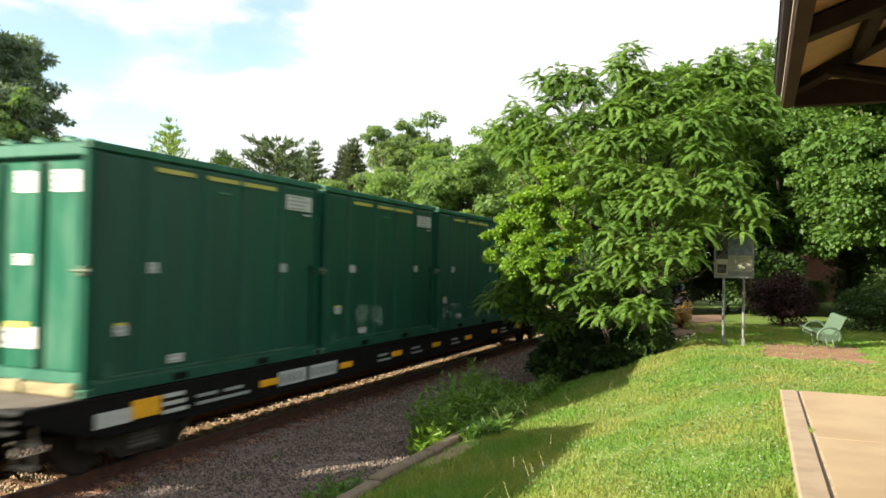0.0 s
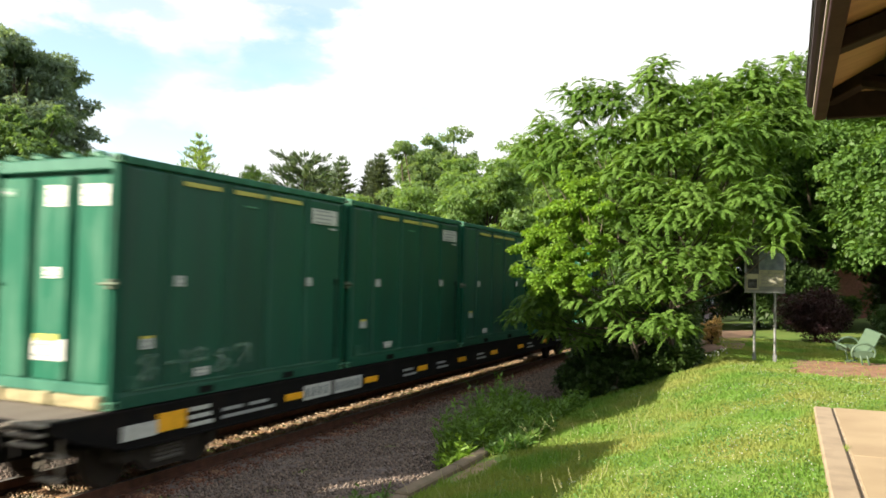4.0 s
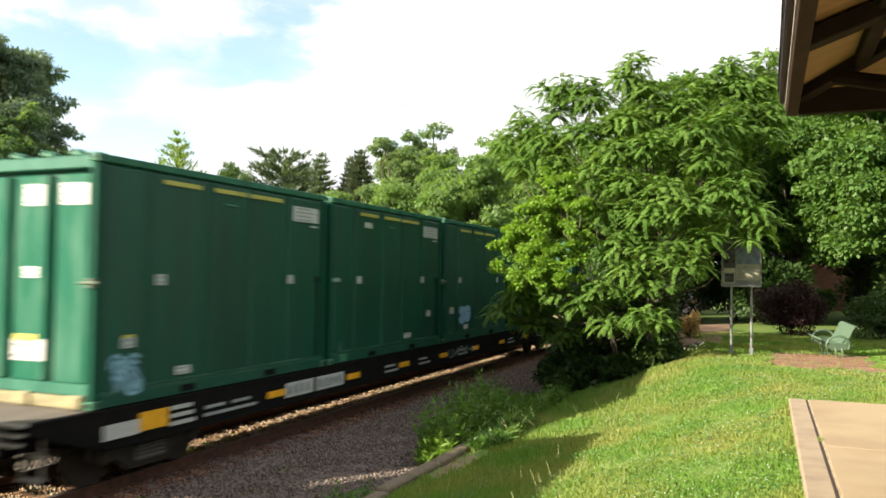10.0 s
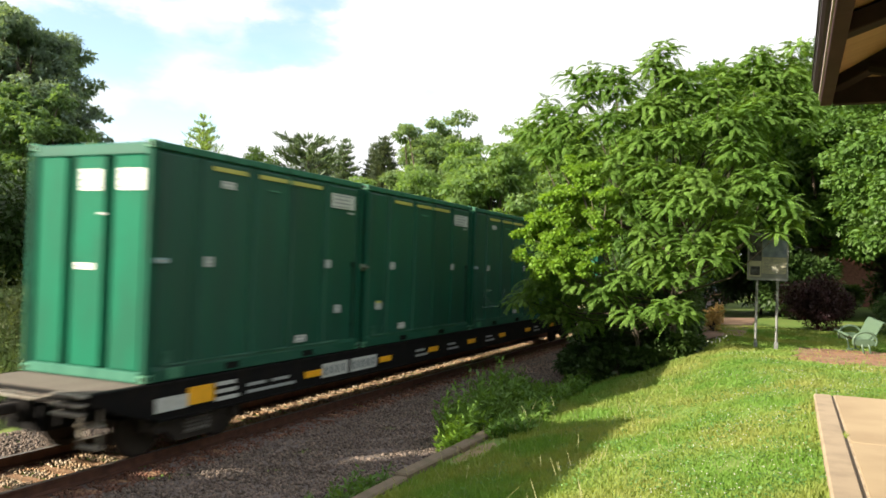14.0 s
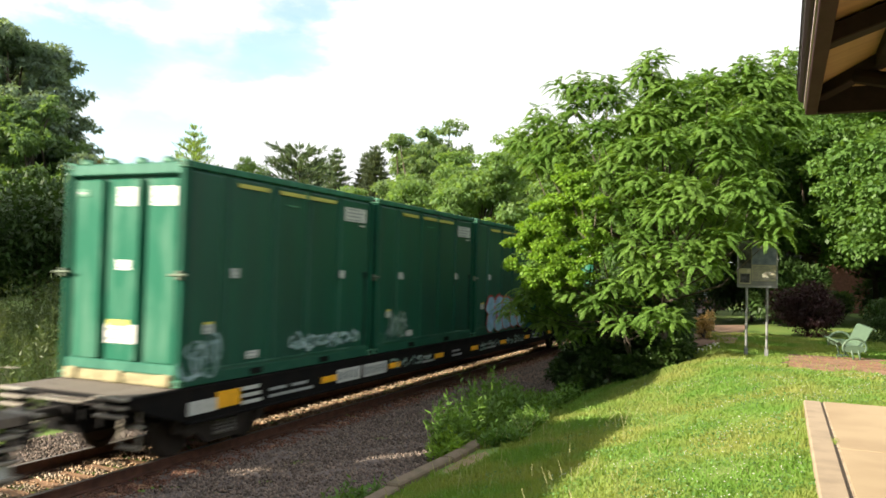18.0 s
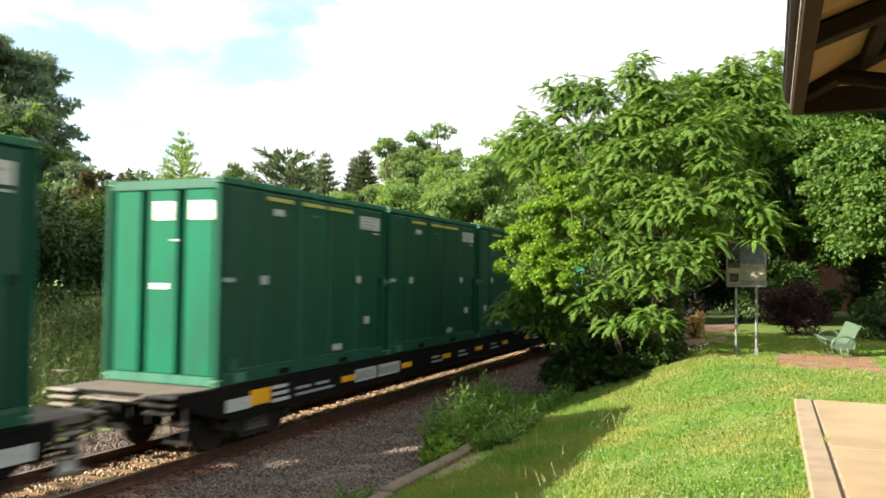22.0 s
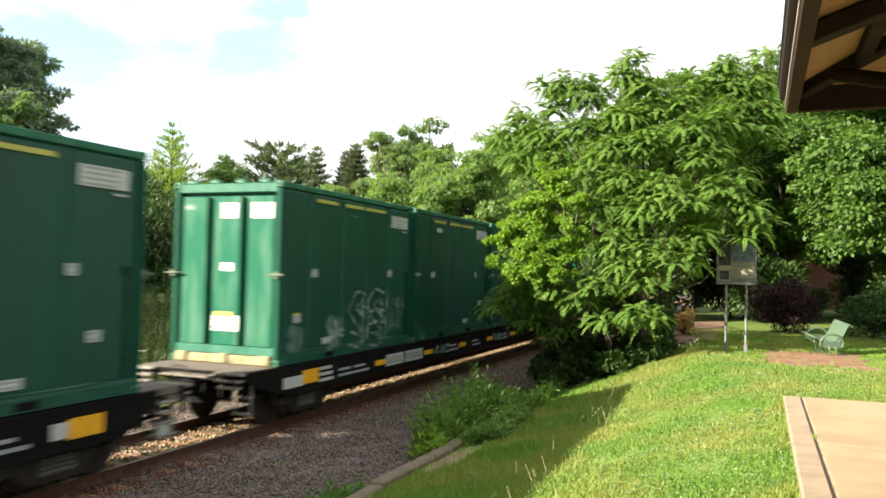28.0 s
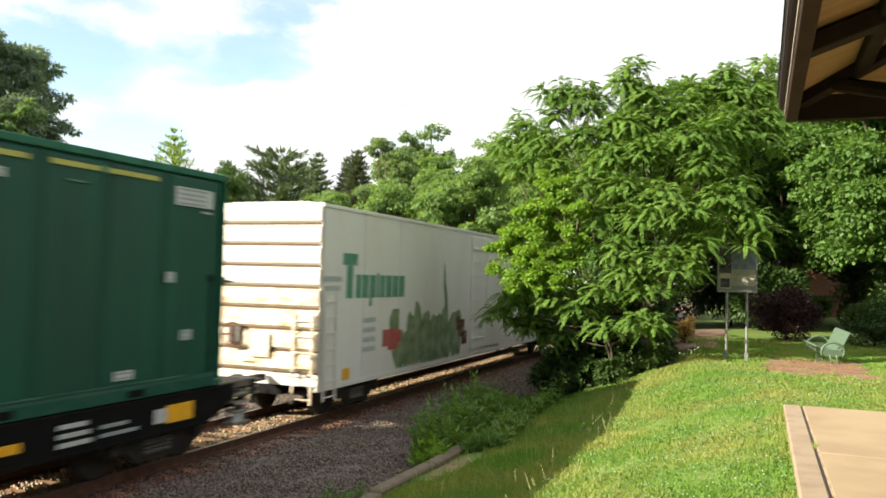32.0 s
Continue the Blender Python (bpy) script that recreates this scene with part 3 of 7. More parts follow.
def build_bare_earth():
    rng = np.random.default_rng(77)
    ring = np.linspace(0, 2 * math.pi, 25)[:-1]
    V = [(-4.4, 11.5, float(height_at(-4.4, 11.5)) + 0.02)]
    for q in (0.5, 1.0):
        for a in ring:
            k = q * rng.uniform(0.85, 1.15)
            x, y = -4.4 + 0.24 * k * math.cos(a), 11.5 + 1.0 * k * math.sin(a)
            V.append((x, y, float(height_at(x, y)) + (0.018 if q < 1 else -0.01)))
    n = len(ring)
    F = [(0, 1 + i, 1 + (i + 1) % n) for i in range(n)]
    for i in range(n):
        j = (i + 1) % n
        F += [(1 + i, 1 + n + i, 1 + n + j), (1 + i, 1 + n + j, 1 + j)]
    tagged(part("bare_earth", cloud_mesh("bare_earth", np.array(V), np.array(F), M["earth"], True), None), "patch of bare tan earth in the grass by the kerb", "ground", kind="structure")


build_bare_earth()


def build_grass():
    rng = np.random.default_rng(21)
    n = 390000
    x = rng.uniform(-4.6, 5.5, n)
    y = 5.2 + 22 * rng.uniform(0, 1, n) ** 1.35
    lump = np.array([noise.noise((a * 1.1, b * 1.1, 0)) for a, b in zip(x[::1], y[::1])])
    tall = 0.035 + 0.06 * np.clip(lump + 0.35, 0, 1) + 0.035 * (np.abs(x - 0.2) < 0.10) * (y < 12) + 0.05 * smooth(-1.6, -3.4, x) + 0.02 * (y > 13)
    keep = ~((x > 0.285) & (y < 11.88)) & ~((x > 0.02 + 0.12 * np.sin(y * 5)) & (x < 2.1 + 0.12 * np.sin(y * 4)) & (y > 17.35 + 0.15 * np.sin(x * 6)) & (y < 21.05) & (rng.uniform(0, 1, n) < 0.97)) & ~((np.hypot((x + 4.4) / 0.32, (y - 11.5) / 1.1) < 1) & (rng.uniform(0, 1, n) < 0.93)) & (rng.uniform(0, 1, n) < np.where(y > 15, 0.8, 1))
    x, y, tall = x[keep], y[keep], tall[keep]
    n = len(x)
    z = height_at(x, y) - 0.005
    a = rng.uniform(0, 6.28, n)
    h = tall * rng.uniform(0.5, 1.5, n)
    w = rng.uniform(0.0024, 0.0050, n) * (1 + y / 14)
    lean = rng.normal(0, 0.45, (n, 2)) * h[:, None]
    side = np.stack([np.cos(a) * w, np.sin(a) * w, 0 * a], -1)
    P = np.stack([x, y, z], -1)
    tip = P + np.stack([lean[:, 0], lean[:, 1], h], -1)
    mid = P * 0.5 + tip * 0.5 + np.stack([0 * h, 0 * h, h * 0.1], -1)
    V = np.stack([P - side, P + side, mid + side * 0.7, tip, mid - side * 0.7], 1).reshape(-1, 3)
    F = (np.array([[0, 1, 2, 4], [4, 2, 3, 3]])[None] + 5 * np.arange(n)[:, None, None]).reshape(-1, 4)
    F3 = np.concatenate([F[:, [0, 1, 2]][F[:, 2] != F[:, 3]], F[:, [0, 2, 3]]])
    F3 = F3[(F3[:, 1] != F3[:, 2])]
    ob = part("grass_blades", cloud_mesh("grass_blades", V, F3, M["blade"]), None)
    tagged(ob, "short green grass with taller tufts on the bank", "grass", kind="stuff")
    # white clover heads
    n = 4800
    x, y = rng.uniform(-3.2, 5, n), 5.5 + 13 * rng.uniform(0, 1, n) ** 1.2
    lump = np.array([noise.noise((a * 0.8 + 7, b * 0.8, 3)) for a, b in zip(x, y)])
    keep = (lump + 0.35 * smooth(-2.0, 0.1, x) > 0.16) & ~((x > 0.2) & (y < 11.9)) & ~((x > 0.0) & (x < 2.45) & (y > 17.0) & (y < 20.7))
    x, y = x[keep], y[keep]
    n = len(x)
    octa = np.array([(1, 0, 0), (-1, 0, 0), (0, 1, 0), (0, -1, 0), (0, 0, 1), (0, 0, -1)], float)
    faces = np.array([(0, 2, 4), (2, 1, 4), (1, 3, 4), (3, 0, 4), (2, 0, 5), (1, 2, 5), (3, 1, 5), (0, 3, 5)])
    P = np.stack([x, y, height_at(x, y) + rng.uniform(0.04, 0.08, n)], -1)
    V = (octa[None] * rng.uniform(0.0045, 0.009, (n, 1, 1)) + P[:, None]).reshape(-1, 3)
    F = (faces[None] + 6 * np.arange(n)[:, None, None]).reshape(-1, 3)
    tagged(part("clover_flowers", cloud_mesh("clover_flowers", V, F, M["clover"]), None), "small white clover heads in the grass", "flowers", kind="stuff")
    # taller white flower heads at the shaded brow
    n = 26
    x, y = rng.normal(-1.66, 0.14, n), rng.normal(20.2, 0.25, n)
    P = np.stack([x, y, height_at(x, y) + rng.uniform(0.12, 0.26, n)], -1)
    V = (octa[None] * rng.uniform(0.014, 0.026, (n, 1, 1)) + P[:, None]).reshape(-1, 3)
    F = (faces[None] + 6 * np.arange(n)[:, None, None]).reshape(-1, 3)
    W = np.stack([P - (0.004, 0, 0.3), P + (0.004, 0, -0.3), P + (0.002, 0, 0), P - (0.002, 0, 0)], 1).reshape(-1, 3)
    wild = tagged(new("wild_flowers"), "white wild flowers in taller grass below the tree", "flowers", kind="stuff")
    part("flower_heads", cloud_mesh("flower_heads", V, F, M["clover"]), None, wild)
    part("stalks", cloud_mesh("stalks", W, np.arange(4 * n).reshape(-1, 4), M["blade"]), None, wild)
    # clover leaves in low patches
    n = 30000
    x, y = rng.uniform(-3.6, 5, n), 5.4 + 12 * rng.uniform(0, 1, n) ** 1.3
    lump = np.array([noise.noise((a * 1.3 + 3, b * 1.3, 9)) for a, b in zip(x, y)])
    keep = (lump + 0.2 * smooth(-2.5, 0.0, x) > 0.1) & ~((x > 0.285) & (y < 11.88)) & ~((x > 0.0) & (x < 2.45) & (y > 17.0))
    x, y = x[keep], y[keep]
    n = len(x)
    P = np.stack([x, y, height_at(x, y) + rng.uniform(0.03, 0.075, n)], -1)
    a = rng.uniform(0, 6.28, n)
    out = np.stack([np.cos(a), np.sin(a), rng.uniform(-0.1, 0.3, n)], -1)
    V, F = leaves(P, out, 0.03, 0.026, rng, 0.0)
    tagged(part("clover_leaves", cloud_mesh("clover_leaves", V, F, LEAF["clover"]), None), "low patches of clover leaves in the grass", "clover", kind="stuff")
    # tall seeding stalks on the bank
    n = 130
    x, y = rng.uniform(-4.5, -1.0, n), 6 + 8 * rng.uniform(0, 1, n)
    z = height_at(x, y)
    h = rng.uniform(0.22, 0.55, n)
    lean = rng.normal(0, 0.22, (n, 2)) * h[:, None]
    Vs = []
    for u, v in ((0, 0.6), (0.6, 1.0)):
        a = np.stack([x + lean[:, 0] * u * u, y + lean[:, 1] * u * u, z + h * u], -1)
        c = np.stack([x + lean[:, 0] * v * v, y + lean[:, 1] * v * v, z + h * (v - 0.1 * v * v)], -1)
        q = np.array([0.0012 if u == 0 else 0.003, 0.001, 0])
        Vs.append(np.stack([a - q, a + q, c + q * 0.5, c - q * 0.5], 1))
    V = np.concatenate(Vs).reshape(-1, 3)
    tagged(part("grass_stalks", cloud_mesh("grass_stalks", V, np.arange(len(V)).reshape(-1, 4), M["straw"]), None), "pale tall seeding grass stalks", "grass", kind="stuff")


build_grass()

# ---------------------------------------------------------------- train
def bars(s, x, y0, y1, z0, z1, rows, rng, fill=0.85):
    """Rows of plain bars on a plate that faces +x."""
    h = (z1 - z0) / rows
    for r in range(rows):
        w = (y1 - y0) * rng.uniform(0.6, fill)
        s.box(x, x + 0.003, y0 + (y1 - y0) * 0.07, y0 + (y1 - y0) * 0.07 + w, z0 + h * (r + 0.25), z0 + h * (r + 0.7))


def container_meshes():
    """The meshes that all containers share."""
    W, L, H = BOX_W / 2, BOX_L, BOX_H
    K = {}
    K["inner"] = Shape().box(W - 0.09, W - 0.05, 0.1, L - 0.1, 0.12, H - 0.1).mesh("wall", M["green"])
    K["floor"] = Shape().box(-W + 0.10, W - 0.10, 0.14, L - 0.14, 0.10, 0.16).mesh("floor_plate", M["green"])
    roof = Shape().box(-W + 0.05, W - 0.05, 0.06, L - 0.06, H - 0.09, H - 0.045)
    for i in range(9):
        roof.box(-W + 0.12, W - 0.12, 0.35 + i * 0.64, 0.62 + i * 0.64, H - 0.045, H - 0.02)
    K["roof"] = roof.mesh("roof", M["worn"])
    # side: five pressed panels between upright ribs
    ribs = [0.0, 1.02, 2.36, 3.46, 4.62, L]
    K["panels"] = []
    for a, b in zip(ribs, ribs[1:]):
        a, b = max(a, 0.1) + 0.05, min(b, L - 0.1) - 0.05
        x0, x1 = W - 0.045, W - 0.012
        s = Shape()
        z0, z1 = 0.2, H - 0.12
        s.add([(x0, a, z0), (x0, b, z0), (x0, b, z1), (x0, a, z1), (x1, a + 0.07, z0 + 0.05), (x1, b - 0.07, z0 + 0.05), (x1, b - 0.07, z1 - 0.05), (x1, a + 0.07, z1 - 0.05)],
              [(4, 5, 6, 7), (0, 1, 5, 4), (1, 2, 6, 5), (2, 3, 7, 6), (3, 0, 4, 7), (0, 3, 2, 1)])
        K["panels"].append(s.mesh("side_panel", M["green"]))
    K["top_rail"] = Shape().box(W - 0.10, W, 0.12, L - 0.12, H - 0.11, H, chamfer=0.012).mesh("top_rail", M["rail_top"])
    s = Shape().box(W - 0.10, W - 0.012, 0.12, L - 0.12, 0.0, 0.235, chamfer=0.008)
    s.add([(x, y, z) for y in (0.15, L - 0.15) for x, z in ((W - 0.014, 0.225), (W + 0.004, 0.17), (W + 0.004, 0.012), (W - 0.014, 0.012))], [(0, 1, 2, 3), (4, 7, 6, 5), (0, 4, 5, 1), (1, 5, 6, 2), (2, 6, 7, 3), (3, 7, 4, 0)])
    K["bottom_rail"] = s.mesh("bottom_rail", M["rail_low"])
    s = Shape().tube([(W + 0.004, L - 0.34, 0.26), (W + 0.004, L - 0.34, 1.80)], 0.022, 7).box(W - 0.02, W + 0.03, L - 0.41, L - 0.27, 1.72, 1.84, chamfer=0.012)
    s.box(W - 0.02, W + 0.028, L - 0.38, L - 0.30, 0.5, 0.56, chamfer=0.008)
    K["lock_rod"] = s.mesh("lock_rod", M["lock_green"])
    K["lip"] = Shape().box(W - 0.02, W + 0.012, 0.3, L - 0.75, 0.228, 0.25).mesh("rub_strip", M["worn_edge"])
    K["post"] = Shape().box(-0.06, 0.06, -0.06, 0.06, 0.12, H - 0.12, chamfer=0.014).mesh("corner_post", M["post"])
    c = Shape().box(-0.08, 0.08, -0.08, 0.08, -0.06, 0.06, chamfer=0.014)
    c.box(-0.03, 0.03, -0.085, 0.085, -0.03, 0.03, slot=1).box(-0.085, 0.085, -0.03, 0.03, -0.03, 0.03, slot=1)
    K["casting"] = c.mesh("corner_casting", [M["worn"], M["black"]])
    K["slot"] = Shape().box(W - 0.03, W + 0.008, -0.17, 0.17, 0.035, 0.14).mesh("fork_pocket", M["black"])
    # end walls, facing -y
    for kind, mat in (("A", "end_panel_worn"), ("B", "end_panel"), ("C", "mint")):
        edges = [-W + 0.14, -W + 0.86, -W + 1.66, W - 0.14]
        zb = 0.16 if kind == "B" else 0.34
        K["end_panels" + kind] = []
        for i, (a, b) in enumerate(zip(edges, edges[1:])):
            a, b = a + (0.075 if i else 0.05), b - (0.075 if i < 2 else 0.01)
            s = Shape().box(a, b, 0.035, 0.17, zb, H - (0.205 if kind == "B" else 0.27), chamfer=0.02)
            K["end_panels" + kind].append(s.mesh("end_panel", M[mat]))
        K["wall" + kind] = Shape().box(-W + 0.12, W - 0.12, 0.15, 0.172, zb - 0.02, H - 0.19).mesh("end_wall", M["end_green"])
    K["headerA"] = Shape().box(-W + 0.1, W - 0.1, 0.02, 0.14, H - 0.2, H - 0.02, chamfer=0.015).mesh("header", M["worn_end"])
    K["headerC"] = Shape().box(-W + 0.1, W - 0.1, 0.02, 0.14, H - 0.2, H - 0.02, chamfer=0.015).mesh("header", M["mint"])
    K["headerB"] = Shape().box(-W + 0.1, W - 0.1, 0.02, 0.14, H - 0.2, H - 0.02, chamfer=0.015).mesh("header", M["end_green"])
    K["sillA"] = Shape().box(-W + 0.12, W - 0.12, 0.0, 0.14, 0.0, 0.17, chamfer=0.015).box(-W + 0.05, W - 0.05, 0.03, 0.13, 0.17, 0.34, chamfer=0.02, slot=1).mesh("end_sill", [M["cream"], M["worn_end"]])
    K["sillB"] = Shape().box(-W + 0.12, W - 0.12, 0.0, 0.14, 0.0, 0.16, chamfer=0.015).mesh("end_sill", M["worn_end"])
    K["sillC"] = K["sillA"]
    K["block"] = Shape().box(-0.13, 0.13, -0.05, 0.08, 0.0, 0.19, chamfer=0.02).mesh("bolster", M["cream"])
    s = Shape().box(-0.045, 0.045, -0.05, 0.05, -0.07, 0.07, chamfer=0.01)
    s.tube([(-0.16, -0.05, 0.0), (0.17, -0.06, 0.01)], 0.022, 8)
    K["latch"] = s.mesh("latch", M["latch_grey"])
    K["lug"] = Shape().box(-0.10, 0.10, -0.05, 0.10, 0, 0.075, chamfer=0.02).box(-0.03, 0.03, -0.06, 0.11, 0.06, 0.10, chamfer=0.012).mesh("roof_lug", M["worn"])
    rng = np.random.default_rng(2)

    def plate(name, y0, y1, z0, z1, mat, rows=0, at="side", top=None):
        s = Shape()
        if at == "side":
            s.box(W - 0.008, W + 0.010, y0, y1, z0, z1)
            if rows:
                t = Shape()
                bars(t, W + 0.010, y0, y1, z0, z1, rows, rng)
                s.add(t.v, t.f, 1)
            if top:
                s.box(W - 0.008, W + 0.012, y0, y1, z1 - 0.04, z1 + 0.01, slot=2)
        else:
            s.box(y0, y1, 0.022, 0.042, z0, z1)
            for r in range(rows):
                h = (z1 - z0) / rows
                s.box(y0 + 0.03, y0 + (y1 - y0) * rng.uniform(0.6, 0.92), 0.019, 0.03, z0 + h * (r + 0.3), z0 + h * (r + 0.6), slot=1)
            if top:
                s.box(y0 + 0.04, y1 - 0.14, 0.019, 0.042, z1 - 0.03, z1 + 0.07, slot=2)
        return s.mesh(name, [mat, M["print"], M["yellow_sticker"]])
    yel = [("yellow_strip", a, b, 3.21, 3.28, M["yellow"], 0) for a, b in ((1.30, 2.15), (2.48, 3.30), (3.44, 4.42))]
    both = yel + [("plate", 4.80, 5.68, 2.90, 3.19, M["plate"], 4), ("marker", 1.16, 1.37, 1.69, 1.85, M["grey"], 2), ("marker", 4.64, 4.83, 1.70, 1.86, M["grey"], 2), ("print_line", 5.42, 5.66, 2.81, 2.845, M["grey"], 0), ("patch", 0.30, 0.52, 0.26, 0.44, M["worn_edge"], 0), ("patch", 3.36, 3.44, 3.19, 3.30, M["worn"], 0), ("handhold", 2.75, 3.08, 3.02, 3.045, M["worn"], 0)]
    K["sideA"] = [plate(*p) for p in both + [("notice", 0.52, 0.77, 0.80, 0.95, M["grey"], 2), ("notice", 1.64, 1.96, 0.31, 0.44, M["plate"], 2)]]
    K["sideA"].append(plate("notice_top", 0.54, 0.75, 0.945, 0.985, M["yellow_sticker"]))
    K["sideB"] = [plate(*p) for p in both + [("notice", 1.52, 1.83, 2.95, 3.07, M["plate"], 2), ("notice", 0.10, 0.40, 1.73, 1.81, M["blue_label"], 1), ("notice", 5.02, 5.26, 0.80, 0.96, M["grey"], 2),
                                             ("notice", 3.69, 4.03, 0.31, 0.44, M["plate"], 2), ("patch", 0.45, 0.74, 0.03, 0.19, M["worn"], 0)]]
    K["endA"] = [plate("plate", -0.12, 0.26, 2.80, 3.10, M["white"], 3, "end"), plate("plate", 0.58, 1.08, 2.80, 3.10, M["white"], 3, "end"), plate("notice", -0.10, 0.18, 1.78, 1.94, M["white"], 2, "end"),
                 plate("notice", -0.28, 0.33, 0.62, 0.92, M["white"], 2, "end", True), plate("notice", -1.0, -0.76, 2.96, 3.08, M["worn"], 1, "end")]
    K["endB"] = [plate("plate", -0.18, 0.26, 2.78, 3.10, M["white"], 3, "end"), plate("plate", 0.58, 1.10, 2.78, 3.10, M["white"], 3, "end"), plate("notice", -0.22, 0.16, 1.60, 1.70, M["white"], 1, "end"),
                 plate("notice", 0.2, 0.36, 2.42, 2.45, M["grey"], 0, "end")]
    K["endC"], K["sideC"] = K["endA"], K["sideA"]
    return K


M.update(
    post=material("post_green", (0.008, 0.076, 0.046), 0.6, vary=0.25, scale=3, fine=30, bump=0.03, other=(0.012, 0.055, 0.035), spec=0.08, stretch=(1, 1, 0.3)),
    # end greens set brighter than the sides, the sunlight put into the colour
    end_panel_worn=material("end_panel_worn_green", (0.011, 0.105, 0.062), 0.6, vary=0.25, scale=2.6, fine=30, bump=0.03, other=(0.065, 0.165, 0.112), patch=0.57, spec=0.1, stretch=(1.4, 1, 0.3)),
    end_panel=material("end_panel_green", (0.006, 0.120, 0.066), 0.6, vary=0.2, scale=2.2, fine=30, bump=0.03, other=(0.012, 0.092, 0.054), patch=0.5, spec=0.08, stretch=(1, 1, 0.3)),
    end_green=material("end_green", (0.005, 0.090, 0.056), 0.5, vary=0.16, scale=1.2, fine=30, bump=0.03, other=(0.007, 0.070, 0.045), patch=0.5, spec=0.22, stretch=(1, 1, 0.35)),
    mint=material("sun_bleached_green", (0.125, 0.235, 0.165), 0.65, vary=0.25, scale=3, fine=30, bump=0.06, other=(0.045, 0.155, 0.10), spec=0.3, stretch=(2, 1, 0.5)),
    rail_top=material("container_rail", (0.022, 0.135, 0.082), 0.6, vary=0.3, scale=4, fine=30, bump=0.08, other=(0.012, 0.09, 0.05), spec=0.3),
    worn_edge=material("scuffed_green", (0.055, 0.14, 0.10), 0.6, vary=0.3, scale=3, fine=30, bump=0.08, other=(0.010, 0.07, 0.043), spec=0.3, stretch=(1, 0.6, 1)),
    worn_end=material("faded_green", (0.035, 0.15, 0.098), 0.6, vary=0.25, scale=3, fine=30, bump=0.06, other=(0.012, 0.10, 0.064), spec=0.3, stretch=(2, 1, 0.5)),
    rail_low=material("scuffed_lower_rail", (0.0075, 0.064, 0.040), 0.5, vary=0.3, scale=3, fine=30, bump=0.08, other=(0.025, 0.09, 0.06), patch=0.62, spec=0.3, stretch=(1, 0.5, 1)),
    latch_grey=material("latch_grey", (0.11, 0.135, 0.09), 0.7, vary=0.35, scale=9, fine=40, bump=0.1, other=(0.09, 0.12, 0.08)),
    lock_green=material("dark_rod_green", (0.004, 0.03, 0.019), 0.6, vary=0.3, scale=5, fine=30, bump=0.05, spec=0.2),
    cream=material("weathered_bolster", (0.32, 0.27, 0.15), 0.8, vary=0.35, scale=7, fine=40, bump=0.2, other=(0.16, 0.14, 0.07), patch=0.56),
    plate=material("dull_plate", (0.50, 0.52, 0.50), 0.6, vary=0.2, scale=12, bump=0.02),
    print=material("print_grey", (0.30, 0.32, 0.32), 0.7, vary=0.2, bump=0),
    yellow_sticker=material("yellow_sticker", (0.50, 0.46, 0.08), 0.5, vary=0.15, bump=0),
    blue_label=material("blue_label", (0.22, 0.36, 0.38), 0.6, vary=0.3, scale=20, bump=0),
    spray_white=material("spray_white", (0.31, 0.39, 0.37), 0.75, vary=0.4, scale=3, fine=12, bump=0, other=(0.10, 0.20, 0.155), patch=0.53),
    spray_cool=material("spray_cool_white", (0.34, 0.47, 0.50), 0.75, vary=0.4, scale=3, fine=12, bump=0, other=(0.17, 0.30, 0.29), patch=0.56),
    spray_pale=material("spray_grey_green", (0.14, 0.235, 0.19), 0.75, vary=0.4, scale=3, fine=12, bump=0, other=(0.045, 0.13, 0.09), patch=0.52),
    spray_blue=material("spray_blue", (0.23, 0.45, 0.55), 0.75, vary=0.3, scale=2.5, fine=12, bump=0, other=(0.22, 0.34, 0.58), patch=0.6),
    spray_red=material("spray_red", (0.42, 0.05, 0.045), 0.75, vary=0.3, scale=4, bump=0),
    spray_rust=material("spray_rust", (0.16, 0.06, 0.035), 0.75, vary=0.3, scale=4, bump=0),
    spray_dark=material("spray_dark", (0.05, 0.08, 0.10), 0.75, vary=0.3, scale=4, bump=0),
    spray_olive=material("spray_olive", (0.15, 0.215, 0.12), 0.75, vary=0.4, scale=4, bump=0, other=(0.12, 0.20, 0.10)),
)


def soften(m, low, high):
    """Thin, cloudy paint: what lies below shows through in places."""
    nt = m.node_tree
    co, n, r = nt.nodes.new("ShaderNodeTexCoord"), nt.nodes.new("ShaderNodeTexNoise"), nt.nodes.new("ShaderNodeMapRange")
    n.inputs["Scale"].default_value, n.inputs["Detail"].default_value = 5.0, 5
    r.inputs["From Min"].default_value, r.inputs["From Max"].default_value = 0.35, 0.65
    r.inputs["To Min"].default_value, r.inputs["To Max"].default_value = low, high
    b = next(k for k in nt.nodes if k.type == "BSDF_PRINCIPLED")
    nt.links.new(co.outputs["Object"], n.inputs[0])
    nt.links.new(n.outputs[0], r.inputs["Value"])
    nt.links.new(r.outputs[0], b.inputs["Alpha"])


for key in ("spray_white", "spray_cool", "spray_pale", "spray_olive", "spray_rust"):
    soften(M[key], 0.3, 0.9)
soften(M["spray_blue"], 0.65, 1.0)
BOX = container_meshes()


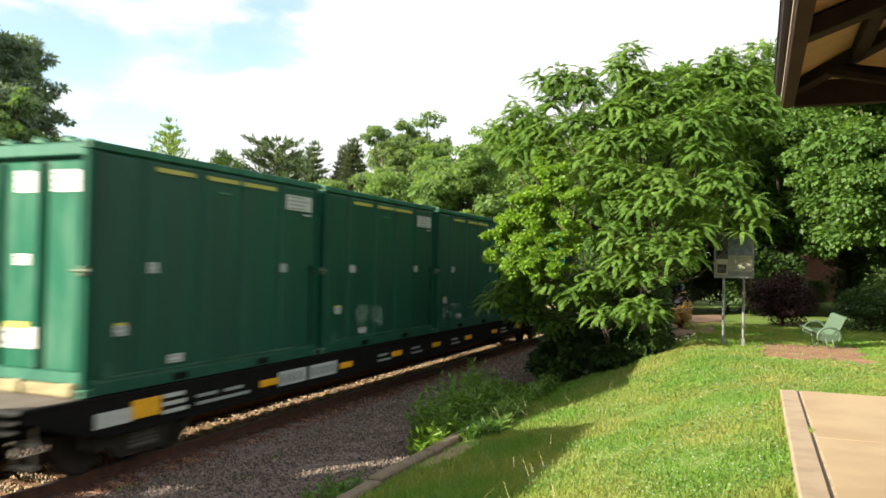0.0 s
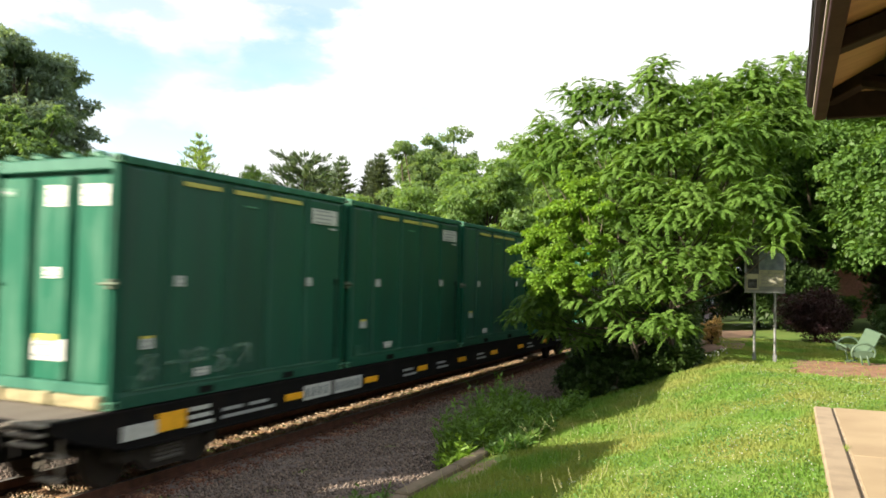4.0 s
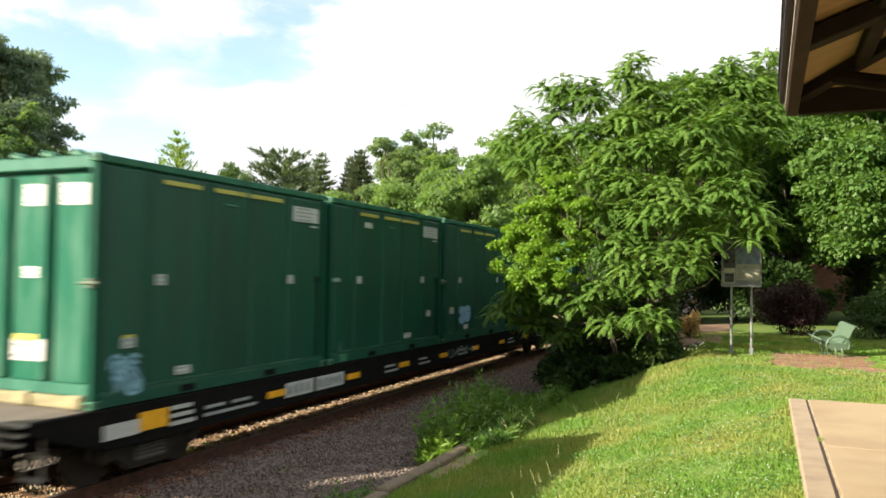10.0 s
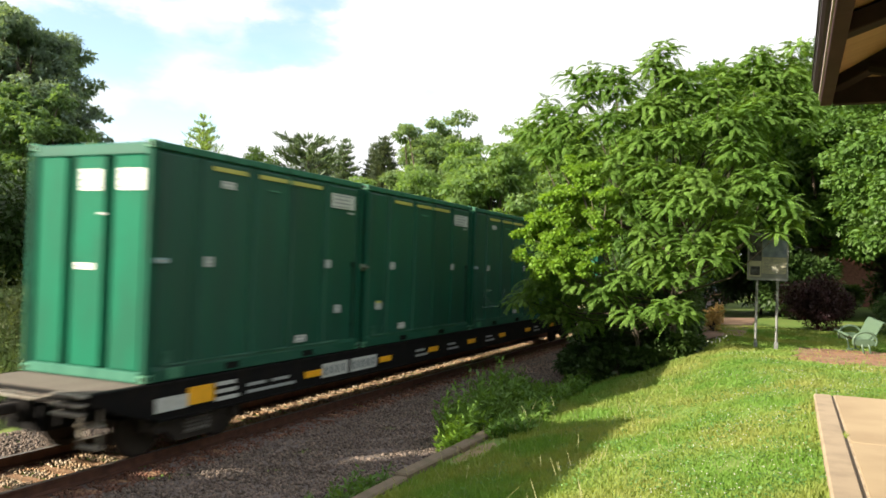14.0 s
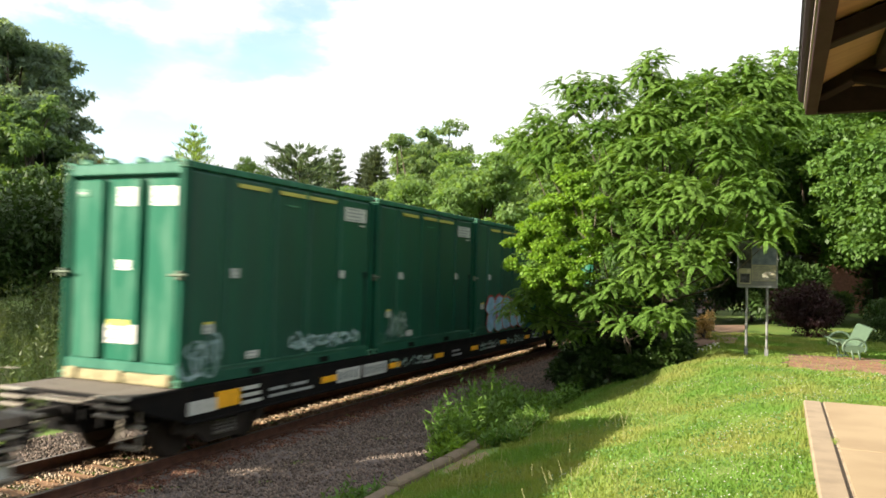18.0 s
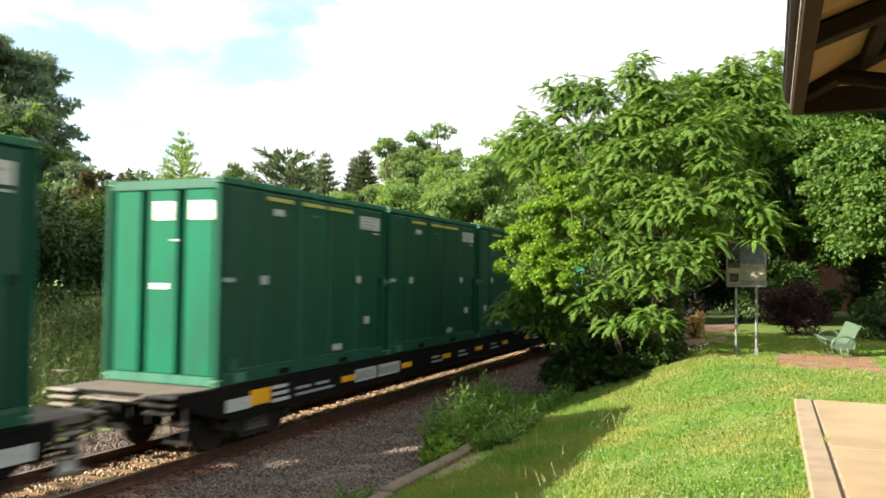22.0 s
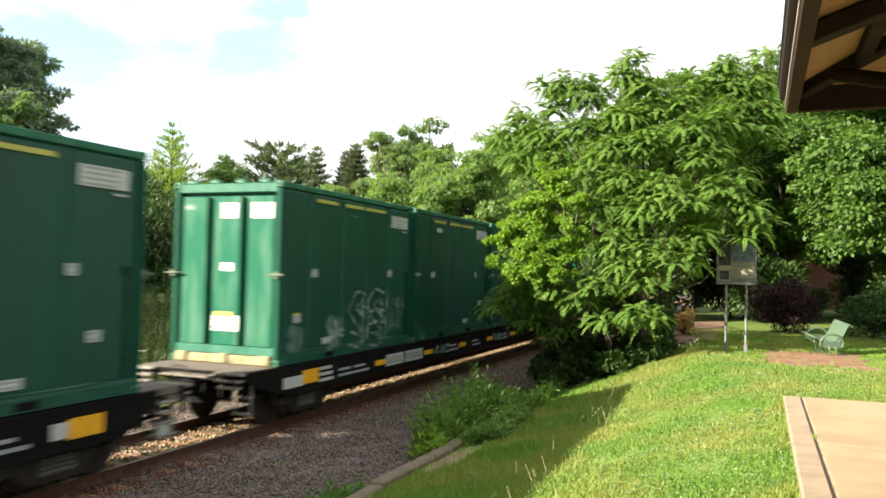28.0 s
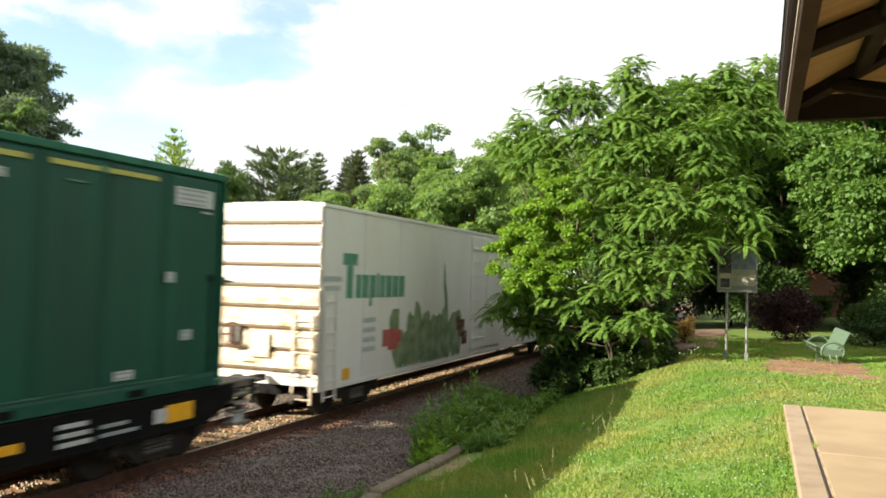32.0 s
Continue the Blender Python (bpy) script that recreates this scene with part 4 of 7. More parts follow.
def ribbon(s, pts, width, x, slot=0):
    """A flat band along points (y, z) on a wall that faces +x."""
    n = len(pts)
    V = []
    for i, (y, z) in enumerate(pts):
        a, b = pts[max(i - 1, 0)], pts[min(i + 1, n - 1)]
        d = math.hypot(b[0] - a[0], b[1] - a[1]) or 1
        ny, nz = -(b[1] - a[1]) / d, (b[0] - a[0]) / d
        w = width * (0.75 + 0.5 * abs(math.sin(i * 1.3)))
        V += [(x, y + ny * w / 2, z + nz * w / 2), (x, y - ny * w / 2, z - nz * w / 2)]
    s.add(V, [(2 * i, 2 * i + 1, 2 * i + 3, 2 * i + 2) for i in range(n - 1)], slot)


STROKES = [
    [(0.05, 0.0), (0.0, 0.5), (0.08, 1.0)], [(0.95, 0.0), (1.0, 0.5), (0.92, 1.0)], [(0.5, 0.0), (0.52, 1.0)],
    [(0.0, 0.72), (0.12, 0.96), (0.5, 1.02), (0.88, 0.96), (1.0, 0.72)], [(0.0, 0.28), (0.12, 0.04), (0.5, -0.02), (0.88, 0.04), (1.0, 0.28)],
    [(0.0, 0.5), (0.5, 0.55), (1.0, 0.5)], [(0.95, 0.9), (0.4, 1.0), (0.05, 0.75), (0.5, 0.52), (0.95, 0.3), (0.6, 0.0), (0.05, 0.1)], [(0.05, 0.0), (0.5, 0.5), (0.95, 1.0)],
]


def shifted(pts, d):
    """Points (y, z) moved sideways by d."""
    out = []
    for i, (y, z) in enumerate(pts):
        a, b = pts[max(i - 1, 0)], pts[min(i + 1, len(pts) - 1)]
        n = math.hypot(b[0] - a[0], b[1] - a[1]) or 1
        out.append((y - (b[1] - a[1]) / n * d, z + (b[0] - a[0]) / n * d))
    return out


def scrawl(y0, y1, z0, z1, count, style, seed):
    """Sprayed strokes that look like letters and spell nothing: outline, filled, thin, or filled with an edge."""
    rng = np.random.default_rng(seed)
    made = []
    x = BOX_W / 2 + 0.013
    step = (y1 - y0) / count
    for i in range(count):
        s = Shape()
        made.append(s)
        w = min(step * 0.30, (z1 - z0) * 0.26)
        lean, top, foot = rng.normal(0, 0.10) * step, rng.uniform(0.88, 1.06), rng.uniform(-0.06, 0.08)
        pick = [int(rng.integers(0, 3))] + list(rng.choice([3, 4, 5, 6, 7, 1], 3 if style in ("fill", "block") else 2, replace=False))
        lines = []
        for k in pick:
            base = STROKES[k]
            pts = [(y0 + step * i + w * 0.5 + (step - w * 0.7) * u + lean * v + rng.normal(0, 0.012), z0 + w * 0.5 + (z1 - z0 - w) * (foot + (top - foot) * v) + rng.normal(0, 0.012)) for u, v in base]
            fine = [(p[0] + (q[0] - p[0]) * t, p[1] + (q[1] - p[1]) * t) for p, q in zip(pts, pts[1:]) for t in (0, 0.5)] + [pts[-1]]
            lines.append(fine)
        if style == "block":
            for fine in lines:
                ribbon(s, [(y - 0.03, z + 0.02) for y, z in fine], w * 1.5, x, 1)
                x += 0.0004
        if style in ("fill", "block"):
            for fine in lines:
                ribbon(s, fine, w * 1.15, x, 0)
                x += 0.0004
        if style == "fill":
            for fine in lines[:2]:
                ribbon(s, shifted(fine, w * 0.5), 0.025, x, 1)
                x += 0.0004
        if style == "outline":
            for fine in lines:
                for side in (-0.5, 0.5):
                    ribbon(s, shifted(fine, side * w), 0.05, x, 0)
                    x += 0.0004
        if style == "loops":
            # round bubbles, half closed, with a slash through some of them
            mid_y, mid_z = y0 + step * (i + 0.5) + rng.normal(0, 0.03), (z0 + z1) / 2 + rng.normal(0, 0.07) * (z1 - z0)
            for k in range(3):
                a0 = rng.uniform(0, 6.28)
                ry, rz = step * rng.uniform(0.28, 0.62), (z1 - z0) * rng.uniform(0.22, 0.5)
                oy, oz = rng.normal(0, 0.15) * step, rng.normal(0, 0.14) * (z1 - z0)
                ribbon(s, [(mid_y + oy + ry * math.cos(a), mid_z + oz + rz * math.sin(a)) for a in np.linspace(a0, a0 + rng.uniform(3.6, 6.0), 14)], rng.uniform(0.035, 0.075), x, 0)
                x += 0.0004
            lines = lines[:1] if i % 2 else []
        if style in ("thin", "loops"):
            for fine in lines:
                ribbon(s, fine, 0.05, x, 0)
                x += 0.0004
    return made


# car, along the side sill: short scrawls
SILL_TAGS = [(8, 13.0, 15.4, "spray_white"), (3, 15.4, 17.2, "spray_pale"), (3, 18.0, 20.0, "spray_pale"), (10, 12.4, 13.9, "spray_white"), (9, 6.9, 9.2, "spray_white"), (9, 12.8, 14.6, "spray_white"), (9, 15.3, 17.2, "spray_white"), (9, 18.0, 19.7, "spray_white"), (5, 12.78, 14.7, "spray_white"), (14, 7.6, 8.7, "spray_white"), (14, 12.7, 14.7, "spray_white")]
# car, container on it, along and up (m), letters, style, colours
TAGS = [
    (0, 1, 1.5, 2.7, 0.35, 0.95, 2, "fill", "spray_pale", "spray_dark"), (0, 2, 0.5, 1.9, 0.3, 0.8, 3, "thin", "spray_white", "spray_white"), (0, 2, 4.85, 5.4, 0.45, 1.2, 2, "thin", "spray_rust", "spray_rust"),
    (1, 0, 0.32, 2.2, 0.20, 0.74, 6, "loops", "spray_cool", "spray_cool"), (1, 0, 2.35, 4.9, 0.42, 0.92, 5, "loops", "spray_cool", "spray_cool"),
    (2, 0, 0.4, 3.0, 0.3, 0.8, 5, "thin", "spray_pale", "spray_pale"),
    (3, 2, 1.2, 4.4, 0.05, 0.9, 5, "outline", "spray_pale", "spray_pale"), (3, 2, 1.5, 4.0, 0.45, 1.0, 4, "outline", "spray_pale", "spray_pale"),
    (4, 1, 0.4, 2.2, 0.35, 0.75, 4, "thin", "spray_white", "spray_white"), (4, 2, 2.2, 5.0, 0.05, 1.15, 4, "outline", "spray_white", "spray_white"), (4, 2, 1.3, 2.0, 0.45, 0.95, 1, "fill", "spray_white", "spray_white"),
    (4, 2, 0.1, 0.9, 0.1, 1.75, 2, "outline", "spray_olive", "spray_olive"),
    (5, 0, 0.3, 0.9, 0.15, 0.7, 2, "outline", "spray_blue", "spray_blue"), (5, 2, 1.2, 2.1, 0.5, 1.0, 2, "fill", "spray_blue", "spray_white"),
    (6, 0, 5.0, 5.4, 0.4, 0.75, 1, "fill", "spray_red", "spray_red"), (7, 2, 0.6, 4.6, 0.5, 1.2, 4, "thin", "spray_pale", "spray_pale"),
    (8, 1, 3.1, 5.75, 0.02, 0.70, 4, "fill", "spray_white", "spray_dark"), (8, 1, 3.4, 5.75, 0.55, 1.25, 4, "fill", "spray_white", "spray_dark"),
    (9, 0, 0.2, 1.0, 0.16, 0.72, 2, "loops", "spray_cool", "spray_cool"), (9, 0, 2.9, 5.5, 0.34, 0.62, 6, "loops", "spray_cool", "spray_cool"), (9, 1, 0.5, 1.6, 0.3, 0.95, 2, "outline", "spray_white", "spray_white"),
    (9, 2, 1.0, 4.8, 0.08, 1.15, 5, "block", "spray_blue", "spray_red"), (9, 3, 0.3, 4.6, 0.3, 0.9, 4, "thin", "spray_white", "spray_white"),
    (10, 0, 3.9, 4.9, 0.3, 0.75, 3, "thin", "spray_white", "spray_white"), (12, 0, 4.1, 5.6, 0.3, 0.75, 3, "thin", "spray_white", "spray_white"), (12, 2, 1.4, 5.1, 0.25, 1.05, 5, "fill", "spray_white", "spray_pale"),
    (12, 1, 0.4, 1.8, 0.3, 0.8, 3, "thin", "spray_pale", "spray_pale"), (14, 0, 0.25, 0.85, 0.25, 0.8, 1, "fill", "spray_pale", "spray_pale"), (14, 0, 1.7, 2.5, 0.15, 0.85, 2, "outline", "spray_white", "spray_white"),
    (14, 0, 2.6, 4.5, 0.05, 1.4, 2, "outline", "spray_white", "spray_white"), (14, 0, 4.7, 5.6, 0.3, 1.25, 2, "outline", "spray_pale", "spray_pale"),
]
PLAIN_FRONT = {3, 7, 11, 15}          # cars whose first container shows its plain end
FADED_FRONT = {6, 13}
CARS = range(-1, 16)
LATER = 11          # from this car on the rear markings stand in another order
END_LABEL = {"A": "green steel waste container with ribbed door end", "B": "green steel waste container with plain panelled end", "C": "green steel waste container with pale faded end"}


def make_container(kind):
    W, L, H = BOX_W / 2, BOX_L, BOX_H
    c = thing("container", END_LABEL[kind] + " on flat car", "container", "containers on the train")
    part("wall", BOX["inner"], None, c)
    part("wall", BOX["inner"], None, c, at=pose(0, L, 0, 0, 0, 180))
    part("floor_plate", BOX["floor"], None, c)
    part("roof", BOX["roof"], None, c, "faded roof")
    for p in BOX["panels"]:
        part("side_panel", p, None, c)
        part("side_panel", p, None, c, at=pose(0, L, 0, 0, 0, 180))
    for rz, dy in ((0, 0), (180, L)):
        for n in ("top_rail", "bottom_rail"):
            part(n, BOX[n], None, c, at=pose(0, dy, 0, 0, 0, rz))
        part("rub_strip", BOX["lip"], None, c, at=pose(0, dy, 0, 0, 0, rz))
        part("lock_rod", BOX["lock_rod"], None, c, "dark locking rod", at=pose(0, dy, 0, 0, 0, rz))
        for y in (1.92, 4.12):
            part("fork_pocket", BOX["slot"], None, c, "dark slot", at=pose(0, dy, 0, 0, 0, rz) @ pose(0, y, 0))
    for sx in (-1, 1):
        for y in (0.07, L - 0.07):
            part("corner_post", BOX["post"], None, c, at=pose(sx * (W - 0.06), y, 0))
            for z in (0.06, H - 0.06):
                part("corner_casting", BOX["casting"], None, c, at=pose(sx * (W - 0.074), y + (0.01 if y < 1 else -0.01), z + (0.012 if z > 1 else 0)))
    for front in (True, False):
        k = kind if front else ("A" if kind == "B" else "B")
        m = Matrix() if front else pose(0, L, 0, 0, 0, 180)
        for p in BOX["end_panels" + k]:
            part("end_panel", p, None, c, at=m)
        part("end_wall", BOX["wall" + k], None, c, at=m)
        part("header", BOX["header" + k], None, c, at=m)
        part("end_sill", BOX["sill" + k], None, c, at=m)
        for p in BOX["end" + k]:
            part(p.name.split(".")[0], p, None, c, at=m)
        if k != "B":
            for x in (-W + 0.28, 0, W - 0.28):
                part("bolster", BOX["block"], None, c, at=m @ pose(x, 0, 0))
            for sx in (-1, 1):
                part("latch", BOX["latch"], None, c, "worn lever", at=m @ pose(sx * (W - 0.04), -0.01, 1.72))
            for x in (-0.85, -0.3, 0.3, 0.85):
                part("roof_lug", BOX["lug"], None, c, at=m @ pose(x, 0.05, H - 0.03))
    for p in BOX["side" + kind]:
        part(p.name.split(".")[0], p, None, c)
    return c


def car_meshes():
    K = {}
    a, b = -0.95, 3 * PITCH + BOX_L + 0.95
    K["deck"] = Shape().box(-1.2, 1.2, a, b, 1.04, 1.138).mesh("deck", M["deck"])
    K["plank"] = Shape().box(-1.19, 1.19, 0, 0.175, 1.138, 1.147, chamfer=0.003).mesh("plank", M["deck"])
    # side sill: tapered towards both ends
    e = b - 0.62
    prof = [(a, 1.142), (e, 1.142), (e, 0.92), (e - 0.25, 0.80), (e - 0.6, 0.60), (a + 1.2, 0.60), (a + 0.5, 0.80), (a, 1.00)]
    s = Shape().add([(x, y, z) for x in (1.20, 1.27) for y, z in prof], [tuple(range(8)), tuple(range(8, 16))[::-1]] + [(k, (k + 1) % 8, 8 + (k + 1) % 8, 8 + k) for k in range(8)])
    s.box(1.12, 1.285, a + 1.2, e - 0.6, 0.57, 0.605).box(1.12, 1.285, a, e, 1.10, 1.13)
    for i in range(9):
        y = 3.4 + i * 2.24
        s.box(1.05, 1.22, y, y + 0.03, 0.62, 1.08)
    K["sill"] = s.mesh("side_sill", M["black"])
    K["centre"] = Shape().box(-0.36, 0.36, a, b, 0.55, 1.05).box(-0.30, 0.30, 4.2, b - 4.2, 0.38, 0.55).mesh("centre_sill", M["black"])
    s = Shape().box(-1.25, 1.25, -0.05, 0.04, 1.02, 1.14, chamfer=0.015)
    for x in (-0.98, 0.98):
        for z, w in ((1.10, 0.30), (0.98, 0.26), (0.86, 0.24)):
            s.box(x - w, x + w, -0.16, -0.03, z, z + 0.045, chamfer=0.01, slot=1)
        s.box(x - 0.24, x - 0.20, -0.06, 0.0, 0.70, 1.06).box(x + 0.20, x + 0.24, -0.06, 0.0, 0.70, 1.06)
        s.tube([(x - 0.2, 0.35, 0.72), (x - 0.2, 0.32, 0.40), (x + 0.22, 0.32, 0.40), (x + 0.22, 0.35, 0.72)], 0.018, 6)
        s.tube([(x - 0.25, 0.0, 0.95), (x - 0.1, 0.5, 0.72), (x, 0.9, 0.66)], 0.03, 6)
    s.box(-0.24, 0.24, -0.12, -0.02, 0.70, 1.02, chamfer=0.03)
    s.tube([(-1.2, -0.08, 1.14), (-1.2, -0.1, 1.42), (-0.9, -0.1, 1.42)], 0.012, 6, slot=1)
    K["end"] = s.mesh("end_sill", [M["black"], M["pale_metal"]])
    # sill step under each corner, with two rungs
    s = Shape()
    for x in (-0.17, 0.17):
        s.box(x - 0.02, x + 0.02, -0.012, 0.012, -0.62, 0.0)
    for z in (-0.30, -0.60):
        s.box(-0.19, 0.19, -0.06, 0.06, z - 0.02, z + 0.02, chamfer=0.006)
    K["sill_step"] = s.mesh("sill_step", M["pale_metal"])
    s = Shape().lathe([(-0.30, 0.10), (-0.26, 0.15), (0.26, 0.15), (0.30, 0.10)], "x", (0, 0, 0), 14)
    s.tube([(-0.3, 0, 0.05), (-0.45, 0.02, 0.12), (-0.55, 0.1, 0.2)], 0.02, 6)
    K["reservoir"] = s.mesh("brake_reservoir", M["dull_metal"])
    s = Shape().tube([(-0.30, 0, 0.0), (-0.34, -0.22, -0.20), (-0.30, -0.50, -0.34), (-0.18, -0.74, -0.24)], 0.028, 8)
    K["hose"] = s.mesh("air_hose", M["wheel"])
    s = Shape().box(-0.5, 0.5, -0.03, 0.03, 0.0, 0.03)
    for i in range(7):
        s.box(-0.5 + i * 0.165, -0.5 + i * 0.165 + 0.03, -0.22, 0.0, 0.0, 0.028)
    s.box(-0.5, 0.5, -0.24, -0.21, 0.0, 0.03)
    K["walk"] = s.mesh("crossover_step", M["pale_metal"])
    s = Shape().box(-0.07, 0.07, -0.80, 0.05, 0.80, 0.94, chamfer=0.02)
    s.box(-0.17, 0.06, -0.92, -0.66, 0.72, 1.0, chamfer=0.04).box(0.04, 0.16, -0.85, -0.68, 0.74, 0.98, chamfer=0.04)
    s.tube([(-0.25, -0.1, 0.74), (-0.28, -0.4, 0.50), (-0.2, -0.78, 0.56)], 0.022, 7)
    s.tube([(0.3, -0.08, 1.0), (0.9, -0.09, 1.02), (1.2, -0.1, 0.96)], 0.014, 6)
    K["step"] = Shape().box(1.0, 1.24, 0, 0.42, -0.02, 0.02, chamfer=0.006).mesh("step", M["pale_metal"])
    K["coupler"] = s.mesh("coupler", M["wheel"])
    K["wheel"] = Shape().lathe([(-0.07, 0.12), (-0.065, 0.40), (-0.05, 0.42), (0.02, 0.425), (0.045, 0.455), (0.07, 0.45), (0.07, 0.36), (0.03, 0.33), (0.025, 0.16), (0.06, 0.12)], "x", n=28).mesh("wheel", M["wheel"])
    K["axle"] = Shape().lathe([(-1.0, 0.07), (-0.8, 0.08), (-0.7, 0.085), (0.7, 0.085), (0.8, 0.08), (1.0, 0.07)], "x", n=12).mesh("axle", M["wheel"])
    s = Shape()
    # cast side frame: arched top chord, dropped middle, two pedestals
    prof = [(-1.12, 0.42), (-1.12, 0.60), (-0.95, 0.66), (-0.55, 0.70), (0.55, 0.70), (0.95, 0.66), (1.12, 0.60), (1.12, 0.42), (0.80, 0.42), (0.62, 0.34), (0.42, 0.17), (-0.42, 0.17), (-0.62, 0.34), (-0.80, 0.42)]
    n = len(prof)
    s.add([(x, y, z) for x in (-0.06, 0.06) for y, z in prof], [tuple(range(n)), tuple(range(n, 2 * n))[::-1]] + [(k, (k + 1) % n, n + (k + 1) % n, n + k) for k in range(n)])
    for y in (-0.89, 0.89):
        s.lathe([(0.06, 0.13), (0.10, 0.13), (0.15, 0.09)], "x", (0, y, 0.46), 12)
        s.box(-0.09, 0.09, y - 0.14, y + 0.14, 0.52, 0.60, chamfer=0.01)
    K["frame"] = s.mesh("side_frame", M["wheel"])
    s = Shape()
    for y in (0.0,):
        s.lathe([(0.27, 0.075), (0.30, 0.085), (0.33, 0.07), (0.36, 0.085), (0.39, 0.07), (0.42, 0.085), (0.45, 0.07), (0.48, 0.085), (0.50, 0.075)], "z", (0.06, y, 0), 10)
    K["spring"] = s.mesh("spring", M["dull_metal"])
    K["bolster"] = Shape().box(-1.0, 1.0, -0.18, 0.18, 0.48, 0.72, chamfer=0.03).mesh("truck_bolster", M["wheel"])
    K["strip"] = Shape().box(1.272, 1.29, 0, 0.55, 0.765, 0.885).mesh("reflector_strip", M["amber"])
    K["strip_big"] = Shape().box(1.272, 1.29, 0, 0.58, 0.73, 1.0).mesh("reflector_strip", M["amber"])
    K["white"] = Shape().box(1.272, 1.288, 0, 0.66, 0.71, 0.92).mesh("marking", M["plate"])
    K["square"] = Shape().box(1.272, 1.288, 0, 0.25, 0.74, 0.95).mesh("marking", M["plate"])
    s = Shape()
    for k, (y0, y1) in enumerate(((0.02, 0.98), (1.12, 2.2))):
        s.box(1.272, 1.286, y0, y1, 0.70, 0.97)
        for j in range(4 + k):
            y = y0 + 0.08 + j * (y1 - y0 - 0.1) / (4 + k)
            s.box(1.27, 1.29, y, y + 0.07, 0.75, 0.92, slot=1)
    K["lettering"] = s.mesh("marking", [M["plate"], M["spray_dark"]])
    s = Shape()
    for j in range(3):
        s.box(1.272, 1.288, 0, 0.55 - 0.04 * j, 0.70 + j * 0.12, 0.76 + j * 0.12)
    K["lines"] = s.mesh("marking", M["plate"])
    s = Shape()
    for j in range(2):
        s.box(1.272, 1.288, 0, 0.7 - 0.2 * j, 0.72 + j * 0.12, 0.77 + j * 0.12)
    K["short"] = s.mesh("marking", M["print"])
    s = Shape().lathe([(-0.7, 0.20), (-0.66, 0.24), (0.66, 0.24), (0.7, 0.20)], "y", (0.75, 0, 0.66), 14)
    K["tank"] = s.mesh("air_tank", M["black"])
    return K


M["pale_metal"] = material("worn_pale_step", (0.25, 0.235, 0.20), 0.8, 0.0, vary=0.4, scale=5, fine=30, bump=0.15, other=(0.18, 0.15, 0.12))
M["dull_metal"] = material("dull_worn_metal", (0.15, 0.145, 0.13), 0.7, 0.2, vary=0.45, scale=6, fine=30, bump=0.15, other=(0.06, 0.055, 0.05))
FLAT = car_meshes()


def make_truck(t, y):
    ob = part("truck", FLAT["bolster"], None, t, "dark cast steel truck with spring groups", at=pose(0, y, 0))
    for sx in (-1, 1):
        part("side_frame", FLAT["frame"], None, ob, at=pose(sx * 1.02, 0, 0, 0, 0, 0 if sx > 0 else 180))
        for dy in (-0.2, 0.0, 0.2):
            part("spring", FLAT["spring"], None, ob, at=pose(sx * 1.02, dy, 0, 0, 0, 0 if sx > 0 else 180))
        for dy in (-0.89, 0.89):
            part("wheel", FLAT["wheel"], None, ob, at=pose(sx * 0.76, dy, 0.43, 0, 0, 180 if sx > 0 else 0))
    for dy in (-0.89, 0.89):
        part("axle", FLAT["axle"], None, ob, at=pose(0, dy, 0.43))
    return ob


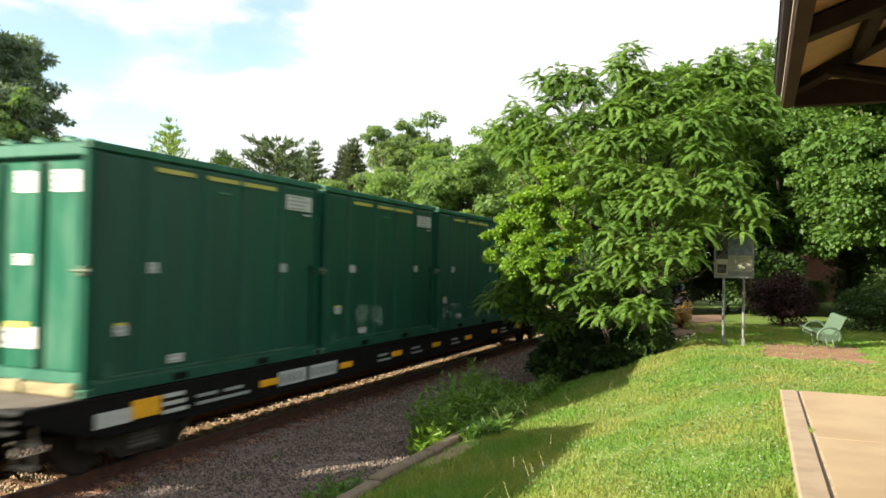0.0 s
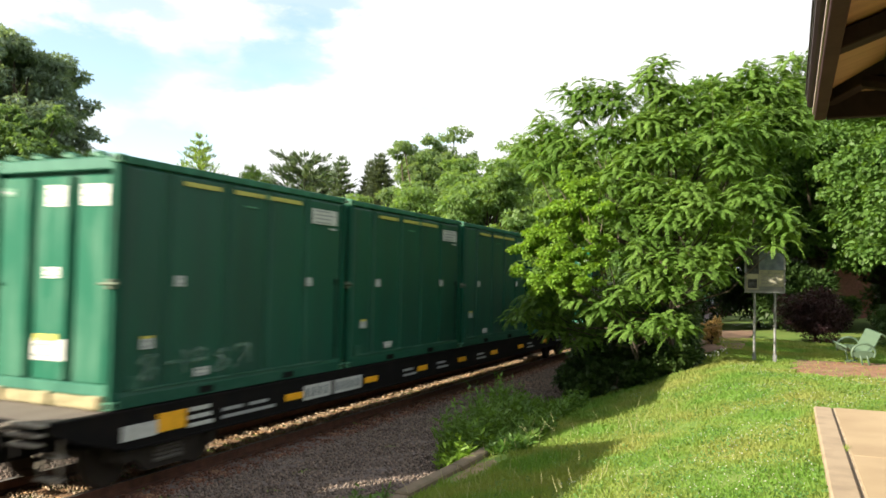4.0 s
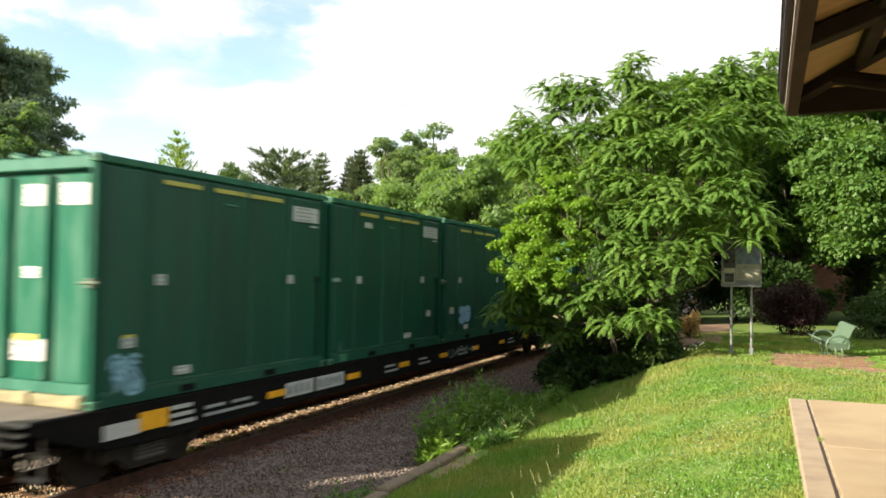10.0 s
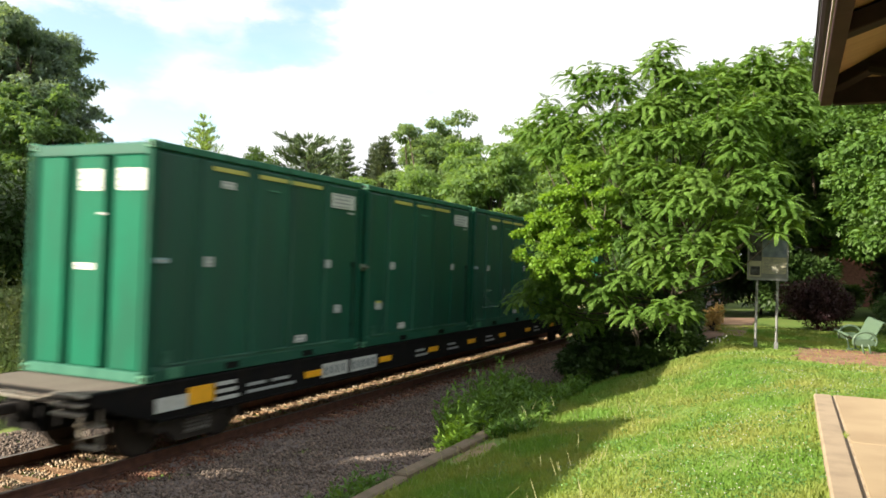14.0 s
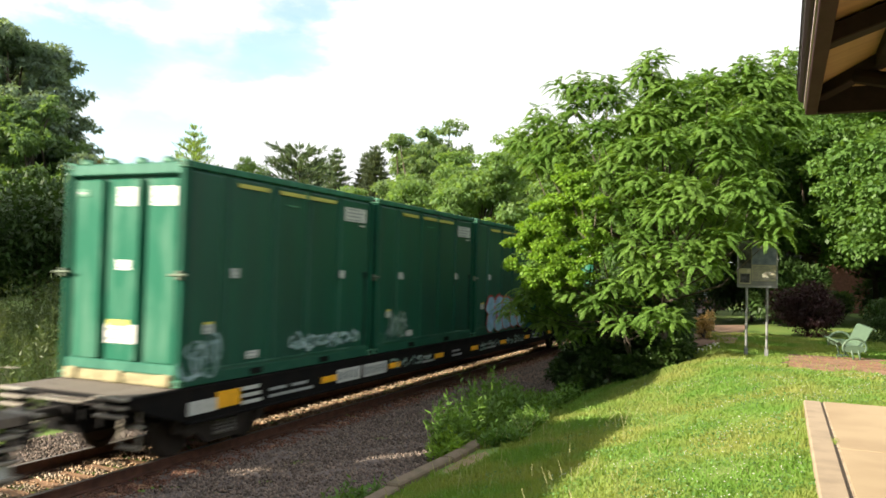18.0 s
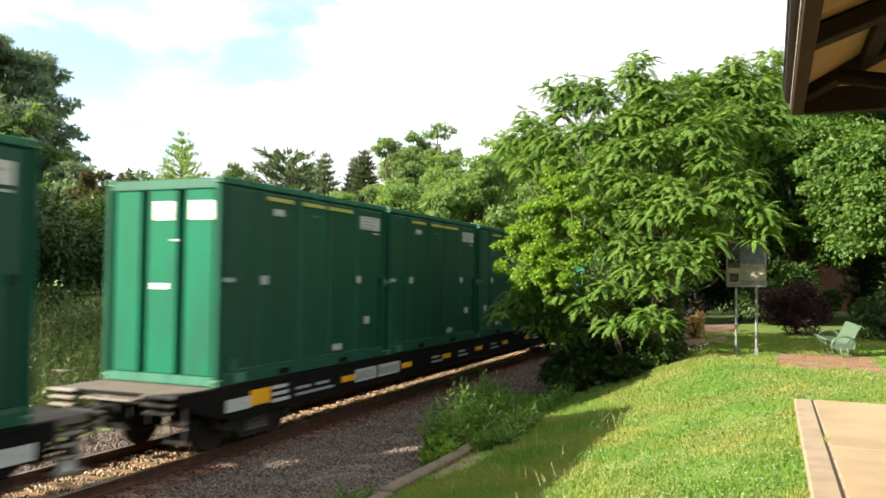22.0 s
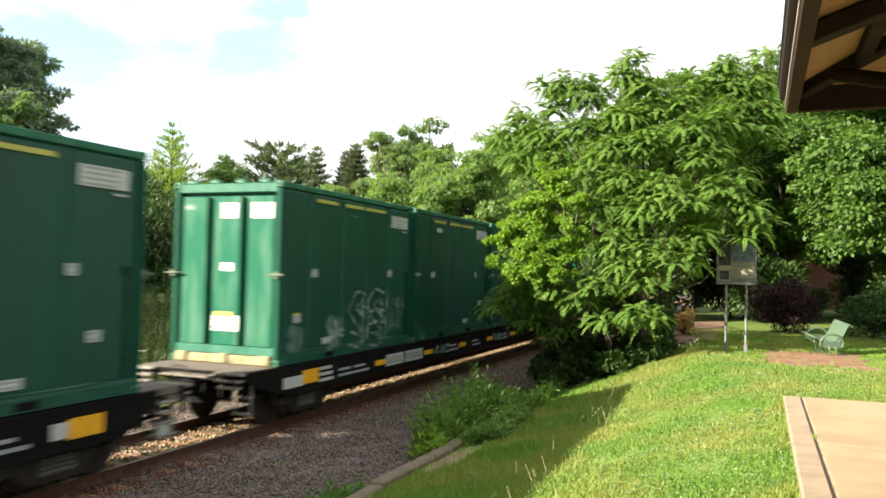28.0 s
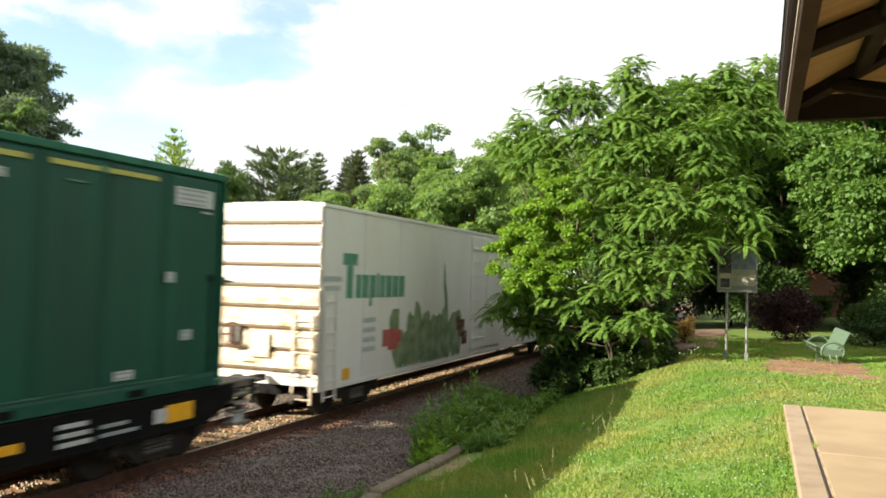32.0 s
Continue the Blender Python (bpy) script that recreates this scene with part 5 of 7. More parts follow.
def make_flat_car(later=False):
    c = thing("flat_car", "long black flat car with amber reflector strips, on the rails", "railway car", "flat cars of the train")
    end = 3 * PITCH + BOX_L
    part("deck", FLAT["deck"], None, c, "worn grey-brown deck")
    for i in range(5):
        for y in (-0.94 + i * 0.19, end + 0.76 - i * 0.19):
            part("plank", FLAT["plank"], None, c, at=pose(0, y, 0))
    part("centre_sill", FLAT["centre"], None, c)
    for rz, dy in ((0, 0), (180, end)):
        m = pose(0, dy, 0, 0, 0, rz)
        part("side_sill", FLAT["sill"], None, c, at=m)
        part("end_sill", FLAT["end"], None, c, at=m @ pose(0, -0.95, 0))
        part("coupler", FLAT["coupler"], None, c, "rusty knuckle coupler", at=m @ pose(0, -0.95, 0))
        for x in (-1.04, 1.04):
            part("sill_step", FLAT["sill_step"], None, c, "worn pale step", at=m @ pose(x, -0.72, 0.98))
        part("brake_reservoir", FLAT["reservoir"], None, c, "dull grey reservoir", at=m @ pose(-0.45, -0.55, 0.62))
        part("air_hose", FLAT["hose"], None, c, at=m @ pose(0.1, -1.0, 0.82))
        part("crossover_step", FLAT["walk"], None, c, "worn pale grating", at=m @ pose(0.1, -0.98, 1.05))
    for y in (1.30, end - 1.30):
        make_truck(c, y)
    for y in (4.03, 6.95, 9.56, 12.16, 14.76, 17.38, 20.29):
        part("reflector_strip", FLAT["strip"], None, c, "amber reflector strip", at=pose(0, y, 0))
    part("reflector_strip", FLAT["strip_big"], None, c, "amber reflector strip", at=pose(0, 0.88, 0))
    part("reflector_strip", FLAT["strip_big"], None, c, "amber reflector strip", at=pose(0, end - (1.30 if later else 1.24), -0.02))
    part("marking", FLAT["white"], None, c, at=pose(0, 0.21, 0))
    part("marking", FLAT["square" if later else "white"], None, c, at=pose(0, end - (1.56 if later else 0.65), 0))
    part("marking", FLAT["lettering"], None, c, "white stencilled panel", at=pose(0, 4.6, 0))
    for y in (1.52, end - (3.3 if later else 1.84)):
        part("marking", FLAT["lines"], None, c, at=pose(0, y, 0))
    for y in (2.3, 3.0, 8.8, 10.75, 13.6, 18.4, end - 2.6):
        part("marking", FLAT["short"], None, c, at=pose(0, y, 0))
    for z in (0.92, 0.78, 0.62, 0.42):
        part("step", FLAT["step"], None, c, "worn pale step", at=pose(0, end + 0.42, z))
    part("step_plate", Shape().box(1.16, 1.20, end + 0.46, end + 0.72, 0.44, 0.62), M["plate"], c, "pale metal plate")
    part("air_tank", FLAT["tank"], None, c, at=pose(0, 9.5, 0))
    return c


MOVERS = []          # things of the train with the place of each at 0 s


def build_train():
    boxes = {k: make_container(k) for k in "ABC"}
    used = set()
    car = None
    rng = random.Random(5)
    for k in CARS:
        y0 = FRONT + k * CAR
        car0 = car
        car = make_flat_car(k >= LATER) if car0 is None or k == LATER else copy_thing(car0, Matrix())
        MOVERS.append((car, Vector((TRACK, y0, RAIL))))
        for i in range(4):
            kind = ("B" if k in PLAIN_FRONT else "C" if k in FADED_FRONT else "A") if i == 0 else ("B" if rng.random() < 0.4 else "A")
            c = boxes[kind] if kind not in used else copy_thing(boxes[kind], Matrix())
            used.add(kind)
            MOVERS.append((c, Vector((TRACK, y0 + i * PITCH, BOX_Z + 0.002))))
    # sprayed scrawls go on when all copies stand
    order = [(k, i) for k in CARS for i in range(4)]
    only = [m for m in MOVERS if m[0].name.startswith("container")]
    for n, (k, i, a, b, z0, z1, count, style, c1, c2) in enumerate(TAGS):
        ob = only[order.index((k, i))][0]
        label = {"spray_cool": "bluish-white sprayed scrawl", "spray_white": "white sprayed scrawl", "spray_pale": "faded grey-green sprayed scrawl", "spray_blue": "pale blue sprayed scrawl", "spray_red": "red sprayed mark", "spray_olive": "olive sprayed scrawl", "spray_rust": "rust-red sprayed scrawl"}[c1]
        for letter in scrawl(a, b, z0, z1, count, style, 40 + n):
            part("graffiti", letter, [M[c1], M[c2]], ob, label)
    cars = [m[0] for m in MOVERS if m[0].name.startswith("flat_car")]
    for n, (k, a, b, c) in enumerate(SILL_TAGS):
        words = Shape()
        for letter in scrawl(a, b, -0.12, 0.16, 5, "thin", 90 + n):
            words.add(letter.v, letter.f)
        part("graffiti", words, M[c], cars[list(CARS).index(k)], "sprayed scrawl on the sill", at=pose(0.03, 0, 0.82))


build_train()


def build_reefer():
    """The white refrigerator car behind the last flat car."""
    c = thing("refrigerator_car", "dirty white refrigerator car with faded green and red paintwork", "railway car")
    W, L, z0, z1 = 1.27, 20.8, 0.72, 4.55
    white, rusty = M["reefer"], M["reefer_rust"]
    s = Shape().box(-W + 0.02, W - 0.02, 0.06, L - 0.06, z0 + 0.02, z1 - 0.04)
    part("body", s, white, c)
    for rz, dy in ((0, 0), (180, L)):
        m = pose(0, dy, 0, 0, 0, rz)
        for a, b in ((0.0, 1.9), (1.91, 3.8), (3.81, 6.4), (6.41, 8.95), (11.85, 14.4), (14.41, 17.0), (17.01, 18.9), (18.91, L)):
            part("side_panel", Shape().box(W - 0.02, W, a + 0.01, b - 0.01, z0, z1 - 0.05, chamfer=0.004), white, c, at=m)
        d = Shape().box(W - 0.02, W + 0.03, 9.0, 11.8, z0 + 0.12, z1 - 0.2, chamfer=0.01)
        for j in range(8):
            d.box(W + 0.03, W + 0.06, 9.15, 10.1, z0 + 0.4 + j * 0.4, z0 + 0.47 + j * 0.4)
        d.tube([(W + 0.06, 10.4, z0 + 0.2), (W + 0.06, 10.4, z1 - 0.3)], 0.02, 7)
        part("plug_door", d, white, c, at=m)
        part("side_sill", Shape().box(W - 0.10, W + 0.006, 0.02, L - 0.02, z0 - 0.10, z0 + 0.02, chamfer=0.008), white, c, at=m)
        # ribbed end
        e = Shape().box(-W, W, 0.03, 0.07, z0, z1 - 0.03)
        part("end_wall", e, white, c, at=m)
        for j in range(8):
            zz = z0 + 0.30 + j * 0.44
            r = Shape().add([(sx * W * 0.985, y, z) for sx in (-1, 1) for y, z in ((0.03, zz), (-0.035, zz + 0.05), (-0.05, zz + 0.20), (-0.035, zz + 0.35), (0.03, zz + 0.40))],
                            [(0, 1, 6, 5), (1, 2, 7, 6), (2, 3, 8, 7), (3, 4, 9, 8), (0, 4, 3, 2, 1), (5, 6, 7, 8, 9)])
            part("end_rib", r, rusty if j < 4 else white, c, "rust-stained rib" if j < 4 else "", at=m)
            part("end_seam", Shape().box(-W * 0.98, W * 0.98, 0.0, 0.032, zz - 0.04, zz, ), M["seam"], c, at=m)
        lad = Shape()
        for x in (0.72, 1.16):
            lad.box(x - 0.02, x + 0.02, -0.12, -0.08, z0 - 0.35, z0 + 1.5)
        for j in range(6):
            lad.tube([(0.72, -0.10, z0 - 0.25 + j * 0.32), (1.16, -0.10, z0 - 0.25 + j * 0.32)], 0.014, 6)
        part("end_ladder", lad, rusty, c, at=m)
        lad = Shape()
        for y in (0.12, 0.60):
            lad.box(W + 0.04, W + 0.075, y - 0.02, y + 0.02, z0 - 0.30, z0 + 1.95)
        for j in range(7):
            lad.tube([(W + 0.06, 0.12, z0 - 0.22 + j * 0.33), (W + 0.06, 0.60, z0 - 0.22 + j * 0.33)], 0.014, 6)
        part("side_ladder", lad, white, c, at=m)
        part("coupler", FLAT["coupler"], None, c, at=m @ pose(0, -0.1, 0))
    roof = Shape().add([(sx * x, y, z) for y in (0, L) for sx, x, z in ((-1, W + 0.02, z1 - 0.06), (-1, W * 0.7, z1 - 0.01), (1, W * 0.7, z1 - 0.01), (1, W + 0.02, z1 - 0.06), (1, W + 0.02, z1 - 0.12), (-1, W + 0.02, z1 - 0.12))],
                       [(0, 1, 7, 6), (1, 2, 8, 7), (2, 3, 9, 8), (3, 4, 10, 9), (4, 5, 11, 10), (5, 0, 6, 11), (0, 5, 4, 3, 2, 1), (6, 7, 8, 9, 10, 11)])
    part("roof", roof, white, c)
    s = Shape().tube([(-0.75 + 0.25 * math.cos(a), -0.16, z0 + 1.0 + 0.25 * math.sin(a)) for a in np.linspace(0, 2 * math.pi, 19)], 0.022, 6)
    s.box(-0.77, -0.73, -0.17, -0.14, z0 + 0.75, z0 + 1.25).box(-1.0, -0.74, -0.17, -0.14, z0 + 0.98, z0 + 1.02)
    part("brake_wheel", s, M["rust"], c, "rusty brake wheel")
    part("brake_housing", Shape().box(-0.92, -0.58, -0.13, -0.04, z0 + 0.82, z0 + 1.18, chamfer=0.03), M["dull_metal"], c, "dull grey gear housing")
    part("brake_box", Shape().box(-0.35, 0.15, -0.12, -0.04, z0 + 0.55, z0 + 1.05, chamfer=0.02), rusty, c, "rust-stained box")
    for y in (2.0, L - 2.0):
        make_truck(c, y)
    part("centre_sill", Shape().box(-0.3, 0.3, 0.1, L - 0.1, 0.5, 0.75), M["black"], c)
    # painted mark: plain green shapes of the lettering's size, a red patch, dark painted leaves
    q = z0 + 0.43          # height of the container floor line
    x = W + 0.006

    def patch(y0, y1, za, zb, mat, label, d=0.004, name="paintwork"):
        part(name, Shape().box(x, x + d, y0, y1, q + za, q + zb), M[mat], c, label)
    green = "faded green painted block"
    patch(0.9, 1.55, 2.10, 2.36, "paint_green", green)
    patch(1.08, 1.36, 1.38, 2.096, "paint_green", green)
    y = 1.50
    for wide, foot, top in ((0.24, 0, 0), (0.31, 0, 0), (0.31, -0.2, 0), (0.12, 0, 0.05), (0.27, 0, 0), (0.31, 0, 0), (0.31, 0, 0), (0.31, 0, 0)):
        patch(y, y + wide, 1.38, 1.90 + top, "paint_green", green)
        if foot:
            patch(y, y + 0.12, 1.38 + foot, 1.376, "paint_green", green)
        y += wide + 0.055
    rng = np.random.default_rng(9)
    for j in range(19):
        y, h = 3.75 + j * 0.235, rng.uniform(0.9, 1.7)
        w = rng.uniform(0.22, 0.42)
        if j == 15:
            h, w = 2.7, 0.11
        tilt = rng.normal(0, 0.09)
        pts = [(y + w * math.sin(a) * (1 - 0.3 * math.cos(a)) * rng.uniform(0.75, 1.25) + tilt * h * (0.5 - 0.5 * math.cos(a)), q - 0.42 + h * (0.5 - 0.5 * math.cos(a)) * rng.uniform(0.9, 1.08)) for a in np.linspace(0, 2 * math.pi, 14)[:-1]]
        part("paintwork", Shape().add([(x + 0.001 * (j % 5), *r) for r in pts], [tuple(range(13))]), M["paint_olive"], c, "faded dark green painted leaf")
    for k, (y, z, w, h) in enumerate(((2.9, 0.2, 0.5, 0.4), (3.2, 0.1, 0.5, 0.5), (3.5, 0.25, 0.4, 0.32), (7.75, 0.35, 0.3, 0.4), (7.95, 0.15, 0.5, 0.5), (8.25, -0.1, 0.4, 0.4))):
        patch(y, y + w, z, z + h, "paint_red" if k < 3 else "spray_rust", "faded red painted patch" if k < 3 else "brown painted patch", 0.006 + 0.001 * k)
    for j in range(4):
        patch(1.9, 2.5, 0.15 + j * 0.22, 0.26 + j * 0.22, "grey", "grey stencilled line", name="marking")
    patch(0.1, 0.85, 1.75, 1.85, "grey", "grey stencilled line", name="marking")
    patch(0.15, 0.8, 1.55, 1.65, "grey", "grey stencilled line", name="marking")
    part("reflector_strip", Shape().box(x, x + 0.008, 1.0, 1.3, q - 0.38, q - 0.14), M["amber"], c, "amber reflector")
    MOVERS.append((c, Vector((TRACK, 14.03 + 444.84, RAIL))))


M.update(
    reefer=material("reefer_white", (0.68, 0.66, 0.61), 0.6, vary=0.18, scale=1.3, fine=30, bump=0.05, other=(0.64, 0.61, 0.54), patch=0.56, stretch=(1, 1, 0.3)),
    reefer_rust=material("reefer_rusty_white", (0.60, 0.55, 0.44), 0.7, vary=0.3, scale=3.2, fine=40, bump=0.1, other=(0.38, 0.25, 0.13), patch=0.58, stretch=(1, 1, 2)),
    paint_red=material("paint_red", (0.42, 0.06, 0.05), 0.7, vary=0.3, scale=5, bump=0, other=(0.34, 0.12, 0.10)),
    seam=material("seam_rust", (0.12, 0.07, 0.04), 0.9, vary=0.3, bump=0),
    paint_green=material("paint_green", (0.06, 0.22, 0.14), 0.65, vary=0.25, scale=4, bump=0, other=(0.14, 0.28, 0.2)),
    paint_olive=material("paint_olive", (0.11, 0.17, 0.075), 0.7, vary=0.3, scale=3, bump=0, other=(0.26, 0.29, 0.18)),
)
build_reefer()


# ---------------------------------------------------------------- station roof
def build_station():
    t = thing("station_roof", "brown timber station canopy with hipped roof and tan boarded underside", "roof", kind="structure")
    x0, z0, end, back, slope = 0.168, 3.02, 7.30, -7.0, 0.36          # eave line, its height, eave across the end, other end, rise per metre
    ridge = 3.4
    far = 2 * ridge - x0
    run = ridge - x0
    ang = math.degrees(math.atan(slope))
    per = 1 / math.cos(radians(ang))
    gutter = Shape().box(x0 - 0.055, x0 + 0.005, back, end + 0.02, z0 + 0.10, z0 + 0.235, chamfer=0.02).box(x0 - 0.07, x0 - 0.05, back, end + 0.02, z0 + 0.21, z0 + 0.245)
    part("gutter", gutter, M["gutter"], t, "dark brown metal gutter")
    part("gutter", Shape().box(x0 + 0.01, far, end + 0.004, end + 0.06, z0 + 0.10, z0 + 0.235, chamfer=0.02), M["gutter"], t, "dark brown metal gutter")
    part("drip_edge", Shape().box(x0 - 0.012, x0 + 0.0, back, end + 0.02, z0 + 0.045, z0 + 0.08), M["trim_pale"], t, "pale edge strip")
    part("fascia", Shape().box(x0, x0 + 0.09, back, end, z0 - 0.01, z0 + 0.22, chamfer=0.006), M["fascia"], t)
    part("fascia", Shape().box(x0 + 0.093, far, end - 0.09, end - 0.002, z0 - 0.014, z0 + 0.22, chamfer=0.006), M["brown"], t)
    # underside boards, laid along the two eaves and mitred at the hip
    w = 0.085
    for j in range(36):
        d = 0.09 + j * w
        if d > run - 0.1:
            break
        z = z0 + 0.16 + d * slope
        part("soffit_board", Shape().box(0, w * per - 0.0004, back, end - d, 0, 0.02), M["pale_wood"], t, at=pose(x0 + d, 0, z, 0, -ang, 0))
        part("soffit_board", Shape().box(x0 + d, far - d, -w * per + 0.0004, 0, 0, 0.02), M["pale_wood"], t, at=pose(0, end - d, z, -ang, 0, 0))
    lo, hi = z0 + 0.20, z0 + 0.20 + run * slope
    for pts in (((x0 - 0.06, back, lo - 0.02), (x0 - 0.06, end + 0.06, lo - 0.02), (ridge, end - run, hi), (ridge, back, hi)), ((far + 0.06, end + 0.06, lo - 0.02), (far + 0.06, back, lo - 0.02), (ridge, back, hi), (ridge, end - run, hi)),
                ((x0 - 0.06, end + 0.06, lo - 0.02), (far + 0.06, end + 0.06, lo - 0.02), (ridge, end - run, hi))):
        n = len(pts)
        part("roof_sheet", Shape().add([(x, y, z + dz) for dz in (0, 0.06) for x, y, z in pts], [tuple(range(n)), tuple(range(n, 2 * n))[::-1]] + [(k, (k + 1) % n, n + (k + 1) % n, n + k) for k in range(n)]), M["shingle"], t)
    # common rafters with a knee brace to the posts, the hip rafter, purlins
    raf = Shape().box(0.0, run * per, -0.08, 0.08, -0.085, 0.03, chamfer=0.008).mesh("rafter", M["brown"])
    for y in (end - 1.86, end - 3.64, end - 5.42, end - 7.2, end - 8.98):
        part("rafter", raf, None, t, at=pose(x0 + 0.02, y, z0 + 0.115, 0, -ang, 0))
        part("brace", Shape().tube([(0.72, y, z0 + 0.23), (1.05, y, z0 + 0.08), (1.35, y, z0 - 0.2), (1.55, y, z0 - 0.6)], 0.085, 8), M["brown"], t)
    hip = math.degrees(math.atan(slope / math.sqrt(2)))
    part("hip_rafter", Shape().box(0.06, run * math.sqrt(2) / math.cos(radians(hip)), -0.055, 0.055, -0.085, 0.03, chamfer=0.008), M["brown"], t, at=pose(x0, end, z0 + 0.135, 0, 0, -45) @ pose(0, 0, 0, 0, -hip, 0))
    part("brace", Shape().tube([(0.53, end - 0.40, z0 + 0.20), (0.85, end - 0.72, z0 + 0.05), (1.2, end - 1.07, z0 - 0.2), (1.55, end - 1.45, z0 - 0.6)], 0.06, 8), M["brown"], t)
    for d in (0.52, 1.5, 2.4):
        z = z0 + 0.16 + d * slope
        part("purlin", Shape().box(x0 + d - 0.05, x0 + d + 0.05, back, end - d, z - 0.11, z + 0.012, chamfer=0.01), M["brown"], t)
        if d > 1:
            part("purlin", Shape().box(x0 + d + 0.05, far - d, end - d - 0.05, end - d + 0.05, z - 0.11, z + 0.012, chamfer=0.01), M["brown"], t)
    for y in (end - 1.5, end - 5.5, end - 9.5):
        part("roof_post", Shape().box(-0.08, 0.08, -0.08, 0.08, 0.0, z0 + 0.35, chamfer=0.01), M["brown"], t, at=pose(1.6, y, 0.0))


def build_building():
    # unseen wall added under the canopy to block sky light from the train
    t = tagged(new("station_wall"), "unseen tan board wall of the station house, added", "wall", kind="structure")
    for j in range(22):
        part("wall_board", Shape().box(2.3, 2.34, -7.0, 5.6, j * 0.15, j * 0.15 + 0.145), M["siding"], t)
    part("wall_core", Shape().box(2.34, 6.6, -7.0, 5.6, -0.3, 3.3), M["siding"], t)


M.update(
    siding=material("tan_siding", (0.36, 0.29, 0.20), 0.8, vary=0.15, scale=2, bump=0.1),
    gutter=material("gutter_brown", (0.036, 0.021, 0.022), 0.6, vary=0.25, scale=5, bump=0.03, spec=0.15),
    trim_pale=material("pale_trim", (0.42, 0.33, 0.29), 0.5, vary=0.2, bump=0.02),
)
build_station()
build_building()


# ---------------------------------------------------------------- furniture of the green
def build_sign():
    t = thing("information_sign", "picture and text board on two grey metal posts in grass", "sign", at=pose(-0.55, 19.8, 0, 0, 0, 4))
    z = float(height_at(-0.55, 19.8))
    for x in (-0.222, 0.222):
        s = Shape().tube([(x, 0.05, z - 0.3), (x, 0.05, 2.54)], 0.03, 10)
        s.box(x - 0.042, x + 0.042, 0.0, 0.10, z - 0.02, z + 0.18, chamfer=0.01)
        part("post", s, M["metal"], t)
    x0, x1, z0, z1 = -0.42, 0.42, 1.475, 2.50
    part("panel", Shape().box(x0, x1, 0.0, 0.03, z0, z1, chamfer=0.005), M["board_grey"], t)
    f = Shape().box(x0 - 0.02, x1 + 0.02, -0.015, 0.02, z0 - 0.03, z0 + 0.015).box(x0 - 0.02, x1 + 0.02, -0.015, 0.02, z1 - 0.01, z1 + 0.03)
    f.box(x0 - 0.02, x0 + 0.012, -0.015, 0.02, z0, z1).box(x1 - 0.012, x1 + 0.02, -0.015, 0.02, z0, z1)
    part("frame", f, M["metal"], t)
    part("picture", Shape().box(x0 + 0.30, x1 - 0.02, -0.008, 0.0, z0 + 0.51, z1 - 0.03), M["board_blue"], t, "blue-grey photograph")
    part("picture", Shape().box(x0 + 0.02, x0 + 0.285, -0.008, 0.0, z0 + 0.42, z1 - 0.03), M["board_dark"], t, "dark photograph")
    mount = part("picture_mount", Shape().box(x0 + 0.02, x0 + 0.285, -0.006, 0.0, z0 + 0.05, z0 + 0.41), M["board_beige"], t, "pale picture mount")
    part("picture", Shape().box(x0 + 0.05, x0 + 0.255, -0.012, -0.006, z0 + 0.08, z0 + 0.29), M["board_dark"], mount, "dark photograph")
    part("text_panel", Shape().box(x0 + 0.30, x1 - 0.02, -0.004, 0.0, z0 + 0.13, z0 + 0.50), M["board_beige"], t, "beige text panel")
    rng = np.random.default_rng(1)
    for j in range(10):
        part("text_line", Shape().box(x0 + 0.325, x0 + 0.325 + rng.uniform(0.36, 0.47), -0.008, -0.004, z0 + 0.15 + j * 0.034, z0 + 0.161 + j * 0.034), M["ink"], t)
    for j in range(2):
        part("text_line", Shape().box(x0 + 0.32, x0 + 0.78, -0.006, 0.0, z0 + 0.045 + j * 0.04, z0 + 0.058 + j * 0.04), M["ink"], t)


M.update(
    board_beige=material("board_beige", (0.33, 0.31, 0.22), 0.75, vary=0.25, scale=9, bump=0.0, spec=0.2),
    board_grey=material("board_grey", (0.16, 0.16, 0.14), 0.75, vary=0.2, scale=6, bump=0.02),
    board_blue=material("board_blue", (0.07, 0.09, 0.13), 0.75, vary=0.4, scale=5, bump=0.0, other=(0.16, 0.19, 0.23)),
    board_dark=material("board_dark", (0.025, 0.025, 0.028), 0.75, vary=0.4, scale=8, bump=0.0, other=(0.09, 0.09, 0.095), spec=0.1),
)
build_sign()


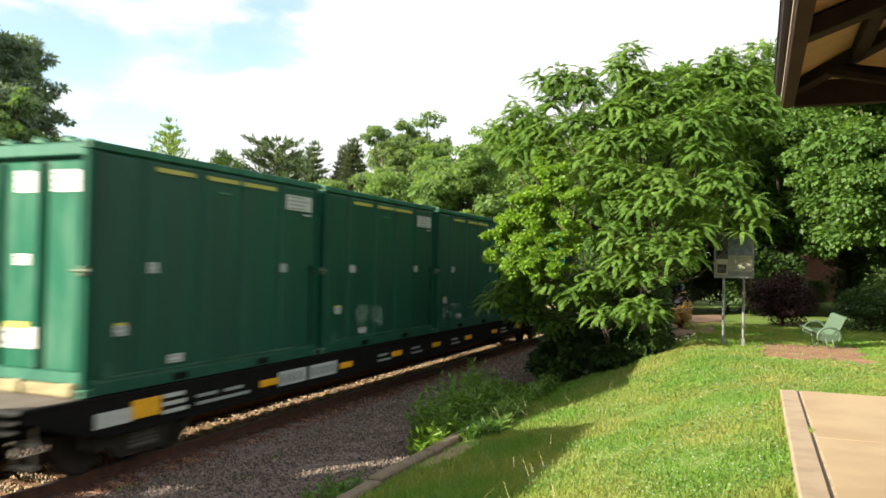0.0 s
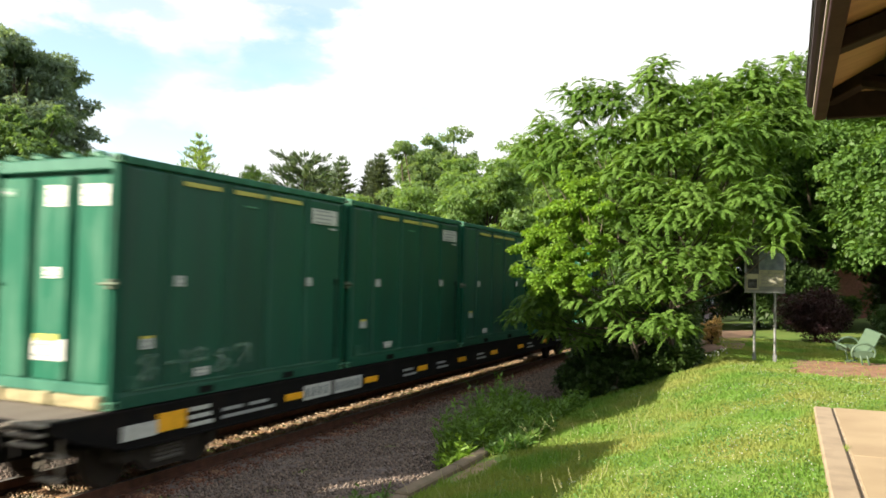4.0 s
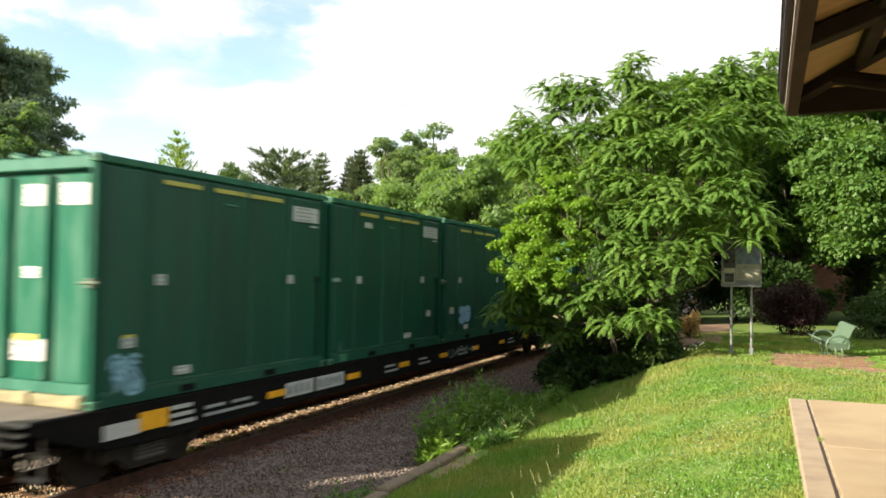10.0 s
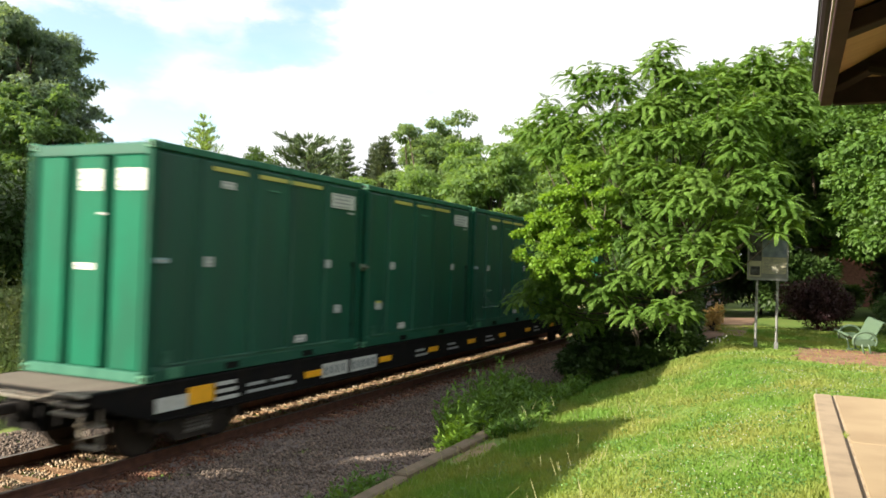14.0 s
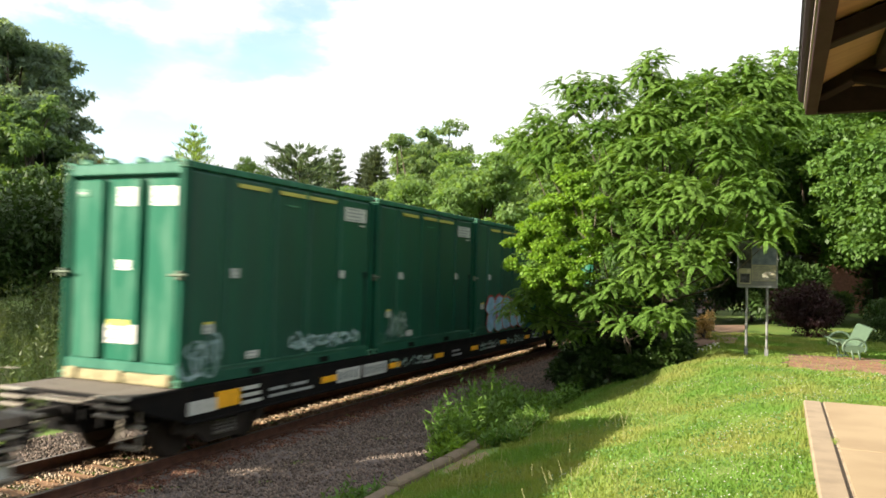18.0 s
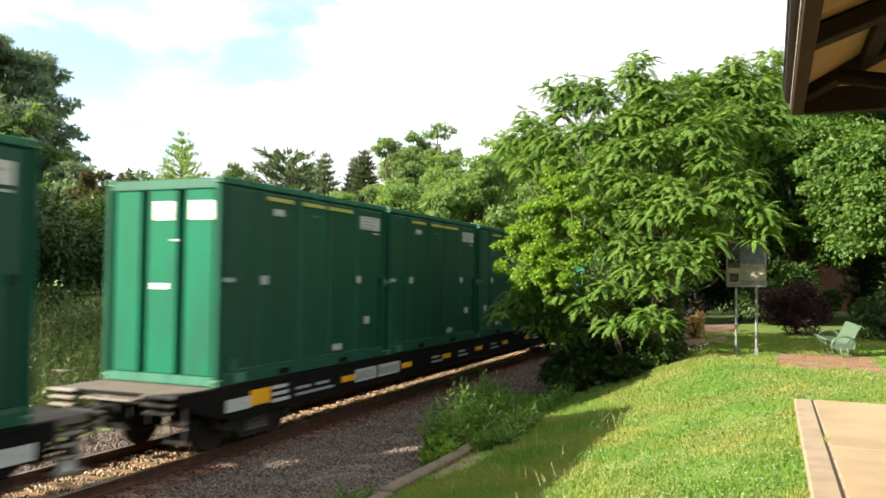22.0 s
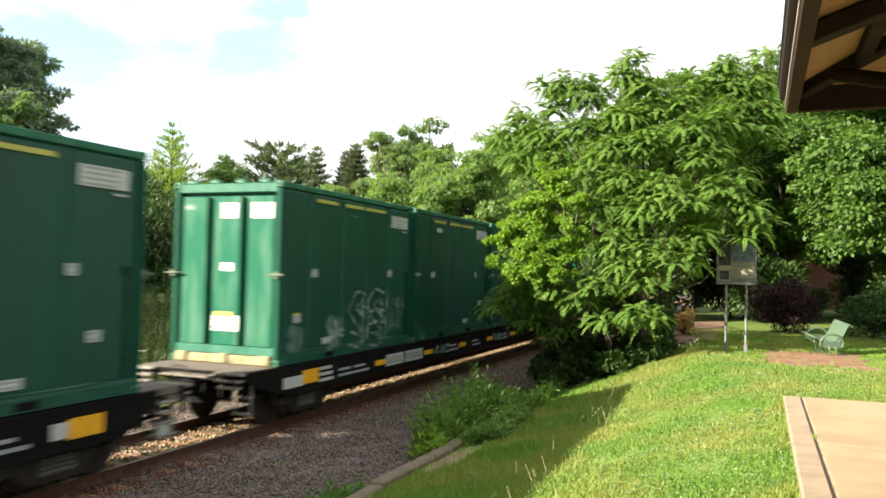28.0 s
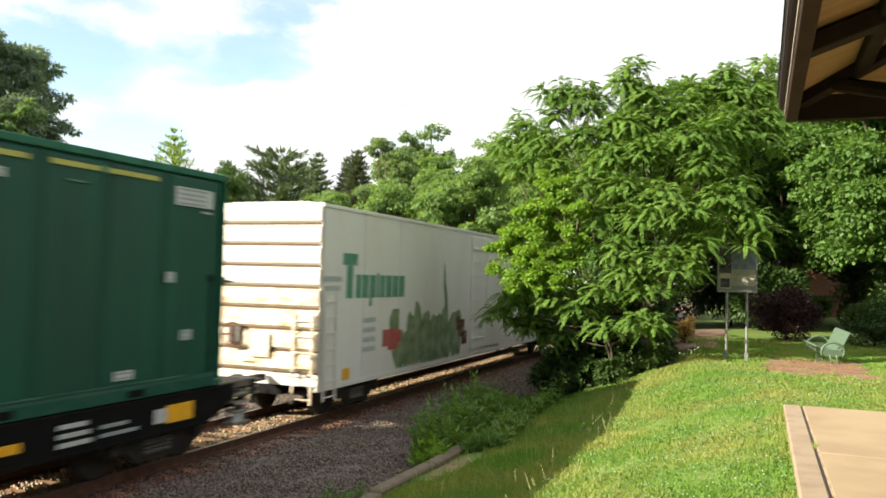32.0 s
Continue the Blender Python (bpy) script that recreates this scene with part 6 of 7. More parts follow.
def build_bench():
    z = float(height_at(1.45, 20.6))
    t = thing("bench", "pale green pressed-metal park bench with looped arms, beside brick paving", "bench", at=pose(1.40, 20.75, z + 0.03, 0, 7, -90 + 20))
    # local: the bench runs along x and faces -y; pressed plates with rolled edges
    half = 0.37

    def pressed(profile, thick):
        q = Shape()
        pts = [Vector((0, *p)) for p in profile]
        ring = []
        for k, p in enumerate(pts):
            d = (pts[min(k + 1, len(pts) - 1)] - pts[max(k - 1, 0)]).normalized()
            w = Vector((0, -d.z, d.y)) * thick / 2
            ring.append((p + w, p - w))
        for x in (-half, half):
            q.v += [tuple(c + Vector((x, 0, 0))) for pair in ring for c in pair]
        n, m = len(pts), 2 * len(pts)
        for k in range(n - 1):
            a, b = 2 * k, 2 * k + 2
            q.f += [(a, b, b + m, a + m), (a + 1, a + 1 + m, b + 1 + m, b + 1), (a, a + 1, b + 1, b), (a + m, b + m, b + 1 + m, a + 1 + m)]
        q.f += [(0, m, m + 1, 1), (m - 2, m - 1, 2 * m - 1, 2 * m - 2)]
        q.m = [0] * len(q.f)
        return q
    part("seat", pressed([(-0.40, 0.42), (-0.39, 0.45), (-0.36, 0.44), (-0.26, 0.36), (-0.12, 0.31), (0.04, 0.29), (0.12, 0.30)], 0.016), M["bench"], t, smooth=False)
    part("backrest", pressed([(0.12, 0.305), (0.17, 0.36), (0.24, 0.52), (0.31, 0.68), (0.335, 0.73), (0.36, 0.75), (0.40, 0.75), (0.43, 0.73), (0.435, 0.70)], 0.016), M["bench"], t)
    for x in (-half - 0.025, half + 0.025):
        pts = [(x, -0.03 + 0.26 * math.cos(a), 0.32 + 0.215 * math.sin(a)) for a in np.linspace(-0.5, math.pi + 0.5, 22)]
        part("arm", Shape().tube(pts, 0.026, 8), M["bench"], t, smooth=True)
        rim = [(-0.03 + 0.25 * math.cos(a), 0.30 + (0.10 if math.sin(a) < 0 else 0.07) * math.sin(a)) for a in np.linspace(0, 2 * math.pi, 25)[:-1]]
        n = len(rim)
        q = Shape().add([(x + d, *p) for d in (-0.012, 0.012) for p in rim], [tuple(range(n))[::-1], tuple(range(n, 2 * n))] + [(k, (k + 1) % n, n + (k + 1) % n, n + k) for k in range(n)])
        part("side_plate", q, M["bench"], t)
        for y in (-0.10, 0.05):
            leg = part("leg", Shape().tube([(x, y, 0.26), (x, y + 0.04, 0.14), (x, y + 0.09, -0.03)], 0.022, 8), M["bench"], t, smooth=True)
            part("foot", Shape().box(x - 0.035, x + 0.035, y + 0.03, y + 0.15, -0.07, -0.01, chamfer=0.005), M["bench"], leg)
    p = tagged(new("brick_paving"), "worn red brick paving in the grass under the bench", "paving", kind="structure")
    part("soil_bed", Shape().box(0.0, 2.2, 17.3, 21.1, z - 0.12, z + 0.012), M["soil"], p)
    s = Shape()
    rng = np.random.default_rng(12)
    for i in range(11):
        for j in range(34):
            if rng.random() < (0.05 if 0 < i < 9 and 1 < j < 32 else 0.4) or i > 9:
                continue
            x, y = 0.05 + i * 0.207 + (0.1 if j % 2 else 0), 17.4 + j * 0.106
            dz = rng.normal(0, 0.003)
            s.box(x, x + 0.2, y, y + 0.1, z - 0.05, z + 0.022 + dz)
    tagged(part("bricks", s, M["brick_far"], p), kind="stuff")


M["brick_far"] = material("paving_brick_field", (0.20, 0.095, 0.052), 0.9, vary=0.3, scale=2.2, fine=50, bump=0.3, island=0.5, other=(0.21, 0.13, 0.075))
build_bench()


def build_path():
    xs, ys = spread((-9, 0.4), (-1.2, 1)), spread((23.4, 0.5), (32.5, 1))

    def fn(x, y):
        return height_at(x, y) + 0.03
    V, F = grid(xs, ys, fn)
    V[:, 1] += 1.2 * np.sin(V[:, 0] * 0.35)
    part_ob = part("path", cloud_mesh("path", V, F, M["path"], True), None)
    tagged(part_ob, "dusty brown footpath in the shade of trees", "path", kind="structure")


build_path()


def build_house():
    t = thing("house", "red brick house half hidden behind trees", "house", at=pose(4.5, 52, -0.1))
    part("wall", Shape().box(-4.5, 4.5, 0, 7, -0.3, 3.2), M["house_brick"], t)
    part("roof", Shape().add([(-5, -0.5, 3.1), (5, -0.5, 3.1), (5, 7.5, 3.1), (-5, 7.5, 3.1), (-5, 3.5, 5.6), (5, 3.5, 5.6)], [(0, 1, 5, 4), (2, 3, 4, 5), (0, 4, 3), (1, 2, 5), (0, 3, 2, 1)]), M["shingle"], t)
    for x in (-3.4, 0.6, 2.5, 3.9):
        w = part("window", Shape().box(-0.5, 0.5, -0.06, 0.02, 0.9, 2.3), M["window_white"], t, "white framed window", at=pose(x, 0, 0))
        part("pane", Shape().box(-0.42, 0.42, -0.075, -0.055, 0.98, 2.22), M["pane"], w)


M.update(
    house_brick=material("house_brick", (0.27, 0.12, 0.085), 0.9, vary=0.3, scale=8, fine=60, bump=0.3),
    window_white=material("window_white", (0.45, 0.44, 0.42), 0.5, vary=0.1, bump=0),
    pane=material("dark_pane", (0.03, 0.035, 0.04), 0.08, vary=0.2, bump=0),
)
build_house()


# ---------------------------------------------------------------- trees and shrubs
def compound_leaves(name, tips, out, rng, mat, parent, length=0.5, pairs=9, leaflet=0.12, droop=0.55):
    """Long arching feather leaves: a thin stalk with leaflets in pairs, rising first and then hanging over."""
    n = len(tips)
    d = unit(out + rng.normal(0, 0.2, (n, 3)))
    side = unit(np.cross(d, np.array([0, 0, 1.0]) + rng.normal(0, 0.2, (n, 3))))
    L = length * rng.uniform(0.65, 1.3, n)
    hang = droop * rng.uniform(0.6, 1.4, n)

    def along(u):
        c = tips + d * (L * u)[:, None]
        c[:, 2] -= hang * L * u ** 2.2
        return c
    Vs = []
    for k in range(pairs):
        u = 0.16 + 0.84 * k / (pairs - 1)
        c = along(u)
        t = unit(along(u + 0.05) - along(u - 0.05))
        for s in (-1, 1):
            a = unit(side * s * 0.9 + t * 0.75 + np.array([0, 0, -0.42]) + rng.normal(0, 0.1, (n, 3)))
            w = unit(np.cross(a, np.cross(side, t) + rng.normal(0, 0.12, (n, 3))))
            ll = (leaflet * (1.05 - 0.9 * abs(u - 0.45) ** 1.5) * rng.uniform(0.85, 1.15, n))[:, None]
            Vs.append(np.stack([c, c + a * ll * 0.4 + w * ll * 0.2, c + a * ll, c + a * ll * 0.4 - w * ll * 0.2], 1))
    for u, v in ((0.0, 0.5), (0.5, 1.0)):
        a, b = along(u), along(v)
        Vs.append(np.stack([a - side * 0.004, a + side * 0.004, b + side * 0.003, b - side * 0.003], 1))
    V = np.concatenate(Vs).reshape(-1, 3)
    return part(name, cloud_mesh(name, V, np.arange(len(V)).reshape(-1, 4), mat), None, parent)


def build_front_tree():
    rng = np.random.default_rng(31)
    bx, by, bz = -2.6, 19.4, -0.62
    t = thing("tree", "young broad tree with long drooping compound leaves beside the track", "tree", at=pose(bx, by, bz))
    # boughs: x to the station side, y along the track, height above the foot, reach
    top = [(-0.36, 0, 7.5, 0.27), (-0.56, 0, 7.12, 0.42), (-0.15, 0, 6.74, 0.51), (-2.34, 0.4, 6.96, 0.46), (-1.66, 0.3, 6.74, 0.52), (-2.91, 0.4, 7.1, 0.25), (-2.59, 0.5, 6.53, 0.4), (-3.42, 0.5, 6.02, 0.47), (-4.0, 0.6, 5.66, 0.37), (-2.83, 0.3, 5.6, 0.58), (-3.46, 0.4, 5.1, 0.52)]
    top += [(-2.5, 0.2, 5.05, 0.52), (-1.48, -0.2, 5.69, 0.57), (-0.57, -0.3, 5.94, 0.57), (0.25, 0, 6.08, 0.51), (-0.73, -0.5, 5.14, 0.56), (0.05, -0.5, 5.23, 0.56), (1.06, -0.4, 5.49, 0.59), (1.65, 0, 5.68, 0.57), (1.37, -0.5, 4.87, 0.5), (0.85, 0.2, 6.21, 0.43)]
    mid = [(-1.25, -0.6, 4.52, 0.5), (-0.41, -0.8, 4.25, 0.55), (0.49, -0.9, 4.08, 0.58), (0.93, -1.0, 3.68, 0.54), (0.13, -1.0, 3.53, 0.6), (1.68, -0.6, 3.99, 0.56), (2.25, -0.4, 3.61, 0.47), (2.65, -0.4, 3.35, 0.24), (2.03, -0.2, 4.33, 0.39), (2.33, -0.2, 3.04, 0.3)]
    mid += [(-0.82, -0.7, 3.64, 0.44), (-0.5, -1, 2.83, 0.54), (-0.16, -1.1, 2.27, 0.48), (0.91, -1.1, 2.45, 0.54), (1.24, -0.8, 2.95, 0.41), (0.38, -1, 2.7, 0.49)]
    low = [(-2.55, -0.6, 1.97, 0.5), (-1.97, -0.8, 1.51, 0.55), (-1.43, -0.8, 1.26, 0.41), (-0.88, -1, 1.68, 0.49), (-0.75, -1, 0.9, 0.34), (0.15, -1.1, 1.77, 0.4), (0.06, -1.3, 1.05, 0.48), (0.4, -1.3, 0.99, 0.25), (-3.17, -0.2, 1.39, 0.51), (-3.61, -0.3, 1.09, 0.33), (-2.77, 0, 0.75, 0.45), (-2.1, 0.2, 0.55, 0.43), (-3.08, 0, 2.17, 0.39)]
    back = [(-1.04, 1.3, 4.26, 1.0), (0.37, 1.3, 4.95, 1.0), (1.07, 1.2, 3.56, 0.83), (-2.21, 1.2, 3.53, 0.93), (-0.3, 1.2, 2.5, 0.9), (-2.55, 1.3, 4.76, 0.81), (1.72, 1.2, 5.02, 0.71), (-1.56, 1.0, 1.61, 0.79), (-3.5, 1.3, 2.55, 0.58), (-2.99, 1.2, 1.8, 0.66), (-3.6, 1.2, 1.7, 0.46), (-3.15, 0.8, 1.13, 0.5), (-2.57, 0.6, 1.16, 0.54)]
    side = [(1.71, 1.5, 7.59, 0.36), (1.51, 1.4, 7.12, 0.52), (2.11, 1.5, 6.95, 0.52), (2.57, 2.0, 7.81, 0.3), (2.49, 2.0, 7.25, 0.5), (1.98, 1.2, 6.33, 0.58), (2.62, 1.6, 6.37, 0.52), (0.94, 1.0, 7.0, 0.41), (2.43, 1.4, 5.71, 0.55)]
    boughs = [(x + (0.22 if x < -1.6 and z > 4.5 else 0), y, z + (-0.06 if z > 6.3 else 0.04 if z > 4.4 else 0.12 if z > 1.8 else 0.25), r, 0.72) for x, y, z, r in top + side + mid + low]
    part("trunk", limbs(-0.2, boughs, 0.065, rng, fork=0.2), M["bark"], t)
    P, D = [], []
    for x, y, z, r, flat in boughs + [(*q, 0.8) for q in back]:
        n = max(2, int(round((40 if r > 0.7 else 76 if z > 4.4 else 68 if z > 3.3 else 52) * r * r)))
        k = np.arange(n) + 0.5
        up = 1 - 1.45 * k / n                       # rosettes spread evenly over the bough's skin, few below
        a = 2.4 * k + rng.uniform(0, 6.28)
        q = np.sqrt(np.maximum(0, 1 - up * up))
        skin_dir = np.stack([q * np.cos(a), q * np.sin(a), up], -1) + rng.normal(0, 0.12, (n, 3))
        at = np.array([x, y, z]) + skin_dir * r * np.array([1, 1, flat]) * rng.uniform(0.35, 0.95, (n, 1))
        for c, v in zip(at, skin_dir):
            m = int(rng.integers(6, 10))
            b = rng.uniform(0, 6.28) + np.arange(m) * 2.4
            ring = np.stack([np.cos(b), np.sin(b), rng.uniform(-0.05, 0.6, m)], -1)
            P.append(c + ring * 0.03)
            D.append(unit(ring + 0.5 * v))
    # upright leading shoots with whorls of leaves
    for x, y, z, h in ((-0.4, 0.0, 7.2, 0.5), (0.3, 0.1, 6.5, 0.4), (1.66, 0.2, 6.1, 0.35), (-2.3, 0.4, 7.1, 0.25), (-1.5, 0.2, 6.9, 0.3), (-3.4, 0.5, 6.35, 0.25), (0.9, -0.1, 6.45, 0.3)):
        part("shoot", Shape().tube([(x, y, z - 0.8), (x + 0.02, y, z - 0.1), (x, y, z + h)], [0.02, 0.014, 0.005], 5), M["pale_bark"], t)
        for k in (0.0, 0.5, 1.0):
            b = rng.uniform(0, 6.28) + np.arange(6) * 1.05
            ring = np.stack([np.cos(b), np.sin(b), np.full(6, 0.25 + 0.4 * k)], -1)
            P.append(np.array([x, y, z + h * k]) + ring * 0.02)
            D.append(unit(ring))
    compound_leaves("crown", np.concatenate(P), np.concatenate(D), rng, LEAF["sumac"], t, 0.40, 12, 0.088, 0.55)
    # a lighter sapling by its side
    rng = np.random.default_rng(32)
    t = thing("sapling", "young bright green leafy tree at the edge of the track bed", "tree", at=pose(-4.3, 18.6, -1.15))
    cl = [(-0.4, -0.5, 5.04, 0.39), (-0.72, -0.6, 4.6, 0.45), (-0.04, -0.6, 4.66, 0.36), (0.36, -0.6, 4.39, 0.31), (-1.18, -0.4, 3.9, 0.4), (-0.48, -0.7, 3.87, 0.45), (0.26, -0.7, 3.78, 0.36), (-1.64, -0.3, 3.49, 0.34), (-0.91, -0.6, 3.27, 0.45)]
    cl += [(-0.24, -0.7, 3.21, 0.42), (0.21, -0.7, 3.34, 0.31), (-1.14, -0.5, 2.81, 0.37), (-0.47, -0.7, 2.71, 0.36), (-0.03, -0.7, 2.77, 0.31), (-1.81, -0.2, 3.0, 0.23), (-0.96, 0.3, 3.54, 0.74), (-0.39, 0.3, 4.23, 0.68)]
    # each clump breaks up into flat sprays of leaves
    sprays = []
    for x, y, z, r in cl:
        for _ in range(9):
            o = unit(rng.normal(0, 1, 3)) * r * rng.uniform(0.35, 1.1)
            sprays.append((x + o[0], y + o[1], z + o[2] * 0.8, r * rng.uniform(0.25, 0.48), 0.4))
    bend = [(1.05, 0.75, 0.1), (0.95, 0.5, 1.2), (0.45, -0.1, 2.4), (-0.25, -0.4, 4.4)]
    part("trunk", Shape().tube(bend, [0.036, 0.03, 0.026, 0.01], 8).tube([(1.15, 0.7, 0.1), (0.8, 0.2, 1.6), (0.45, -0.6, 3.4)], [0.03, 0.026, 0.01], 7), M["bark"], t)
    for x, y, z, r in cl:
        a = Vector(bend[1]).lerp(Vector(bend[3]), min(max((z - 1.9) / 3.6, 0.05), 0.9))
        m = a.lerp(Vector((x, y, z)), 0.55) + Vector((0, 0, -0.08))
        part("limb", Shape().tube([a, m, (x, y, z)], [0.02, 0.014, 0.005], 6), M["pale_bark"], t)
    crown("crown", sprays, 24000, 0.095, LEAF["bright"], 33, t, 0.55, 0.66)


build_front_tree()


def shrub(name, label, x, y, width, depth, height, mat, seed, count, size, category="shrub", group="", clumps=14):
    rng = np.random.default_rng(seed)
    z = float(height_at(x, y))
    t = thing(name, label, category, group, at=pose(x, y, z))
    cl = envelope(rng, clumps, 0, 0, height * 0.5, width / 2 * 0.8, depth / 2 * 0.8, height * 0.42, min(width, height) * 0.22, low=-0.9, flat=0.85)
    tagged(part("stem", limbs(-0.1, cl, 0.03 + height * 0.008, rng, fork=0.1), M["bark"], t), kind="stuff")
    crown("foliage", cl, count, size, mat, seed + 1, t, 0.2, 0.5)
    return t


def build_woods():
    # undergrowth below the front trees; its dark leaf colour stands in for shade
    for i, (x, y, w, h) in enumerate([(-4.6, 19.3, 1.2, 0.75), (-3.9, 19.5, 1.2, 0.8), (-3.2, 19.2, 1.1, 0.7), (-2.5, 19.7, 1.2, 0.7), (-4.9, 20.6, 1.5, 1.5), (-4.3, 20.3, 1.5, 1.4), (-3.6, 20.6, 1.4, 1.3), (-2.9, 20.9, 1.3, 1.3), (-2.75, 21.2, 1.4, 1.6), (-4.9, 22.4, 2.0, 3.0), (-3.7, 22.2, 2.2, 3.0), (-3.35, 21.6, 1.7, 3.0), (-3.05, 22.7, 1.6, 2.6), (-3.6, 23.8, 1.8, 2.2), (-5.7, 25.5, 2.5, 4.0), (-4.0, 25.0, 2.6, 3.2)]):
        shrub("undergrowth", "leafy undergrowth below the trees, its dark green partly put-in shade", x, y, w, 1.8, h, LEAF["oak" if i % 3 == 0 and i > 8 else "dark"], 60 + 3 * i, 4200, 0.14, group="undergrowth by the track")
    # burgundy bush, green bushes on the lawn
    shrub("burgundy_bush", "round dark burgundy ornamental bush on the lawn", 0.72, 27.5, 2.5, 2.2, 1.75, LEAF["red"], 90, 20000, 0.075, "bush", clumps=40)
    shrub("yew_bush", "dense dark green clipped bush on the lawn", 3.1, 26.5, 2.3, 2.0, 1.55, LEAF["dark"], 94, 11000, 0.08, "bush", clumps=34)
    shrub("yew_bush", "dense dark green clipped bush on the lawn", 5.6, 27.5, 2.6, 2.0, 1.5, LEAF["dark"], 97, 7000, 0.08, "bush", clumps=30)
    shrub("dry_bush", "small dry tan bush at the edge of the footpath", -2.1, 24.2, 0.62, 0.6, 0.98, LEAF["dry"], 92, 1500, 0.09, "bush")
    # thicket below the maples; shade put into its leaf colours
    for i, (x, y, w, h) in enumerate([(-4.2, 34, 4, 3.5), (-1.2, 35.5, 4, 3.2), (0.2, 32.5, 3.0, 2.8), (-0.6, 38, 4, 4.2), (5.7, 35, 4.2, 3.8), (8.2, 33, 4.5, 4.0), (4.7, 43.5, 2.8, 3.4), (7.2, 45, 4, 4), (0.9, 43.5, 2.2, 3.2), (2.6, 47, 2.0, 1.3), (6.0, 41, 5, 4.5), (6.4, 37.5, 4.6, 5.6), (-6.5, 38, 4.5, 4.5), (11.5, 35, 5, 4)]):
        shrub("thicket", "thicket below tall maples, shade put into its dark leaves", x, y, w, 3.0, h, LEAF["dark" if i < 3 else "shade"], 140 + 3 * i, 5500, 0.22, group="thicket behind the green", clumps=22)
    # maples on the station side
    for i, (x, y, h, w, n, key) in enumerate([(4.6, 31.0, 10.8, 8.6, 52000, "maple"), (0.9, 34.5, 10.4, 5.4, 22000, "maple"), (-0.4, 36, 11.0, 8.5, 42000, "maple"), (-3.4, 30, 9.6, 5.4, 20000, "maple"), (-4.6, 31.5, 9.4, 6.0, 26000, "maple"), (9.5, 36, 12.5, 9, 24000, "oak"),
                                             (-6.8, 40, 11.5, 7, 22000, "maple"), (1.1, 43, 14.0, 9, 22000, "oak"), (-3.4, 48, 14.0, 9, 18000, "oak"), (12.0, 46, 14, 10, 15000, "oak"), (7.5, 55, 15, 11, 12000, "oak"), (3.8, 40, 6.5, 4.4, 9000, "oak")]):
        broad_tree("tall leafy maple with sunlit outer leaves" if key == "maple" else "tall dark leafy tree behind the maples", x, y, float(height_at(x, y)), h, w, LEAF[key], 110 + 3 * i, int(n * (2.2 if i < 2 else 1.5)), 0.175 if i < 2 else 0.215, 50, 0.2 if i == 0 or h < 7 else 0.12, group="trees behind the green", droop=0.6, wide=0.75, tufts=12)
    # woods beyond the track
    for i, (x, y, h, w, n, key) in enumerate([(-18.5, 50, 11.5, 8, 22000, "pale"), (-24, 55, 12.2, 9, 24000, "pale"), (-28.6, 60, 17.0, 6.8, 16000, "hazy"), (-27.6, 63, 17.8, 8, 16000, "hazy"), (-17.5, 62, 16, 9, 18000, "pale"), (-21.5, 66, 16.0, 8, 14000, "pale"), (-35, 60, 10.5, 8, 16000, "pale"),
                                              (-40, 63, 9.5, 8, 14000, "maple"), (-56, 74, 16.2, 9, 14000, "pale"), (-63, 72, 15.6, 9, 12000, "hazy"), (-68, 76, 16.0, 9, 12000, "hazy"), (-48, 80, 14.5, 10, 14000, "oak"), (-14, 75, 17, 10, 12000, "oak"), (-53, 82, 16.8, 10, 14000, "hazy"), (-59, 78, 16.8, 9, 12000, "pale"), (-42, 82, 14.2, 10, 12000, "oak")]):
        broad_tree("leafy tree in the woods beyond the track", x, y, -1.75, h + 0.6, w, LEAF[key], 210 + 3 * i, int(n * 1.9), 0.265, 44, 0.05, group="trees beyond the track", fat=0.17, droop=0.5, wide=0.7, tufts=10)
    # dark entries: shade of the lower woods put into the leaf colour
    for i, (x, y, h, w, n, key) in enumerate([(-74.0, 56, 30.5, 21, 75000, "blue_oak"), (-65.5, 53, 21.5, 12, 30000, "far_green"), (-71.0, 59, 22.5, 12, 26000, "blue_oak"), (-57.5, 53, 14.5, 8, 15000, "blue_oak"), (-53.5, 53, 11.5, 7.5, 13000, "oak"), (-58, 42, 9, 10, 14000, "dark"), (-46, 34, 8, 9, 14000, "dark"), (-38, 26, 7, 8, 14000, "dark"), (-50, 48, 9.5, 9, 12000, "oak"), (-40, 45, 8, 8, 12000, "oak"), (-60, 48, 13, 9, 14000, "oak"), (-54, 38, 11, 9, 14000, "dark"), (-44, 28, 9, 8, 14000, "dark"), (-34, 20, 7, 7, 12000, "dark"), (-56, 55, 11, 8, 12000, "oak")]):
        broad_tree("large dark leafy oak beyond the track" if h > 20 else "leafy tree beyond the track, in view or added for shade", x, y, -1.75, h, w, LEAF[key], 310 + 3 * i, int(n * 1.3), 0.41, 70 if h > 20 else 36, 0.06, group="trees beyond the track", fat=0.13 if h > 20 else 0.19, droop=0.45, wide=0.7, tufts=8 if h > 20 else 6)
